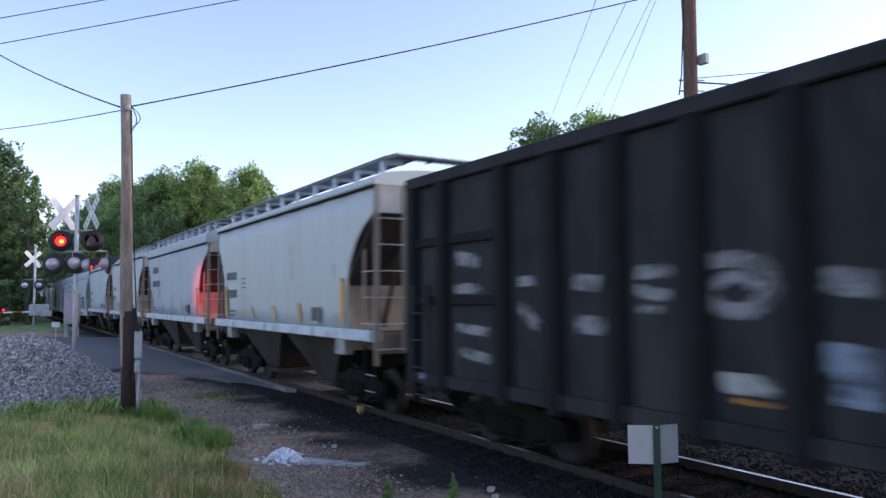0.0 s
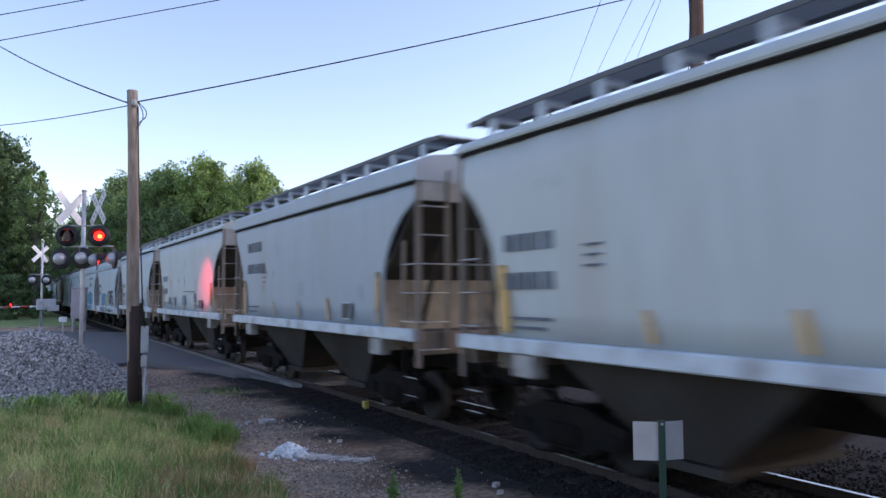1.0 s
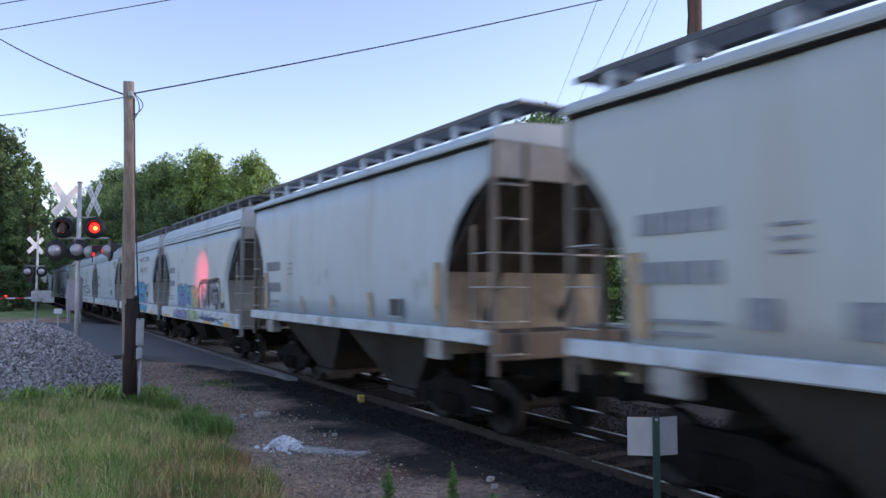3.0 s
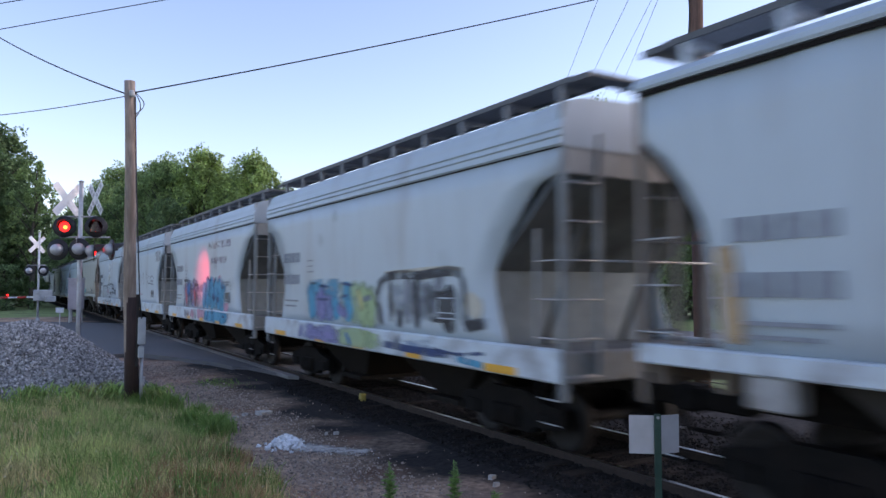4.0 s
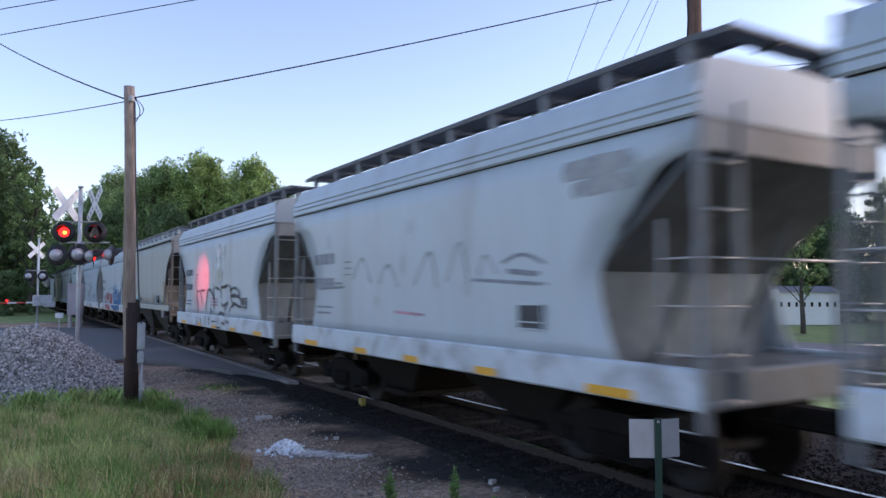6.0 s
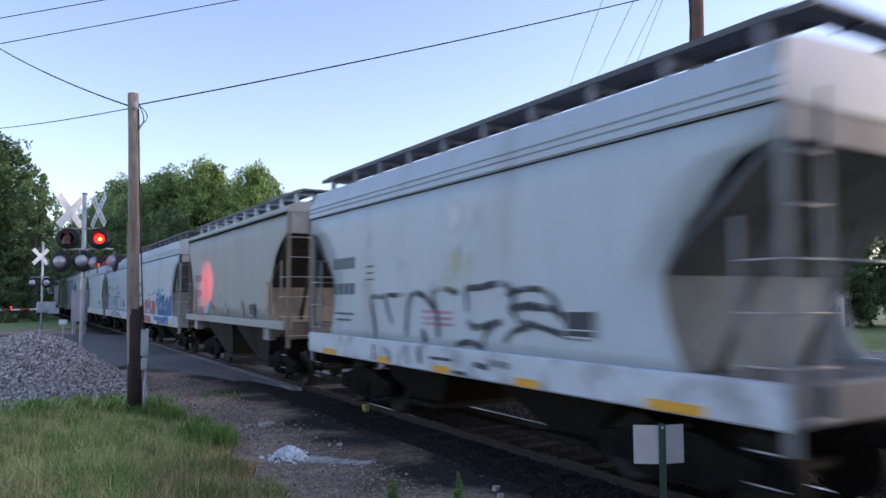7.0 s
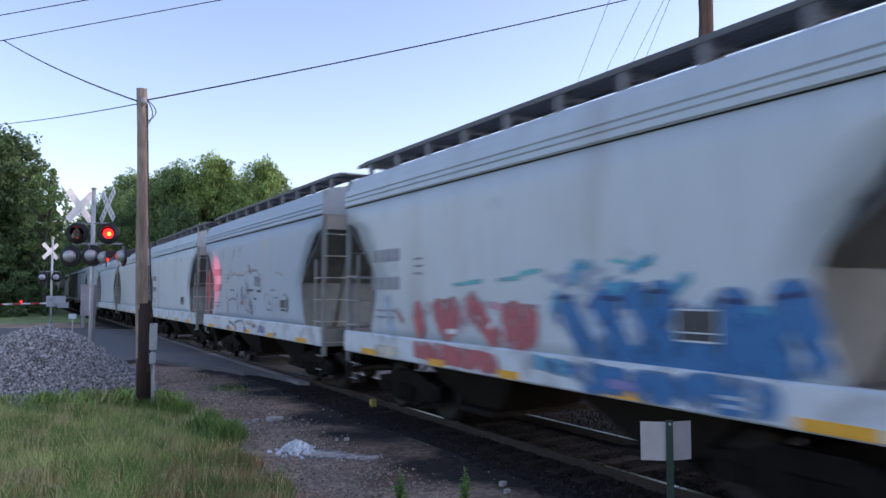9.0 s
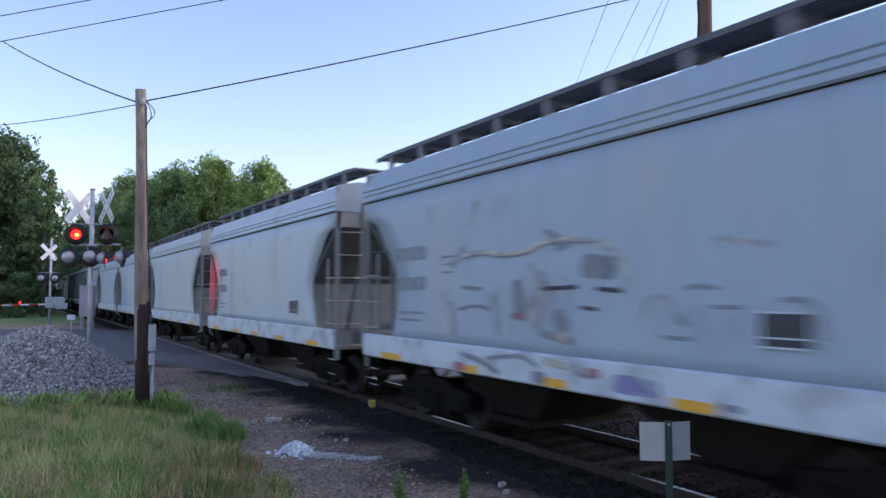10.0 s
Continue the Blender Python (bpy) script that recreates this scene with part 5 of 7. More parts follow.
    spray_line(c[10], "smoke", 0.132, 4, (2.51, 2.02), (2.43, 1.60))
    spray_line(c[10], "smoke", 0.11, 4, (1.37, 2.19), (1.24, 1.66))
    spray_line(c[10], "smoke", 0.11, 4, (0.48, 2.55), (0.37, 2.05))
    spray_line(c[10], "smoke", 0.405, 3, (0.25, 2.33), (0.49, 1.91))
    spray_line(c[10], "grey", 0.044, 5, (-2.00, 2.25), (-2.17, 2.27), (-2.34, 2.24))
    spray_line(c[10], "grey", 0.044, 5, (-2.30, 2.07), (-2.61, 2.07))
    spray_line(c[10], "grey", 0.05, 5, (-1.70, 1.75), (-2.02, 1.75))
    spray_line(c[10], "smoke", 0.055, 4, (-1.44, 1.96), (-1.52, 2.14), (-1.75, 2.14), (-1.89, 1.89))
    spray_line(c[10], "grey", 0.066, 4, (-1.89, 1.97), (-1.96, 1.89))
    spray_line(c[10], "grey", 0.05, 5, (-3.03, 2.14), (-3.21, 2.14), (-3.31, 2.08))
    spray_line(c[10], "smoke", 0.066, 4, (-3.31, 2.08), (-3.35, 1.83))
    spray_line(c[10], "smoke", 0.055, 4, (-2.38, 2.72), (-2.91, 2.63))
    spray_line(c[10], "grey", 0.088, 5, (0.19, 2.97), (-0.03, 2.88))
    spray_sill(c[4], "violet", 0.28, 3, (2.60, 1.23), (0.36, 1.17))
    spray_sill(c[4], "green", 0.3, 3, (0.15, 1.25), (-0.82, 1.23))
    spray_sill(c[4], "navy", 0.12, 4, (-0.99, 1.22), (-2.06, 1.19), (-3.20, 1.19))
    spray_sill(c[4], "navy", 0.05, 5, (-2.71, 1.26), (-3.34, 1.22), (-4.09, 1.29))
    spray_sill(c[4], "blue", 0.1, 4, (0.58, 1.30), (0.39, 1.12))
    spray_sill(c[4], "grey", 0.2, 4, (-1.53, 1.46), (-1.46, 1.22))
    spray_sill(c[4], "sky", 0.1, 4, (-3.41, 1.16), (-4.03, 1.12))
    spray_sill(c[5], "grey", 0.22, 4, (2.62, 1.28), (2.33, 1.09))
    spray_sill(c[5], "grey", 0.16, 4, (0.95, 1.43), (0.90, 1.06))
    spray_sill(c[5], "pink", 0.26, 3, (1.47, 1.36), (1.22, 1.11))
    spray_sill(c[5], "pink", 0.3, 3, (0.54, 1.35), (-0.26, 1.28))
    spray_sill(c[5], "sky", 0.34, 3, (-0.47, 1.33), (-1.55, 1.26), (-2.36, 1.23), (-3.03, 1.23))
    spray_sill(c[5], "blue", 0.1, 5, (-0.71, 1.35), (-0.81, 1.10))
    spray_sill(c[5], "blue", 0.1, 5, (-1.30, 1.40), (-1.51, 1.42))
    spray_sill(c[5], "navy", 0.06, 5, (-2.68, 1.29), (-2.86, 1.29))
    spray_sill(c[7], "black", 0.09, 4, (2.38, 1.34), (2.35, 0.98))
    spray_sill(c[7], "grey", 0.12, 4, (1.87, 1.31), (1.71, 1.05))
    spray_sill(c[7], "black", 0.08, 4, (1.13, 1.37), (1.07, 1.12))
    spray_sill(c[7], "black", 0.1, 5, (0.71, 1.41), (0.66, 1.17))
    spray_sill(c[7], "black", 0.05, 4, (0.37, 1.26), (-0.25, 1.27))
    spray_sill(c[7], "black", 0.08, 4, (-0.86, 1.26), (-1.21, 1.23))
    spray_sill(c[7], "black", 0.06, 4, (-0.25, 1.02), (-0.72, 1.03))
    spray_sill(c[7], "grey", 0.1, 4, (-1.27, 1.31), (-1.69, 1.29))
    spray_sill(c[9], "red", 0.3, 3, (2.62, 1.40), (1.46, 1.25), (0.35, 1.22))
    spray_sill(c[9], "sky", 0.2, 3, (-0.53, 1.33), (-1.18, 1.29))
    spray_sill(c[9], "blue", 0.12, 5, (-0.76, 1.35), (-0.97, 1.27))
    spray_sill(c[9], "blue", 0.33, 4, (-1.47, 1.15), (-2.06, 1.16))
    spray_sill(c[9], "blue", 0.33, 4, (-2.31, 1.18), (-2.76, 1.10))
    spray_sill(c[9], "blue", 0.36, 4, (-2.97, 1.10), (-3.66, 1.12), (-3.82, 1.12))
    spray_sill(c[9], "violet", 0.12, 6, (-1.89, 1.20), (-2.23, 1.21))
    spray_sill(c[9], "pale", 0.04, 7, (-3.27, 1.23), (-3.69, 1.25))
    spray_sill(c[9], "pale", 0.04, 7, (-3.27, 1.15), (-3.69, 1.17))
    spray_sill(c[9], "cream", 0.2, 3, (4.13, 1.11), (3.33, 1.11))
    spray_sill(c[10], "grey", 0.08, 4, (2.14, 1.33), (1.62, 1.25), (1.20, 1.13))
    spray_sill(c[10], "grey", 0.06, 4, (1.48, 1.30), (0.69, 1.38), (0.34, 1.28))
    spray_sill(c[10], "grey", 0.16, 4, (0.40, 1.13), (0.23, 1.01))
    spray_sill(c[10], "grey", 0.05, 5, (-0.35, 1.37), (-0.50, 1.25), (-0.78, 1.25))
    spray_sill(c[10], "rosy", 0.1, 5, (-0.59, 1.30), (-0.78, 1.30))
    spray_sill(c[10], "cream", 0.1, 4, (0.17, 1.36), (-0.20, 1.33))
    spray_sill(c[10], "grey", 0.07, 4, (-2.42, 1.16), (-2.60, 1.14))
    spray_sill(c[10], "violet", 0.2, 3, (-1.04, 1.22), (-1.60, 1.22))
    spray_sill(c[10], "rosy", 0.12, 4, (2.30, 1.02), (2.06, 1.03))


# ---- wayside: poles, wires, crossing signals ----
pole_wood = material("weathered_pole_wood", (0.31, 0.245, 0.20), 0.9, vary=0.3, scale=9, bump=0.5, dirt=(0.17, 0.115, 0.085), dirt_amount=0.5, dirt_scale=1.1, stretch=(3, 3, 0.35))
galvanised = material("dull_galvanised_steel", (0.42, 0.42, 0.43), 0.5, metal=0.5, vary=0.15, scale=10, bump=0.05, dirt=(0.25, 0.24, 0.23), dirt_amount=0.35, dirt_scale=2)
mast_paint = material("silver_painted_mast", (0.56, 0.57, 0.58), 0.5, metal=0.3, vary=0.1, scale=10, bump=0.04, dirt=(0.38, 0.37, 0.36), dirt_amount=0.3, dirt_scale=2)
sign_white = material("white_sign_sheeting", (0.70, 0.71, 0.72), 0.45, vary=0.05, scale=8, bump=0.03, dirt=(0.45, 0.44, 0.42), dirt_amount=0.3, dirt_scale=3)
sign_back = material("bare_aluminium_sign_back", (0.46, 0.47, 0.49), 0.45, metal=0.4, vary=0.08, scale=8, bump=0.03)
signal_black = material("black_signal_enamel", (0.012, 0.012, 0.013), 0.55, vary=0.3, scale=10, bump=0.03)
lens_red = material("glowing_red_lens", (1.0, 0.02, 0.014), 0.5, vary=0.05, scale=20, bump=0, emit=1.9)
lens_core = material("glowing_lamp_core", (1.0, 0.24, 0.03), 0.5, vary=0.05, scale=20, bump=0, emit=3.4)
lens_dark = material("unlit_red_lens", (0.025, 0.004, 0.005), 0.25, vary=0.2, scale=12, bump=0.05)
cable = material("black_cable_sheath", (0.02, 0.02, 0.022), 0.6, vary=0.2, scale=10, bump=0)
grey_box = material("grey_meter_enamel", (0.40, 0.42, 0.43), 0.5, vary=0.08, scale=8, bump=0.03, dirt=(0.28, 0.28, 0.27), dirt_amount=0.3, dirt_scale=3)
relay_grey = material("faded_relay_case_paint", (0.46, 0.40, 0.42), 0.6, vary=0.08, scale=5, bump=0.03, dirt=(0.38, 0.33, 0.33), dirt_amount=0.4, dirt_scale=1.5)
post_green = material("dark_green_post_enamel", (0.02, 0.06, 0.045), 0.5, metal=0.2, vary=0.2, scale=14, bump=0.05)
gate_red = material("red_gate_stripe", (0.50, 0.05, 0.04), 0.5, vary=0.1, scale=8, bump=0)


def wooden_pole(name, x0, y0, x1, y1, z0, z1, r0, r1, label, mat=pole_wood):
    """A slightly crooked tapered pole."""
    bm = bmesh.new()
    pts = []
    for k in range(9):
        f = k / 8
        wob = 0.015 * math.sin(f * 7 + x0)
        pts.append((x0 + (x1 - x0) * f + wob, y0 + (y1 - y0) * f - wob, z0 + (z1 - z0) * f))
    tube(bm, pts, r0, 14, r1)
    p = thing(name, label, "utility pole")
    part("shaft", bm, mat, p)
    return p


def wire(a, b, sag, r=0.012, label="thin black overhead utility wire"):
    bm = bmesh.new()
    a, b = Vector(a), Vector(b)
    pts = [a.lerp(b, k / 16) - Vector((0, 0, sag * 4 * (k / 16) * (1 - k / 16))) for k in range(17)]
    tube(bm, pts, r, 5)
    tagged(part("overhead_wire", bm, cable), label, "wire", group="overhead wires")


def build_poles():
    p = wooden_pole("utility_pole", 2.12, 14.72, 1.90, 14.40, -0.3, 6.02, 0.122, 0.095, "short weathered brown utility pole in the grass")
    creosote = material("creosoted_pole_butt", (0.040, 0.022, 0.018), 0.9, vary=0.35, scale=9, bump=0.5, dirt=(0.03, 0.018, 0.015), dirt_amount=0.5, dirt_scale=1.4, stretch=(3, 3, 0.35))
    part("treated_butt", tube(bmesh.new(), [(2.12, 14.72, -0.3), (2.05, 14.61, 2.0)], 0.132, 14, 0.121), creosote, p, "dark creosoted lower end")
    bm = boxes((2.16, 2.30, 14.50, 14.66, 1.12, 1.62), bevel=0.015)
    part("meter_box", bm, grey_box, p, "grey metal meter box")
    part("lower_box", boxes((2.17, 2.28, 14.50, 14.66, 0.86, 1.08), bevel=0.015), grey_box, p)
    bm = tube(bmesh.new(), [(2.25, 14.58, -0.2), (2.25, 14.58, 0.9)], 0.03, 8)
    part("conduit", bm, galvanised, p, "galvanised conduit pipe")
    part("stub_board", boxes((2.13, 2.19, 14.52, 14.70, 0.7, 2.05), bevel=0.01), material("charred_board", (0.03, 0.025, 0.022), 0.9, vary=0.4, scale=8, bump=0.3), p)
    bm = tube(bmesh.new(), [(2.0, 14.33, 5.72), (2.05, 14.3, 4.0), (2.17, 14.45, 2.0), (2.22, 14.5, 1.6)], 0.012, 5)
    part("riser_wire", bm, cable, p)
    for k, (w, d) in enumerate(((0.10, 0.50), (0.16, 0.42))):
        pts = [(1.99 + w * math.sin(i / 14 * math.pi), 14.32 - 0.01 * k, 5.80 - d * i / 14) for i in range(15)]
        part("wire_loop", tube(bmesh.new(), pts, 0.009, 5), cable, p)
    bm = lathe(bmesh.new(), [(0.03, 0), (0.05, 0.03), (0.05, 0.09), (0.03, 0.12)], "z", 10, (1.93, 14.27, 5.70))
    part("insulator", bm, grey_box, p)

    q = wooden_pole("utility_pole", 13.75, 11.2, 13.70, 11.15, -0.6, 11.2, 0.19, 0.15, "tall reddish-brown utility pole behind the train", material("red_brown_pole_wood", (0.15, 0.085, 0.065), 0.9, vary=0.3, scale=9, bump=0.5, dirt=(0.09, 0.05, 0.04), dirt_amount=0.5, dirt_scale=1.1, stretch=(3, 3, 0.35)))
    part("junction_box", boxes((13.86, 14.0, 10.85, 11.1, 7.62, 7.86), bevel=0.02), grey_box, q)
    for z in (7.0, 7.25):
        part("bolt_bracket", tube(bmesh.new(), [(13.45, 11.3, z), (13.98, 11.0, z)], 0.022, 6), galvanised, q)
    part("riser_wire", tube(bmesh.new(), [(13.52, 11.25, 11.0), (13.54, 11.2, 8.6), (13.5, 11.25, 7.4), (13.45, 11.3, 6.9)], 0.016, 5), cable, q)
    # wires
    wire((1.97, 14.36, 5.80), (13.6, 11.2, 9.46), 0.08, 0.014)
    wire((1.88, 14.38, 5.76), (-0.5, 21.6, 8.72), 0.10, 0.015, "sagging black service cable to the short pole")
    wire((1.88, 14.40, 5.74), (-0.8, 22.9, 6.72), 0.05, 0.010)
    wire((-1.34, 21.53, 8.36), (14.57, 11.64, 11.71), 0.0, 0.012)
    wire((-1.34, 21.53, 9.03), (11.75, 13.40, 11.65), 0.0, 0.012)
    part("crossarm", boxes((11.6, 15.6, 10.99, 11.11, 10.6, 10.74), bevel=0.01), pole_wood, q)
    for a, b in (((11.72, 11.05, 10.75), (38.16, 46.0, 15.63)), ((12.98, 11.05, 11.06), (40.2, 46.0, 15.87)), ((13.8, 11.05, 11.25), (42.57, 46.0, 16.16)), ((13.76, 11.05, 11.28), (44.54, 46.0, 16.39))):
        wire(a, b, 0.0, 0.009)
    wire((13.8, 11.1, 7.2), (24.0, 2.2, 6.9), 0.35, 0.02)
    wire((13.8, 11.1, 6.9), (24.0, 2.2, 7.4), 0.25, 0.016)
    wire((13.8, 11.1, 7.3), (24.0, 2.2, 7.9), 0.05, 0.010)


shutters = []  # (added shutter, phase: 0 shows at the clip's start)


def signal_lamp(parent, x, y, z, turn, lit, keyed=None, back=sign_back):
    """A round flashing lamp: backing disc, hood, housing and lens; local -y is the way it shines."""
    m = pose(x, y, z, 0, 0, turn)
    disc = part("backing_disc", lathe(bmesh.new(), [(0.0, 0.0), (0.305, 0.0), (0.31, 0.012), (0.305, 0.02), (0.0, 0.02)], "y", 24), signal_black, parent, "round black backing disc")
    disc.matrix_basis = m
    part("housing", lathe(bmesh.new(), [(0.165, 0.02), (0.17, 0.06), (0.155, 0.15), (0.10, 0.22), (0.03, 0.25)], "y", 20), back, disc)
    bm = bmesh.new()
    n = 14
    for i in range(n):
        a0, a1 = radians(-10 + 200 * i / n), radians(-10 + 200 * (i + 1) / n)
        pts = []
        for a in (a0, a1):
            d = -0.10 - 0.22 * max(0.0, math.sin(a))
            pts.append(((0.19 * math.cos(a), 0.0, 0.19 * math.sin(a)), (0.19 * math.cos(a), d, 0.19 * math.sin(a)), (0.18 * math.cos(a), d, 0.18 * math.sin(a)), (0.18 * math.cos(a), 0.0, 0.18 * math.sin(a))))
        for j in range(3):
            bm.faces.new([bm.verts.new(p) for p in (pts[0][j], pts[1][j], pts[1][j + 1], pts[0][j + 1])])
    part("hood", bm, signal_black, disc, "black visor hood")
    if lit:
        part("lens", lathe(bmesh.new(), [(0.0, -0.045), (0.08, -0.04), (0.13, -0.02), (0.145, -0.003)], "y", 20), lens_red, disc, "glowing red lens")
        if keyed is not None:
            part("lamp_core", lathe(bmesh.new(), [(0.0, -0.062), (0.035, -0.058), (0.055, -0.048)], "y", 14, (0.03, 0, -0.02)), lens_core, disc)
    else:
        part("lens", lathe(bmesh.new(), [(0.0, -0.045), (0.08, -0.04), (0.13, -0.02), (0.145, -0.003)], "y", 20), lens_dark, disc, "dark red unlit lens")
    if keyed is not None:
        # an added half-drum shutter swings about the upright axis, in front of the ever-lit lens or behind it, to
        # imitate flashing
        bm = bmesh.new()
        n = 16
        rings = []
        for zz in (-0.15, 0.15):
            rings.append([bm.verts.new((0.158 * math.cos(math.pi + math.pi * i / n), 0.158 * math.sin(math.pi + math.pi * i / n), zz)) for i in range(n + 1)])
        for i in range(n):
            bm.faces.new((rings[0][i], rings[0][i + 1], rings[1][i + 1], rings[1][i])).smooth = True
        sh = part("shutter", bm, lens_dark, disc, "added dark shutter that imitates the lamp's flashing")
        shutters.append((sh, keyed))
    return disc


def crossbuck(parent, x, y, z, turn, mat, lettered):
    m = pose(x, y, z, 0, 0, turn)
    for k, a in enumerate((45, -45)):
        bm = boxes((-0.61, 0.61, -0.004 - 0.01 * k, 0.004 - 0.01 * k, -0.115, 0.115), bevel=0.003)
        blade = part("crossbuck_blade", bm, mat, parent)
        blade.matrix_basis = m @ pose(0, 0, 0, 0, a, 0)
        if lettered:
            for i in range(7):
                u = -0.50 + i * 0.165
                if k == 1 and abs(u) < 0.16:
                    continue
                bar = part("letter_bar", boxes((u - 0.05, u + 0.05, -0.011 - 0.01 * k, -0.005 - 0.01 * k, -0.06, 0.06)), galvanised, blade)


def crossing_signal(x, y, z0, z1, label):
    s = thing("crossing_signal", label, "crossing signal")
    part("mast", tube(bmesh.new(), [(x + 0.02, y, z0), (x, y, z1)], 0.06, 12), mast_paint, s)
    part("mast_cap", lathe(bmesh.new(), [(0.08, 0), (0.08, 0.03), (0.04, 0.05)], "z", 12, (x, y, z1 - 0.01)), galvanised, s)
    part("base_casting", lathe(bmesh.new(), [(0.22, 0), (0.20, 0.10), (0.11, 0.35), (0.09, 0.5)], "z", 14, (x + 0.02, y, z0)), galvanised, s)
    return s


def build_crossing():
    # near signal: two pairs of lamps, two crossbucks
    x, y = 1.86, 23.4
    s = crossing_signal(x, y, -0.1, 5.24, "galvanised level crossing signal with crossbucks and flashing red lamps")
    crossbuck(s, x - 0.34, y + 0.22, 4.72, 38, sign_white, False)
    crossbuck(s, x + 0.36, y - 0.24, 4.74, -72, sign_white, True)
    part("lamp_arm", tube(bmesh.new(), [(x - 0.42, y + 0.22, 4.22), (x + 0.42, y - 0.28, 4.22)], 0.025, 8), galvanised, s)
    signal_lamp(s, x - 0.40, y + 0.10, 3.92, -12, True, 0)
    signal_lamp(s, x + 0.38, y - 0.36, 3.92, -12, True, 1)
    part("lamp_arm", tube(bmesh.new(), [(x - 0.5, y + 0.25, 3.62), (x + 0.75, y - 0.45, 3.62)], 0.025, 8), galvanised, s)
    signal_lamp(s, x - 0.55, y + 0.10, 3.25, 150, False, None, sign_back)
    signal_lamp(s, x - 0.02, y - 0.22, 3.27, 150, False, None, sign_back)
    signal_lamp(s, x + 0.35, y - 0.42, 3.22, 84, True)
    signal_lamp(s, x + 0.80, y - 0.52, 3.26, 100, True)
    part("junction_box", boxes((x - 0.12, x + 0.12, y - 0.2, y - 0.06, 3.3, 3.6), bevel=0.02), galvanised, s)
    # far signal with its gate arm
    x, y = 1.72, 48.2
    s = crossing_signal(x, y, -0.1, 5.30, "galvanised crossing signal with a lowered red and white gate")
    crossbuck(s, x - 0.12, y - 0.10, 4.62, 28, sign_white, False)
    part("lamp_arm", tube(bmesh.new(), [(x - 0.6, y + 0.1, 3.42), (x + 0.35, y - 0.3, 3.42)], 0.03, 8), galvanised, s)
    signal_lamp(s, x - 0.45, y, 3.1, 150, False, None, sign_back)
    signal_lamp(s, x + 0.25, y - 0.2, 3.1, 150, False, None, sign_back)
    part("gate_mechanism", boxes((x - 0.25, x + 0.75, y - 0.55, y - 0.1, 1.35, 2.0), bevel=0.05), grey_box, s, "grey gate machine housing")
    part("counterweight", boxes((x + 0.3, x + 0.9, y - 0.75, y - 0.6, 1.3, 1.65), bevel=0.03), grey_box, s)
    a, b = Vector((x - 0.1, y - 0.3, 1.58)), Vector((x - 6.5, y + 3.6, 1.40))
    n = 14
    for k in range(n):
        bm = tube(bmesh.new(), [a.lerp(b, k / n), a.lerp(b, (k + 1) / n)], 0.055 - 0.002 * k, 6)
        part("gate_stripe", bm, gate_red if k % 2 else sign_white, s)
    for f in (0.22, 0.6):
        c = a.lerp(b, f)
        part("gate_lamp", lathe(bmesh.new(), [(0.0, -0.04), (0.05, -0.035), (0.06, 0.0), (0.05, 0.035), (0.0, 0.04)], "y", 12, (c.x, c.y - 0.05, c.z + 0.14)), lens_red, s, "small glowing red gate lamp")
    # relay case, marker plate
    c = thing("relay_case", "faded grey steel relay case on short legs", "equipment cabinet", pose(3.90, 50.6, 0, 0, 0, -20))
    part("body", boxes((-0.40, 0.40, -0.30, 0.30, 0.75, 2.62), bevel=0.02), relay_grey, c)
    part("roof", boxes((-0.44, 0.44, -0.34, 0.34, 2.62, 2.70), bevel=0.02), relay_grey, c)
    part("door", boxes((-0.35, 0.35, -0.325, -0.302, 0.85, 2.52), bevel=0.008), relay_grey, c)
    part("handle", boxes((0.2, 0.26, -0.355, -0.326, 1.55, 1.75), bevel=0.008), galvanised, c)
    for lx in (-0.3, 0.3):
        for ly in (-0.2, 0.2):
            part("leg", boxes((lx - 0.05, lx + 0.05, ly - 0.05, ly + 0.05, -0.2, 0.75)), galvanised, c)
    m = thing("marker_post", "small white marker plate on a short post", "sign", pose(2.75, 46.0, 0, 0, 0, -25))
    part("post", boxes((-0.03, 0.03, -0.02, 0.02, -0.2, 0.95)), galvanised, m)
    part("plate", boxes((-0.22, 0.22, -0.035, -0.022, 0.72, 1.0), bevel=0.005), sign_white, m)
    # the lamp that faces the track throws its red beam on the passing cars
    beam = new("signal_beam", bpy.data.lights.new("signal_beam", "SPOT"))
    beam.data.energy, beam.data.color, beam.data.spot_size, beam.data.spot_blend, beam.data.shadow_soft_size = 480.0, (1.0, 0.06, 0.09), radians(36), 1.0, 0.06
    beam.matrix_basis = look((3.05, 22.96, 3.28), (5.68, 24.75, 2.6))


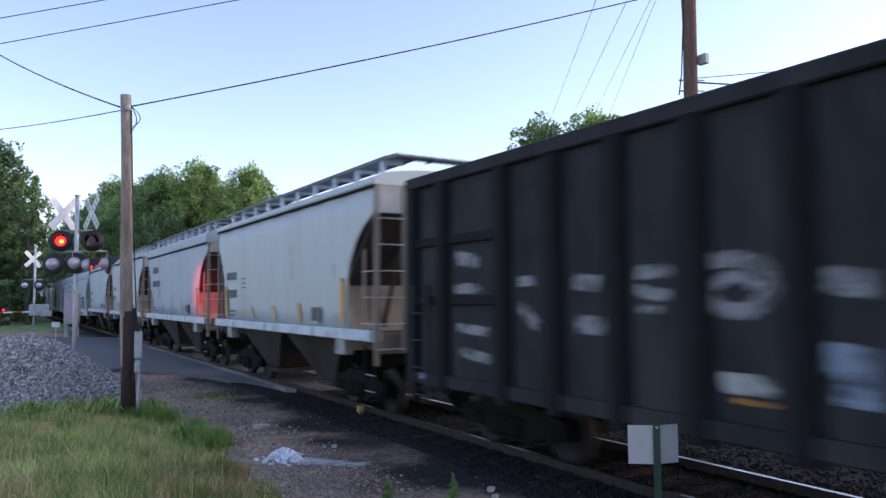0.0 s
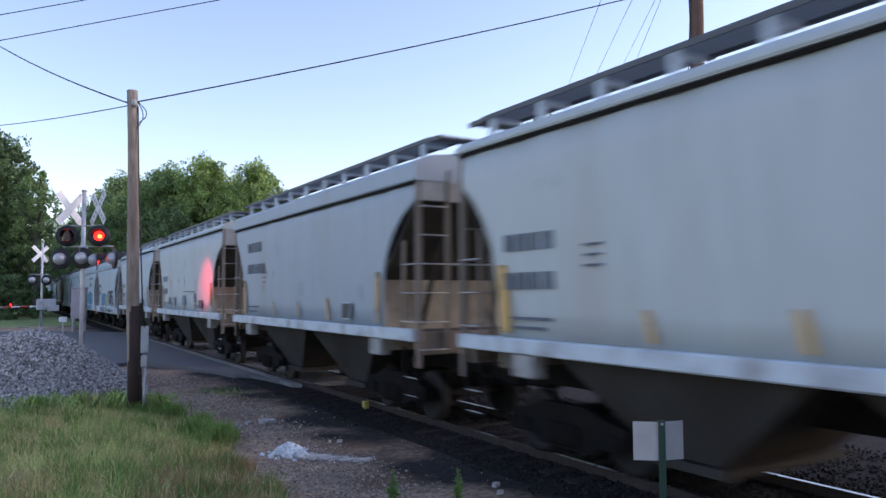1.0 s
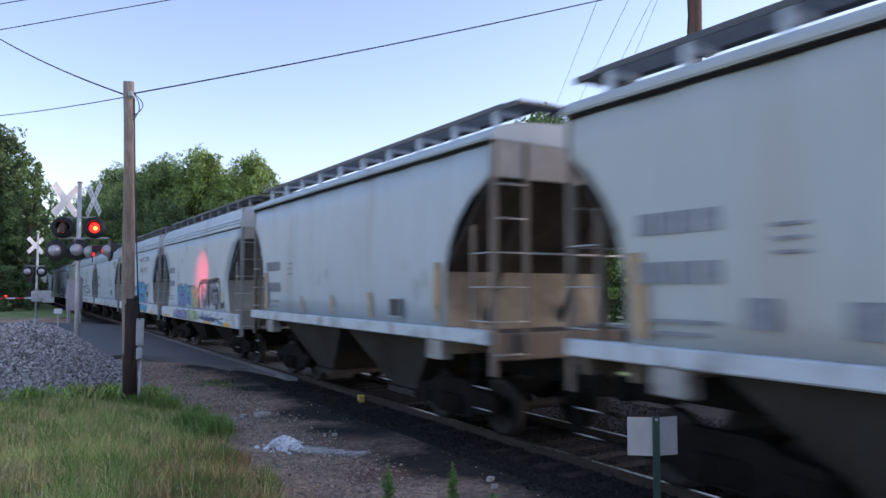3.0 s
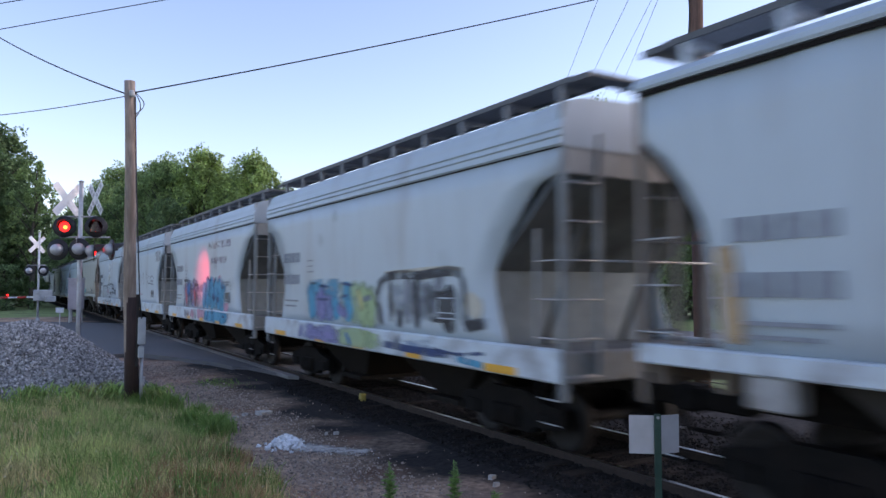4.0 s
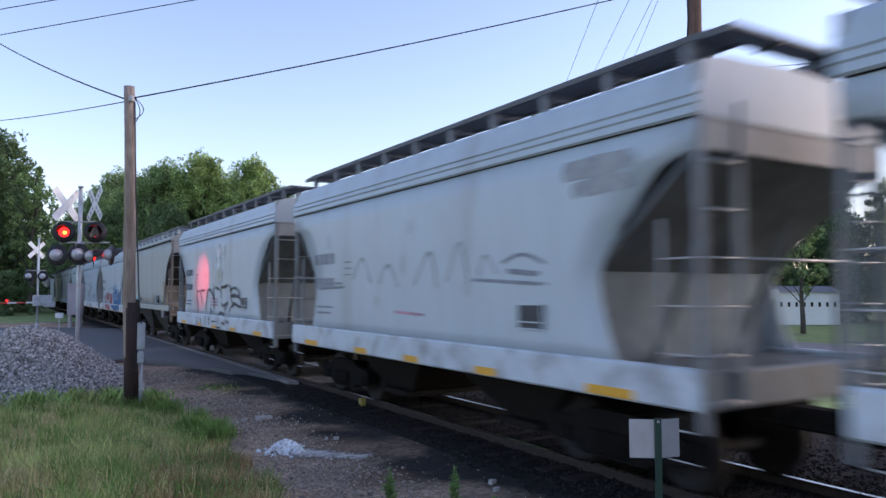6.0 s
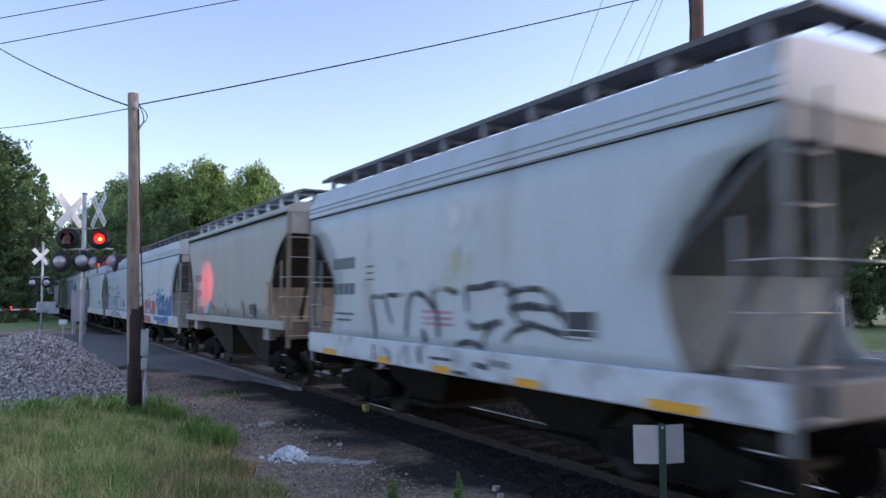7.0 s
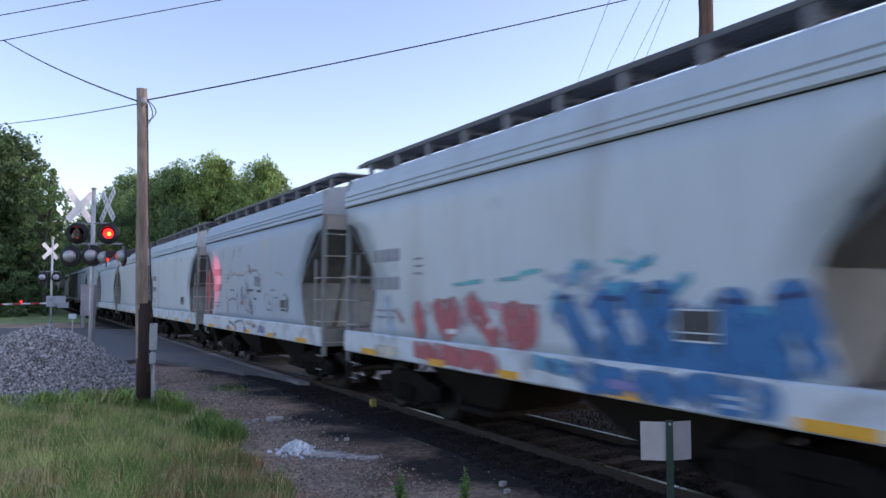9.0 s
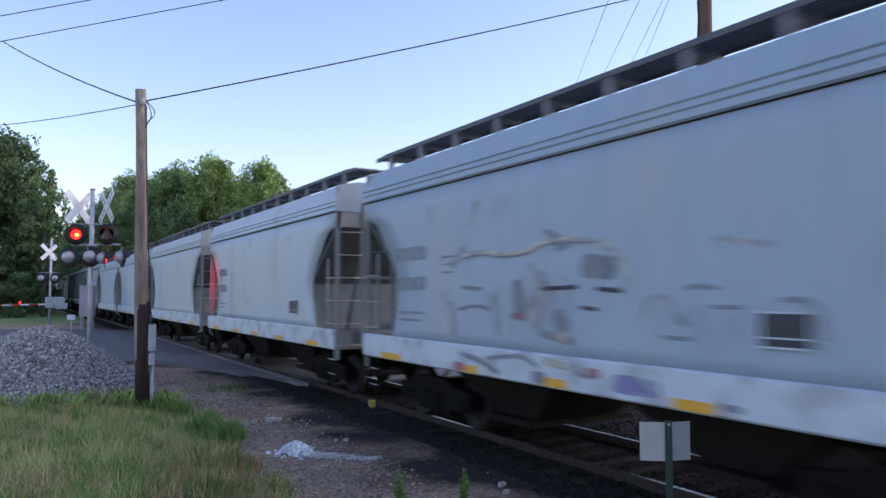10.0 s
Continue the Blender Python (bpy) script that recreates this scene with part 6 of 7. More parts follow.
def build_trackside():
    # bent plate on a green channel post, close to the track
    s = thing("marker_sign", "bent blank grey plate on a dark green steel post", "sign", pose(4.36, 3.98, 0, 0, 0, -28))
    bm = bmesh.new()
    prism(bm, [(-0.026, -0.014), (-0.022, 0.012), (-0.008, 0.012), (-0.008, -0.004), (0.008, -0.004), (0.008, 0.012), (0.022, 0.012), (0.026, -0.014)], "z", -0.4, 1.215)
    part("post", bm, post_green, s)
    bm = bmesh.new()
    prism(bm, [(-0.205, 0.055), (-0.02, 0.02), (0.02, 0.02), (0.195, 0.065), (0.195, 0.069), (0.02, 0.024), (-0.02, 0.024), (-0.205, 0.059)], "z", 0.905, 1.20)
    p = part("plate", bm, sign_back, s, "bent blank aluminium plate")
    part("bolt", lathe(bmesh.new(), [(0.012, -0.022), (0.012, -0.014)], "y", 8, (0, 0, 1.19)), galvanised, s)
    # yellow block by the rail
    tagged(part("rail_marker", boxes((6.28, 6.40, 13.55, 13.67, -0.16, 0.02), bevel=0.015), material("faded_yellow_plastic", (0.42, 0.33, 0.08), 0.6, vary=0.2, scale=14, bump=0.05)), "small faded yellow marker block beside the rail", "marker")
    # pale dust smeared beside the spill
    dust = overspray("pale_dust", (0.56, 0.51, 0.46), 0.9, 4.0, (1, 1, 1), 0.3, 0.2, flat=True, start=0.26)
    for k, (x, y, w, d, a) in enumerate(((4.10, 9.86, 1.25, 0.5, -44), (3.9, 10.05, 0.8, 0.6, -45))):
        c, sn = math.cos(radians(a)), math.sin(radians(a))
        bm = bmesh.new()
        grid = [[bm.verts.new((u, v, ground_z(x + u * c - v * sn, y + u * sn + v * c) + 0.010 + 0.004 * k)) for u in (-w / 2 + w * i / 8 for i in range(9))] for v in (-d / 2 + d * j / 4 for j in range(5))]
        for r0, r1 in zip(grid, grid[1:]):
            for i in range(8):
                bm.faces.new((r0[i], r0[i + 1], r1[i + 1], r1[i]))
        ob = tagged(part("dust_patch", bm, dust), "pale dusty smear on the dirt", "dust", group="dust by the spill")
        ob.matrix_basis = pose(x, y, 0, 0, 0, a)
    # flat pale stones
    rng = random.Random(3)
    stone_mat = material("pale_limestone", (0.46, 0.43, 0.39), 0.9, vary=0.25, scale=16, bump=0.4)
    for x, y, a, l in ((4.21, 13.35, 20, 0.34), (3.87, 13.40, 60, 0.16), (4.6, 10.85, 0, 0.09), (4.45, 10.9, 40, 0.07), (5.2, 7.4, 30, 0.12), (5.05, 7.1, 10, 0.08), (3.65, 13.2, 10, 0.1)):
        bm = bmesh.new()
        o = bulge(0, 0, l, l * 0.6, rng, 9)
        prism(bm, o, "z", -0.02, 0.05 if l > 0.2 else 0.035)
        st = part("flat_stone", bm, stone_mat)
        st.matrix_basis = pose(x, y, ground_z(x, y) + 0.01, 3, 4, a)
        tagged(st, "flat pale stone lying on the dirt", "stone", group="loose stones")


# ---- loose matter: stones, grass, weeds ----
heap_stone = material("blue_grey_crushed_stone", (0.335, 0.32, 0.305), 0.9, vary=0.25, scale=20, bump=0.3, random_tint=0.65, island=True)
pebble_mat = material("dirt_gravel", (0.36, 0.285, 0.235), 0.9, vary=0.3, scale=20, bump=0.3, random_tint=0.5, island=True, specular=0.1)
# near-black stones: the train's shade is put into their colour
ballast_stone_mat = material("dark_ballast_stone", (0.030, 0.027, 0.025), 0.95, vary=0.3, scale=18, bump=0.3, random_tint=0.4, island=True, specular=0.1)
white_lump = material("white_chalky_lumps", (0.80, 0.81, 0.81), 0.85, vary=0.15, scale=20, bump=0.3, random_tint=0.25, island=True)
CUBE = np.array([(-1, -1, -1), (1, -1, -1), (1, 1, -1), (-1, 1, -1), (-1, -1, 1), (1, -1, 1), (1, 1, 1), (-1, 1, 1)], float)
QUADS = np.array([(3, 2, 1, 0), (4, 5, 6, 7), (0, 1, 5, 4), (1, 2, 6, 5), (2, 3, 7, 6), (3, 0, 4, 7)])


def turns(rng, n):
    """n random rotation matrices."""
    q = rng.normal(size=(n, 4))
    q /= np.linalg.norm(q, axis=1)[:, None]
    w, x, y, z = q.T
    return np.stack([np.stack([1 - 2 * (y * y + z * z), 2 * (x * y - z * w), 2 * (x * z + y * w)], 1), np.stack([2 * (x * y + z * w), 1 - 2 * (x * x + z * z), 2 * (y * z - x * w)], 1), np.stack([2 * (x * z - y * w), 2 * (y * z + x * w), 1 - 2 * (x * x + y * y)], 1)], 1)


def stones(name, places, sizes, mat, label, seed, category="gravel"):
    """Broken stones, one joined mesh."""
    rng = np.random.default_rng(seed)
    n = len(places)
    shape = CUBE[None] * rng.uniform(0.55, 1.0, (n, 8, 3)) * rng.uniform(0.6, 1.15, (n, 1, 3)) * np.asarray(sizes)[:, None, None] * 0.5
    v = np.einsum("nij,nkj->nki", turns(rng, n), shape) + np.asarray(places)[:, None, :]
    f = (QUADS[None] + 8 * np.arange(n)[:, None, None]).reshape(-1, 4)
    me = from_arrays(name, v.reshape(-1, 3).tolist(), f.tolist(), mat)
    return tagged(new(name, me), label, category, kind="stuff")


def heap_z(x, y):
    r = math.hypot((x - 0.5) / 2.6, (y - 19.6) / 3.4)
    r *= 1 + 0.10 * noise.noise((x * 0.8, y * 0.8, 4.0))
    z = 1.85 * (max(0.0, 1 - r) ** 0.9)
    return (z if z < 1.2 else 1.2 + 0.42 * (1 - math.exp(-(z - 1.2) / 0.42))) - 0.16


def build_loose():
    rng = np.random.default_rng(5)
    # core of the heap, then its stones
    xs, ys = np.arange(-4.2, 3.2, 0.15), np.arange(16.1, 23.4, 0.15)
    verts = [(x, y, heap_z(x, y) - 0.05) for y in ys for x in xs]
    w = len(xs)
    faces = [(j * w + i, j * w + i + 1, (j + 1) * w + i + 1, (j + 1) * w + i) for j in range(len(ys) - 1) for i in range(w - 1)]
    heap = tagged(new("gravel_heap", from_arrays("gravel_heap", verts, faces, heap_stone, True)), "heap of blue-grey crushed stone beside the road", "gravel heap", kind="stuff")
    pts = []
    while len(pts) < 30000:
        x, y = rng.uniform(-1.6, 3.0), rng.uniform(16.2, 21.6)
        z = heap_z(x, y)
        if z > -0.15 or rng.random() < 0.05:
            pts.append((x, y, max(z, -0.15) + rng.uniform(-0.02, 0.03)))
    stones("crushed_stone", pts, rng.uniform(0.025, 0.07, len(pts)), heap_stone, "loose crushed stones covering the heap", 6)
    # gravel over the dirt and the ballast
    pts, size = [], []
    while len(pts) < 24000:
        x, y = rng.uniform(2.0, 5.6), rng.uniform(5.5, 24.0)
        if noise.noise((x * 0.7, y * 0.7, 1.7)) + rng.uniform(-0.5, 0.5) > -0.1 and rng.random() > smooth(3.9, 4.9, x) * 0.985:
            pts.append((x, y, ground_z(x, y) + 0.004))
            size.append(rng.choice((0.012, 0.019, 0.03, 0.05), p=(0.5, 0.32, 0.15, 0.03)))
    stones("loose_gravel", pts, size, pebble_mat, "scattered fine gravel on the dirt", 7)
    pts = []
    while len(pts) < 18000:
        x, y = TRACK_X + rng.normal(0, 1.25), rng.uniform(3.0, 17.2)
        if 5.45 + 0.5 * noise.noise((x * 0.8, y * 0.8, 33.0)) < x < 11:
            pts.append((x, y, max(ground_z(x, y), -0.135 - max(0, abs(x - TRACK_X) - 1.6) * 0.3) + rng.uniform(-0.005, 0.012)))
    while len(pts) < 25000:
        x, y = rng.uniform(8.2, 11.2), rng.uniform(3.0, 17.0)
        pts.append((x, y, (-0.12 if x < 10.6 else -0.16) + rng.uniform(-0.01, 0.012)))
    stones("ballast_stone", pts, rng.uniform(0.022, 0.052, len(pts)), ballast_stone_mat, "dark ballast stones between the ties, train's shade in their colour", 8)
    # white lumpy spill on the dirt
    n = 420
    a, r = rng.uniform(0, math.tau, n), np.abs(rng.normal(0, 1, n))
    px, py = 3.62 + 0.13 * r * np.cos(a), 10.42 + 0.15 * r * np.sin(a)
    pts = [(x, y, ground_z(x, y) + max(0, 0.16 - 0.45 * math.hypot(x - 3.62, y - 10.42)) * rng.uniform(0.3, 1)) for x, y in zip(px, py)]
    n2 = 260
    u = rng.beta(1.0, 1.8, n2)
    for q in u:
        x, y = 3.75 + 0.80 * q + rng.normal(0, 0.06), 10.2 - 0.85 * q + rng.normal(0, 0.10)
        pts.append((x, y, ground_z(x, y) + 0.004))
    stones("white_spill", pts, np.concatenate([rng.uniform(0.03, 0.085, n), rng.uniform(0.006, 0.018, n2)]), white_lump, "small pile of white chalky lumps spilled on dirt", 9, "rubble")


def blades(name, roots, heights, widths, lean, mat, label, seed, category="grass"):
    """Bent tapering blades, one joined mesh."""
    rng = np.random.default_rng(seed)
    n = len(roots)
    roots, h, w = np.asarray(roots), np.asarray(heights)[:, None], np.asarray(widths)[:, None]
    a, b = rng.uniform(0, math.tau, n), rng.uniform(0, math.tau, n)
    side = np.stack([np.cos(a), np.sin(a), np.zeros(n)], 1)
    fall = np.stack([np.cos(b), np.sin(b), np.zeros(n)], 1) * lean * rng.uniform(0.1, 1.0, n)[:, None] * h
    up = np.array([0, 0, 1.0])
    mid = roots + up * h * 0.55 + fall * 0.35
    tip = roots + up * h * rng.uniform(0.85, 1.0, (n, 1)) + fall
    v = np.stack([roots - side * w / 2, roots + side * w / 2, mid + side * w * 0.4, mid - side * w * 0.4, tip], 1)
    base = 5 * np.arange(n)
    f = [q for k in base.tolist() for q in ((k, k + 1, k + 2, k + 3), (k + 3, k + 2, k + 4))]
    me = from_arrays(name, v.reshape(-1, 3).tolist(), f, mat)
    return tagged(new(name, me), label, category, kind="stuff")


def build_grass():
    green = material("meadow_grass", (0.52, 0.57, 0.205), 0.7, vary=0.25, scale=2.5, bump=0, dirt=(0.62, 0.51, 0.27), dirt_amount=0.5, dirt_scale=1.4, random_tint=0.5, through_light=0.4, island=True, specular=0.2)
    dark = material("coarse_weed_grass", (0.21, 0.33, 0.09), 0.7, vary=0.25, scale=2.5, bump=0, random_tint=0.4, through_light=0.4, island=True, specular=0.2)
    dry = material("dry_grass", (0.68, 0.54, 0.27), 0.8, vary=0.25, scale=3, bump=0, random_tint=0.4, through_light=0.4, island=True, specular=0.2)
    leafy = material("broad_weed_leaf", (0.30, 0.42, 0.13), 0.65, vary=0.25, scale=2.5, bump=0, dirt=(0.42, 0.34, 0.16), dirt_amount=0.35, dirt_scale=1.8, random_tint=0.5, through_light=0.4, island=True, specular=0.2)
    rng = np.random.default_rng(12)

    def sow(count, keep, x0=-1.2, y0=5.0, y1=18.3):
        out = []
        while len(out) < count:
            x, y = rng.uniform(x0, 3.3), rng.uniform(y0, y1)
            e = grass_edge(y) + 0.35 * noise.noise((x * 1.5, y * 1.5, 9.0))
            if x < e and keep(x, y, e):
                out.append((x, y, ground_z(x, y) - 0.01))
        return out
    def patch(x, y, f, k):
        return noise.noise((x * f, y * f, k))
    pts = sow(46000, lambda x, y, e: rng.random() < 0.25 + 0.75 * smooth(-0.35, 0.35, patch(x, y, 1.6, 2.0)) and rng.random() < smooth(0.0, 0.7, e - x) + 0.2 and not (x > e - 1.1 * smooth(11.0, 7.5, y) and rng.random() < 0.85) and not (patch(x, y, 1.5, 7.0) > 0.12 and rng.random() < 0.55))
    hh = [rng.uniform(0.05, 0.22) * (0.7 + 0.9 * smooth(-0.3, 0.5, patch(x, y, 0.9, 5.0))) for x, y, z in pts]
    blades("grass", pts, hh, rng.uniform(0.005, 0.012, len(pts)), 0.95, green, "rough green meadow grass on the bank", 1)
    pts = sow(15000, lambda x, y, e: patch(x, y, 1.5, 7.0) > 0.0)
    blades("dry_grass", pts, rng.uniform(0.08, 0.30, len(pts)), rng.uniform(0.003, 0.007, len(pts)), 1.1, dry, "dry straw-coloured stalks among the grass", 2)
    pts = sow(9000, lambda x, y, e: y < 11.0 and x > e - 1.3 * smooth(11.5, 7.5, y) - 0.35 and patch(x, y, 1.7, 21.0) > -0.2)
    blades("reddish_grass", pts, rng.uniform(0.06, 0.22, len(pts)), rng.uniform(0.004, 0.008, len(pts)), 0.7, material("reddish_seed_grass", (0.42, 0.23, 0.12), 0.8, vary=0.25, scale=3, bump=0, random_tint=0.4, through_light=0.4, island=True), "reddish brown grass along the bank's edge", 3)
    pts = sow(1100, lambda x, y, e: y > 5.5)
    blades("seed_stalk", pts, rng.uniform(0.22, 0.46, len(pts)), rng.uniform(0.004, 0.008, len(pts)), 0.45, dry, "tall pale seed stalks standing above the grass", 5)
    pts = sow(11000, lambda x, y, e: patch(x, y, 2.3, 15.0) > 0.16)
    blades("grass_clump", pts, rng.uniform(0.12, 0.34, len(pts)), rng.uniform(0.007, 0.015, len(pts)), 0.8, dark, "darker green clumps in the grass", 6)
    pts = sow(7000, lambda x, y, e: patch(x, y, 1.9, 51.0) > 0.02)
    blades("broad_leaf", pts, rng.uniform(0.05, 0.16, len(pts)), rng.uniform(0.018, 0.04, len(pts)), 1.5, leafy, "broad weed leaves low in the grass", 52)
    pts = []
    for cx, cy, r, k in ((1.2, 15.2, 0.5, 420), (0.5, 15.6, 0.5, 420), (-0.4, 15.8, 0.6, 420), (1.8, 15.0, 0.35, 460), (2.55, 14.9, 0.4, 420)):
        a, q = rng.uniform(0, math.tau, k), np.abs(rng.normal(0, 0.5, k)) * r
        pts += [(cx + q[i] * math.cos(a[i]), cy + q[i] * math.sin(a[i]), ground_z(cx, cy) + rng.uniform(0.0, 0.30)) for i in range(k)]
    blades("leafy_weeds", pts, rng.uniform(0.08, 0.22, len(pts)), rng.uniform(0.025, 0.05, len(pts)), 1.3, leafy, "leafy green weeds along the foot of the heap", 53, "weeds")
    # small pale flower heads on thin stalks
    pts = [(x, y, z + rng.uniform(0.18, 0.36)) for x, y, z in sow(150, lambda x, y, e: y > 6.0 and patch(x, y, 0.8, 40.0) > -0.05)]
    stones("flower_head", pts, rng.uniform(0.008, 0.017, len(pts)), material("pale_flower_head", (0.66, 0.62, 0.42), 0.8, vary=0.15, scale=20, bump=0), "tiny pale flower heads in the grass", 44, "flowers")
    # coarse tufts round the pole and at the edge of the dirt
    pts = []
    for cx, cy, r, k in ((2.2, 14.6, 0.35, 900), (2.7, 14.4, 0.35, 700), (1.7, 15.1, 0.3, 500), (2.95, 11.9, 0.35, 1100), (2.65, 12.3, 0.3, 600), (0.9, 16.6, 0.35, 500), (0.2, 17.2, 0.3, 500), (3.05, 13.4, 0.2, 300), (2.75, 11.3, 0.3, 500)):
        a, q = rng.uniform(0, math.tau, k), np.abs(rng.normal(0, 0.5, k)) * r
        pts += [(cx + q[i] * math.cos(a[i]), cy + q[i] * math.sin(a[i]), ground_z(cx, cy) - 0.02) for i in range(k)]
    blades("weed_tuft", pts, rng.uniform(0.15, 0.42, len(pts)), rng.uniform(0.008, 0.018, len(pts)), 0.7, dark, "dark green coarse weeds round the pole", 4, "weeds")
    pts = [(x, y, ground_z(x, y) - 0.01) for x, y in zip(rng.normal(4.5, 0.3, 420), rng.normal(18.0, 0.5, 420))]
    blades("low_weeds", pts, rng.uniform(0.03, 0.09, len(pts)), rng.uniform(0.008, 0.016, len(pts)), 1.2, dark, "sparse low weeds in the dirt by the road", 14, "weeds")
    # two upright leafy weeds in the gravel
    leaf = material("young_weed_leaf", (0.20, 0.34, 0.10), 0.6, vary=0.2, scale=6, bump=0, random_tint=0.3, through_light=0.4, island=True)
    for x, y, h in ((3.56, 6.95, 0.50), (4.12, 6.55, 0.50), (4.6, 6.5, 0.14)):
        wthing = thing("weed", "upright leafy green weed growing in the gravel", "plant", pose(x, y, ground_z(x, y)), group="weeds in the gravel")
        part("stem", tube(bmesh.new(), [(0, 0, -0.02), (0.01, 0.01, h * 0.5), (0.0, 0.02, h)], 0.007, 5, 0.003), leaf, wthing)
        bm = bmesh.new()
        r2 = random.Random(int(x * 100))
        n = int(260 * h)
        for k in range(n):
            f = 0.08 + 0.92 * k / n
            a, l = k * 2.4 + r2.uniform(-0.4, 0.4), (0.065 * math.sin(math.pi * min(1.0, f + 0.12)) + 0.03) * r2.uniform(0.6, 1.3)
            c, sn, z, droop = math.cos(a), math.sin(a), f * h, r2.uniform(0.1, 0.7)
            q = [(0, 0, z), (c * l * 0.5 - sn * l * 0.22, sn * l * 0.5 + c * l * 0.22, z + l * 0.3), (c * l, sn * l, z + l * droop), (c * l * 0.5 + sn * l * 0.22, sn * l * 0.5 - c * l * 0.22, z + l * 0.3)]
            bm.faces.new([bm.verts.new(p) for p in q])
        part("foliage", bm, leaf, wthing)


# ---- trees ----
bark = material("grey_brown_bark", (0.09, 0.075, 0.06), 0.95, vary=0.3, scale=7, bump=0.6, stretch=(2, 2, 0.4))
leaf_mid = material("summer_foliage", (0.22, 0.32, 0.125), 0.65, vary=0.3, scale=0.7, bump=0, random_tint=0.45, through_light=0.4, island=True, specular=0.3)
# paler leaves: the light that these crowns catch is put into the colour
leaf_light = material("sunny_foliage", (0.33, 0.44, 0.15), 0.65, vary=0.3, scale=0.7, bump=0, random_tint=0.45, through_light=0.4, island=True, specular=0.3)
leaf_dark = material("dark_foliage", (0.15, 0.235, 0.105), 0.65, vary=0.3, scale=0.7, bump=0, random_tint=0.45, through_light=0.4, island=True, specular=0.3)


def make_tree(height, spread, low, leaf_mat, clumps, per, leaf_size, seed, label):
    """Tapered trunk, forking limbs, crown of leaves gathered in clumps."""
    rng = np.random.default_rng(seed)
    t = thing("tree", label, "tree", group="trees along the railway")
    bm = bmesh.new()
    top = height * 0.86
    trunk = [(0.25 * math.sin(k * 1.3 + seed) * k / 8, 0.25 * math.cos(k * 1.7 + seed) * k / 8, -0.3 + (top + 0.3) * k / 8) for k in range(9)]
    tube(bm, trunk, height * 0.018 + 0.05, 8, 0.04)
    part("trunk", bm, bark, t)
    centres, bm = [], bmesh.new()
    for k in range(clumps):
        f = (k + 0.5) / clumps
        z = low + (height - low) * f ** 0.9
        rad = spread * math.sqrt(max(0.05, 1 - ((z - low) / (height - low) * 1.55 - 0.55) ** 2)) * rng.uniform(0.25, 1.18)
        a = k * 2.399 + rng.uniform(-0.4, 0.4)
        c = np.array([rad * math.cos(a), rad * math.sin(a), z + rng.uniform(-0.9, 0.9)])
        centres.append(c)
        if k % 3 == 0:
            z0 = max(low * 0.6, c[2] - rad * 0.8 - 0.5)
            tube(bm, [(0, 0, min(z0, top)), (c[0] * 0.5, c[1] * 0.5, (z0 + c[2]) / 2 + 0.2), tuple(c)], 0.02 + height * 0.004, 5, 0.02)
    part("branchwork", bm, bark, t)
    n = clumps * per
    cc = np.repeat(np.array(centres), per, axis=0)
    size = np.repeat(rng.uniform(0.4, 1.4, clumps), per) * spread * 0.2
    d = rng.normal(size=(n, 3))
    d /= np.linalg.norm(d, axis=1)[:, None]
    p = cc + d * (size * rng.uniform(0.2, 1.0, n) ** 0.5)[:, None] * np.repeat(rng.uniform(0.5, 1.35, (clumps, 3)), per, axis=0)
    m = turns(rng, n)
    l = rng.uniform(0.6, 1.3, n)[:, None] * leaf_size
    ax, bx = m[:, :, 0] * l, m[:, :, 1] * l * 0.55
    v = np.stack([p - ax * 0.5, p + bx * 0.5, p + ax * 0.5, p - bx * 0.5], 1)
    f = np.arange(4 * n).reshape(-1, 4)
    crown = new("crown", from_arrays("crown", v.reshape(-1, 3).tolist(), f.tolist(), leaf_mat))
    crown.parent = t
    return t


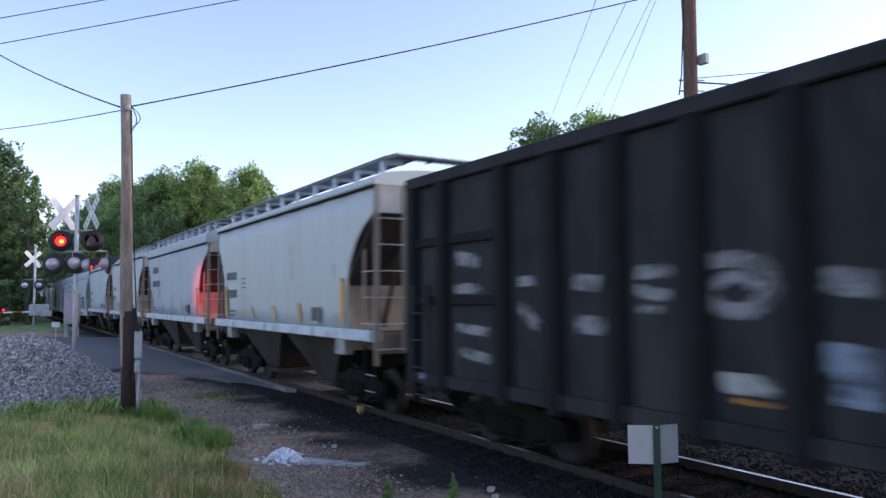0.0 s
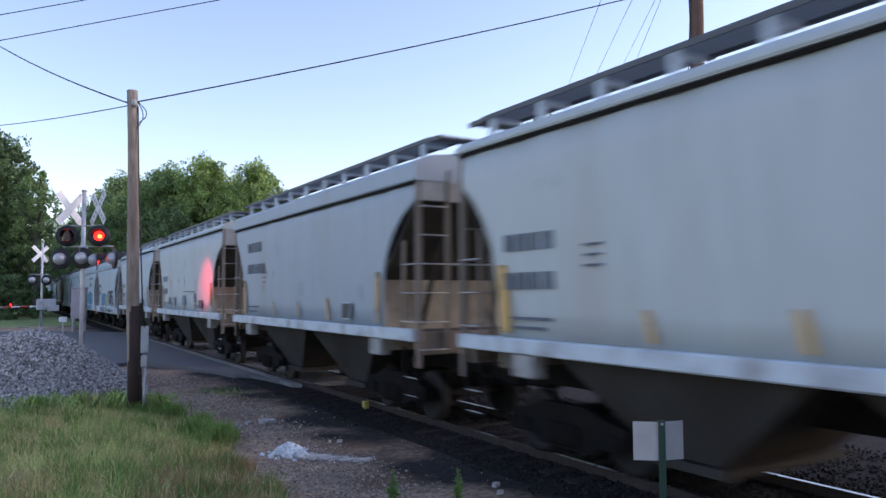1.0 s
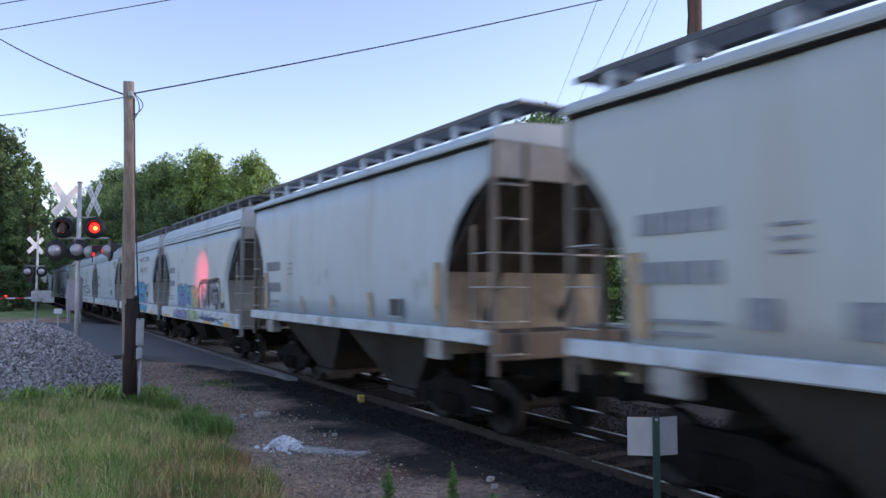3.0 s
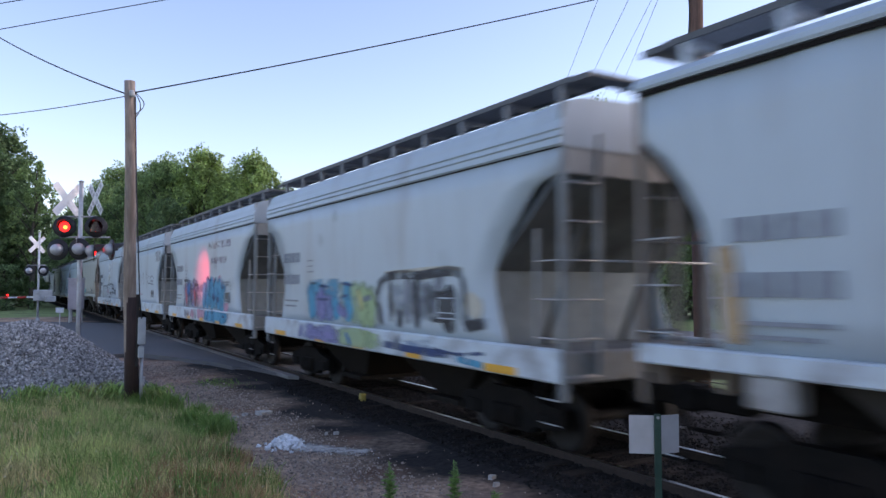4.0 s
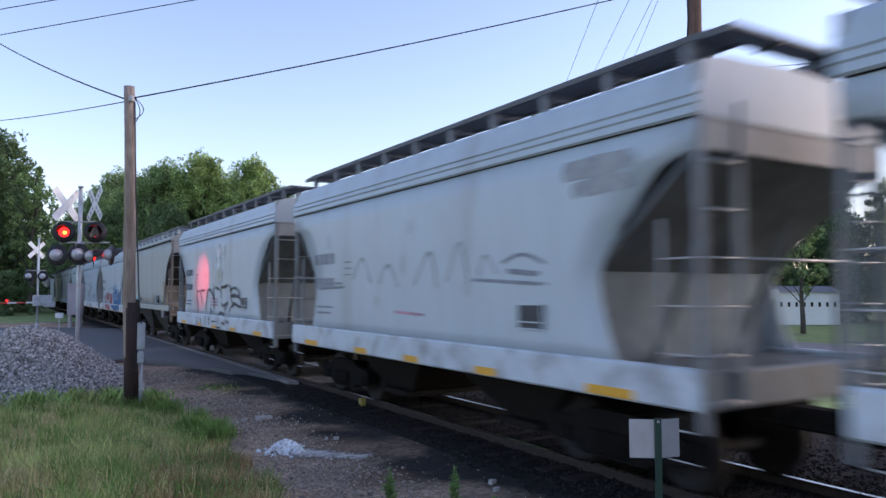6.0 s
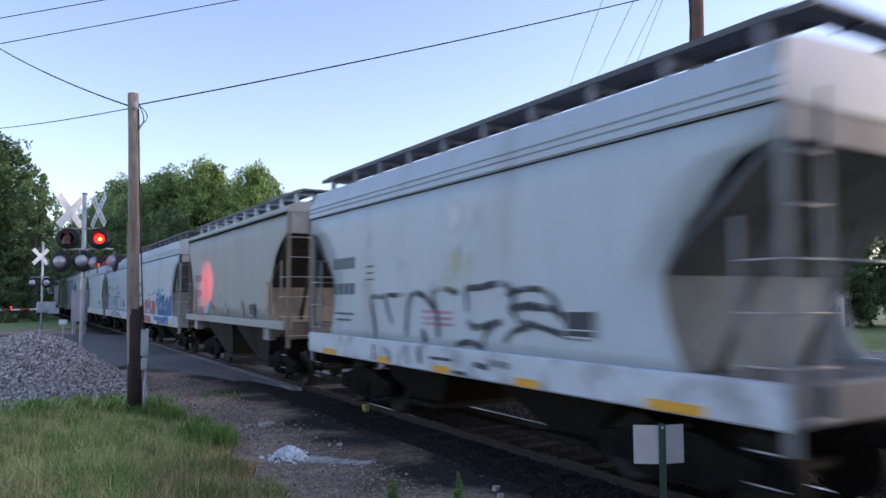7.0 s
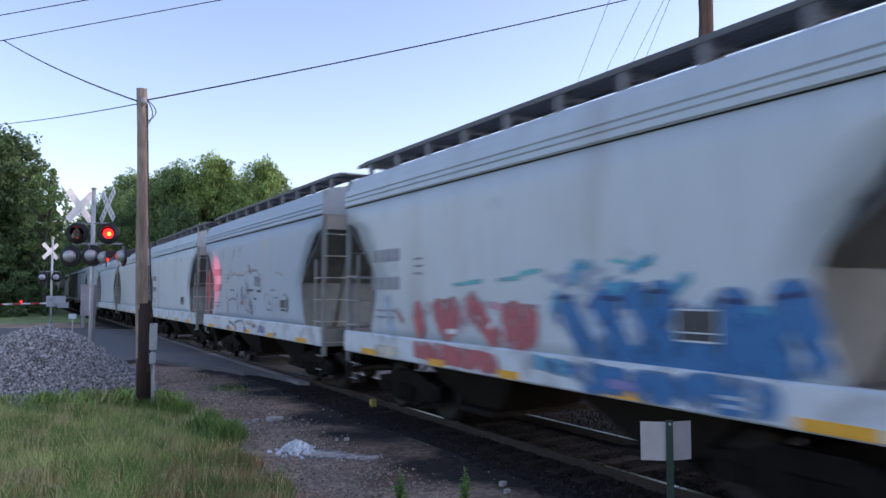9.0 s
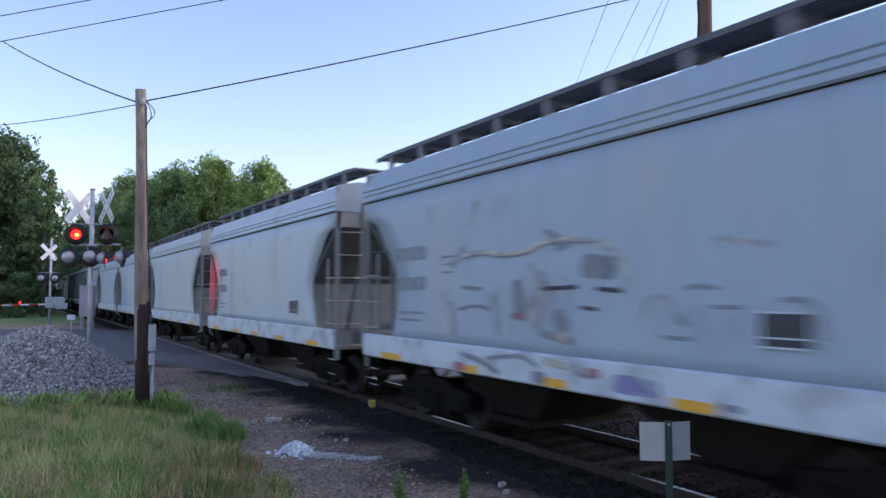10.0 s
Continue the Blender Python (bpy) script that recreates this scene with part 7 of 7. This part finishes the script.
def build_trees():
    kinds = {
        "tall": make_tree(15.5, 3.9, 3.0, leaf_mid, 330, 78, 0.30, 1, "tall broad leafy green tree with an uneven crown"),
        "light": make_tree(15.0, 3.6, 3.0, leaf_light, 330, 78, 0.30, 2, "leafy tree with caught light in its light green foliage"),
        "dark": make_tree(13.0, 3.6, 0.8, leaf_dark, 330, 78, 0.32, 3, "dense dark green tree with foliage down to the ground"),
        "thin": make_tree(12.0, 2.4, 4.0, leaf_mid, 42, 80, 0.30, 4, "slim tree with sparse airy foliage"),
        "bush": make_tree(4.5, 2.4, 0.1, leaf_dark, 45, 110, 0.26, 5, "low dense dark green thicket"),
    }
    rows = [
        # left of the track
        ("dark", -1.3, 95, 1.45), ("dark", -6.0, 92, 1.5), ("dark", -4.0, 104, 1.6), ("tall", -11, 98, 1.4), ("dark", -0.5, 125, 1.3), ("thin", 2.6, 88, 1.25), ("thin", 3.0, 104, 1.3), ("dark", 0.2, 155, 1.2),
        ("dark", 0.5, 190, 1.2), ("dark", 0.6, 235, 1.3), ("dark", 0.2, 290, 1.4), ("bush", 0.2, 84, 0.9), ("bush", 2.6, 98, 0.8), ("bush", -2.5, 82, 1.0), ("bush", 2.7, 118, 0.9), ("bush", -5.5, 80, 1.0),
        # beyond the track
        ("dark", 2, 412, 1.1), ("dark", 6, 415, 1.2), ("dark", 10, 412, 1.2), ("dark", 14, 410, 1.3), ("dark", -3, 414, 1.2), ("dark", 18, 415, 1.4), ("dark", 16, 250, 1.7), ("dark", 17, 310, 1.8), ("dark", 13.4, 97, 1.05), ("dark", 14.2, 126, 1.3), ("dark", 15, 155, 1.5), ("dark", 15.5, 200, 1.6), ("tall", 18, 145, 1.5), ("light", 20, 175, 1.6),
        ("light", 20.8, 70.0, 0.98), ("light", 17.0, 75.0, 1.03), ("tall", 13.8, 78.5, 0.95), ("light", 18.6, 79, 0.98), ("tall", 15.4, 84, 1.0), ("tall", 13.4, 90.0, 0.98), ("dark", 20.0, 76, 1.0), ("dark", 23.2, 68.0, 0.88), ("dark", 13.6, 104, 0.95), ("tall", 13.2, 118, 1.0),
        ("tall", 14, 140, 1.0), ("dark", 14, 170, 1.0), ("dark", 14, 210, 1.1), ("dark", 24, 84, 1.0), ("dark", 19, 100, 1.0), ("dark", 17, 66.5, 0.62), ("dark", 20, 62.5, 0.58), ("dark", 13.4, 72, 0.75),
        ("dark", 28, 72, 0.75), ("dark", 33, 76, 0.75), ("dark", 40, 78, 0.8), ("dark", 48, 74, 0.8), ("dark", 56, 74, 0.85), ("dark", 64, 70, 0.9),
        ("light", 41.6, 56.0, 1.10), ("tall", 44.6, 53.8, 1.28), ("light", 48.6, 51.0, 1.36), ("dark", 52, 49, 1.0),
        ("dark", 76, 62, 1.0), ("dark", 84, 58, 1.05), ("dark", 90, 52, 1.1), ("tall", 95, 46, 1.2), ("dark", 98, 38, 1.2), ("dark", 100, 28, 1.2), ("tall", 70, 58, 1.1), ("tall", 102, 18, 1.1),
        ("dark", 80, 66, 1.1), ("dark", 88, 62, 1.2), ("dark", 94, 56, 1.15), ("dark", 99, 48, 1.2), ("dark", 92, 44, 1.0), ("dark", 104, 42, 1.2), ("dark", 87, 50, 0.9), ("dark", 104, 34, 1.2), ("dark", 80, 54, 0.85), ("dark", 72, 66, 1.0), ("dark", 60, 64, 0.9), ("dark", 54, 66, 0.9),
        ("thin", 61.6, 39.0, 0.95), ("tall", 66, 30, 0.9), ("dark", 78, 24, 1.0),
    ]
    used = set()
    rng = random.Random(8)
    for kind, x, y, s in rows:
        src = kinds[kind]
        m = pose(x, y, ground_z(x, y), 0, 0, rng.uniform(0, 360))
        if kind not in used:
            used.add(kind)
            src.matrix_basis = m
            src.scale = (s, s, s)
        else:
            c = copy_thing(src, m)
            c.scale = (s, s, s)


def build_house():
    siding = material("white_clapboard", (0.88, 0.88, 0.87), 0.6, vary=0.05, scale=4, bump=0.05)
    dark_glass = material("dark_window_glass", (0.03, 0.035, 0.04), 0.15, vary=0.1, scale=4, bump=0)
    shingle = material("grey_shingle", (0.22, 0.22, 0.23), 0.9, vary=0.2, scale=6, bump=0.3)
    h = thing("house", "long low white clapboard house with a columned porch", "house", pose(74.5, 48.7, -1.6, 0, 0, -31.3))
    part("wall", boxes((-1.6, 5.6, 0, 5, 0, 3.6), (-5.4, -1.6, 1.6, 5, 0, 3.8)), siding, h)
    part("porch_roof", boxes((-5.6, -1.4, -0.6, 2.0, 2.9, 3.9), bevel=0.05), siding, h)
    part("upper_storey", boxes((-4.8, -2.4, 1.8, 4.6, 3.9, 4.7)), siding, h)
    bm = bmesh.new()
    prism(bm, [(-0.3, 3.6), (2.5, 4.3), (5.3, 3.6)], "x", -1.6, 5.9)
    part("roof", bm, shingle, h)
    for k in range(5):
        x = -5.3 + k * 0.93
        part("column", lathe(bmesh.new(), [(0.16, 0), (0.13, 0.2), (0.11, 2.6), (0.16, 2.9)], "z", 10, (x, -0.35, 0)), siding, h)
    for x in (-4.8, -3.9, -2.9, -2.0):
        part("window", boxes((x - 0.3, x + 0.3, 1.55, 1.598, 0.5, 2.5)), dark_glass, h)
    for k in range(8):
        x = -0.9 + k * 0.85
        w = part("window", boxes((x - 0.14, x + 0.14, -0.03, -0.003, 2.0, 2.5)), dark_glass, h)
        part("window_frame", boxes((x - 0.2, x + 0.2, -0.02, -0.002, 1.92, 1.98)), siding, w)


def build_ties():
    bm = boxes((-1.3, 1.3, -0.115, 0.115, -0.18, 0.0), bevel=0.012)
    bed = bpy.data.objects["track_bed"]
    first = part("tie", bm, tie_wood, bed)
    rng = random.Random(2)
    k = 0
    y = -1.5
    while y < 17.3:
        m = pose(TRACK_X + rng.uniform(-0.05, 0.05), y + rng.uniform(-0.03, 0.03), -0.118 + rng.uniform(-0.012, 0.01), 0, 0, rng.uniform(-1.2, 1.2))
        if k == 0:
            first.matrix_basis = m
        else:
            again(first, bed, m)
        k += 1
        y += 0.53


# which of the two upper lamps shines: times at which the light changes sides, left first
CHANGES = (0.55, 1.12, 1.70, 2.28, 2.85, 3.45, 4.12, 4.70, 5.30, 5.88, 6.48, 7.12, 7.66, 8.32, 8.88, 9.40)


def swing(shutter, phase):
    """Turns a lamp's added shutter half round at each change, over a tenth of a second."""
    rows, angle = [(0.0, 180.0 if phase == 0 else 0.0)], 180.0 if phase == 0 else 0.0
    for c in CHANGES:
        for k in range(4):
            rows.append((c + (k - 1.5) / 30, angle + 60.0 * k))
        angle += 180.0
    rows.append((10.0, angle))
    walk(shutter, [(t, pose(0, 0, 0, 0, 0, a)) for t, a in rows])


def motions():
    """The train rolls past at a steady speed and its wheels turn; the shutters added to the crossing lamps swing."""
    for car, mid in train:
        walk(car, [(t / 2, pose(TRACK_X, mid - SPEED * t / 2, 0)) for t in range(0, 21)])
    step = math.degrees(SPEED / FPS / 0.42)
    for wheel, a in turning:
        walk(wheel, [(k / FPS, pose(0, a, 0.42, step * k)) for k in range(0, 301)])
    for shutter, phase in shutters:
        swing(shutter, phase)


build_ground()
build_track()
build_road()
build_train()
build_poles()
build_crossing()
build_house()
build_trees()
build_trackside()
build_loose()
build_grass()
build_ties()
motions()
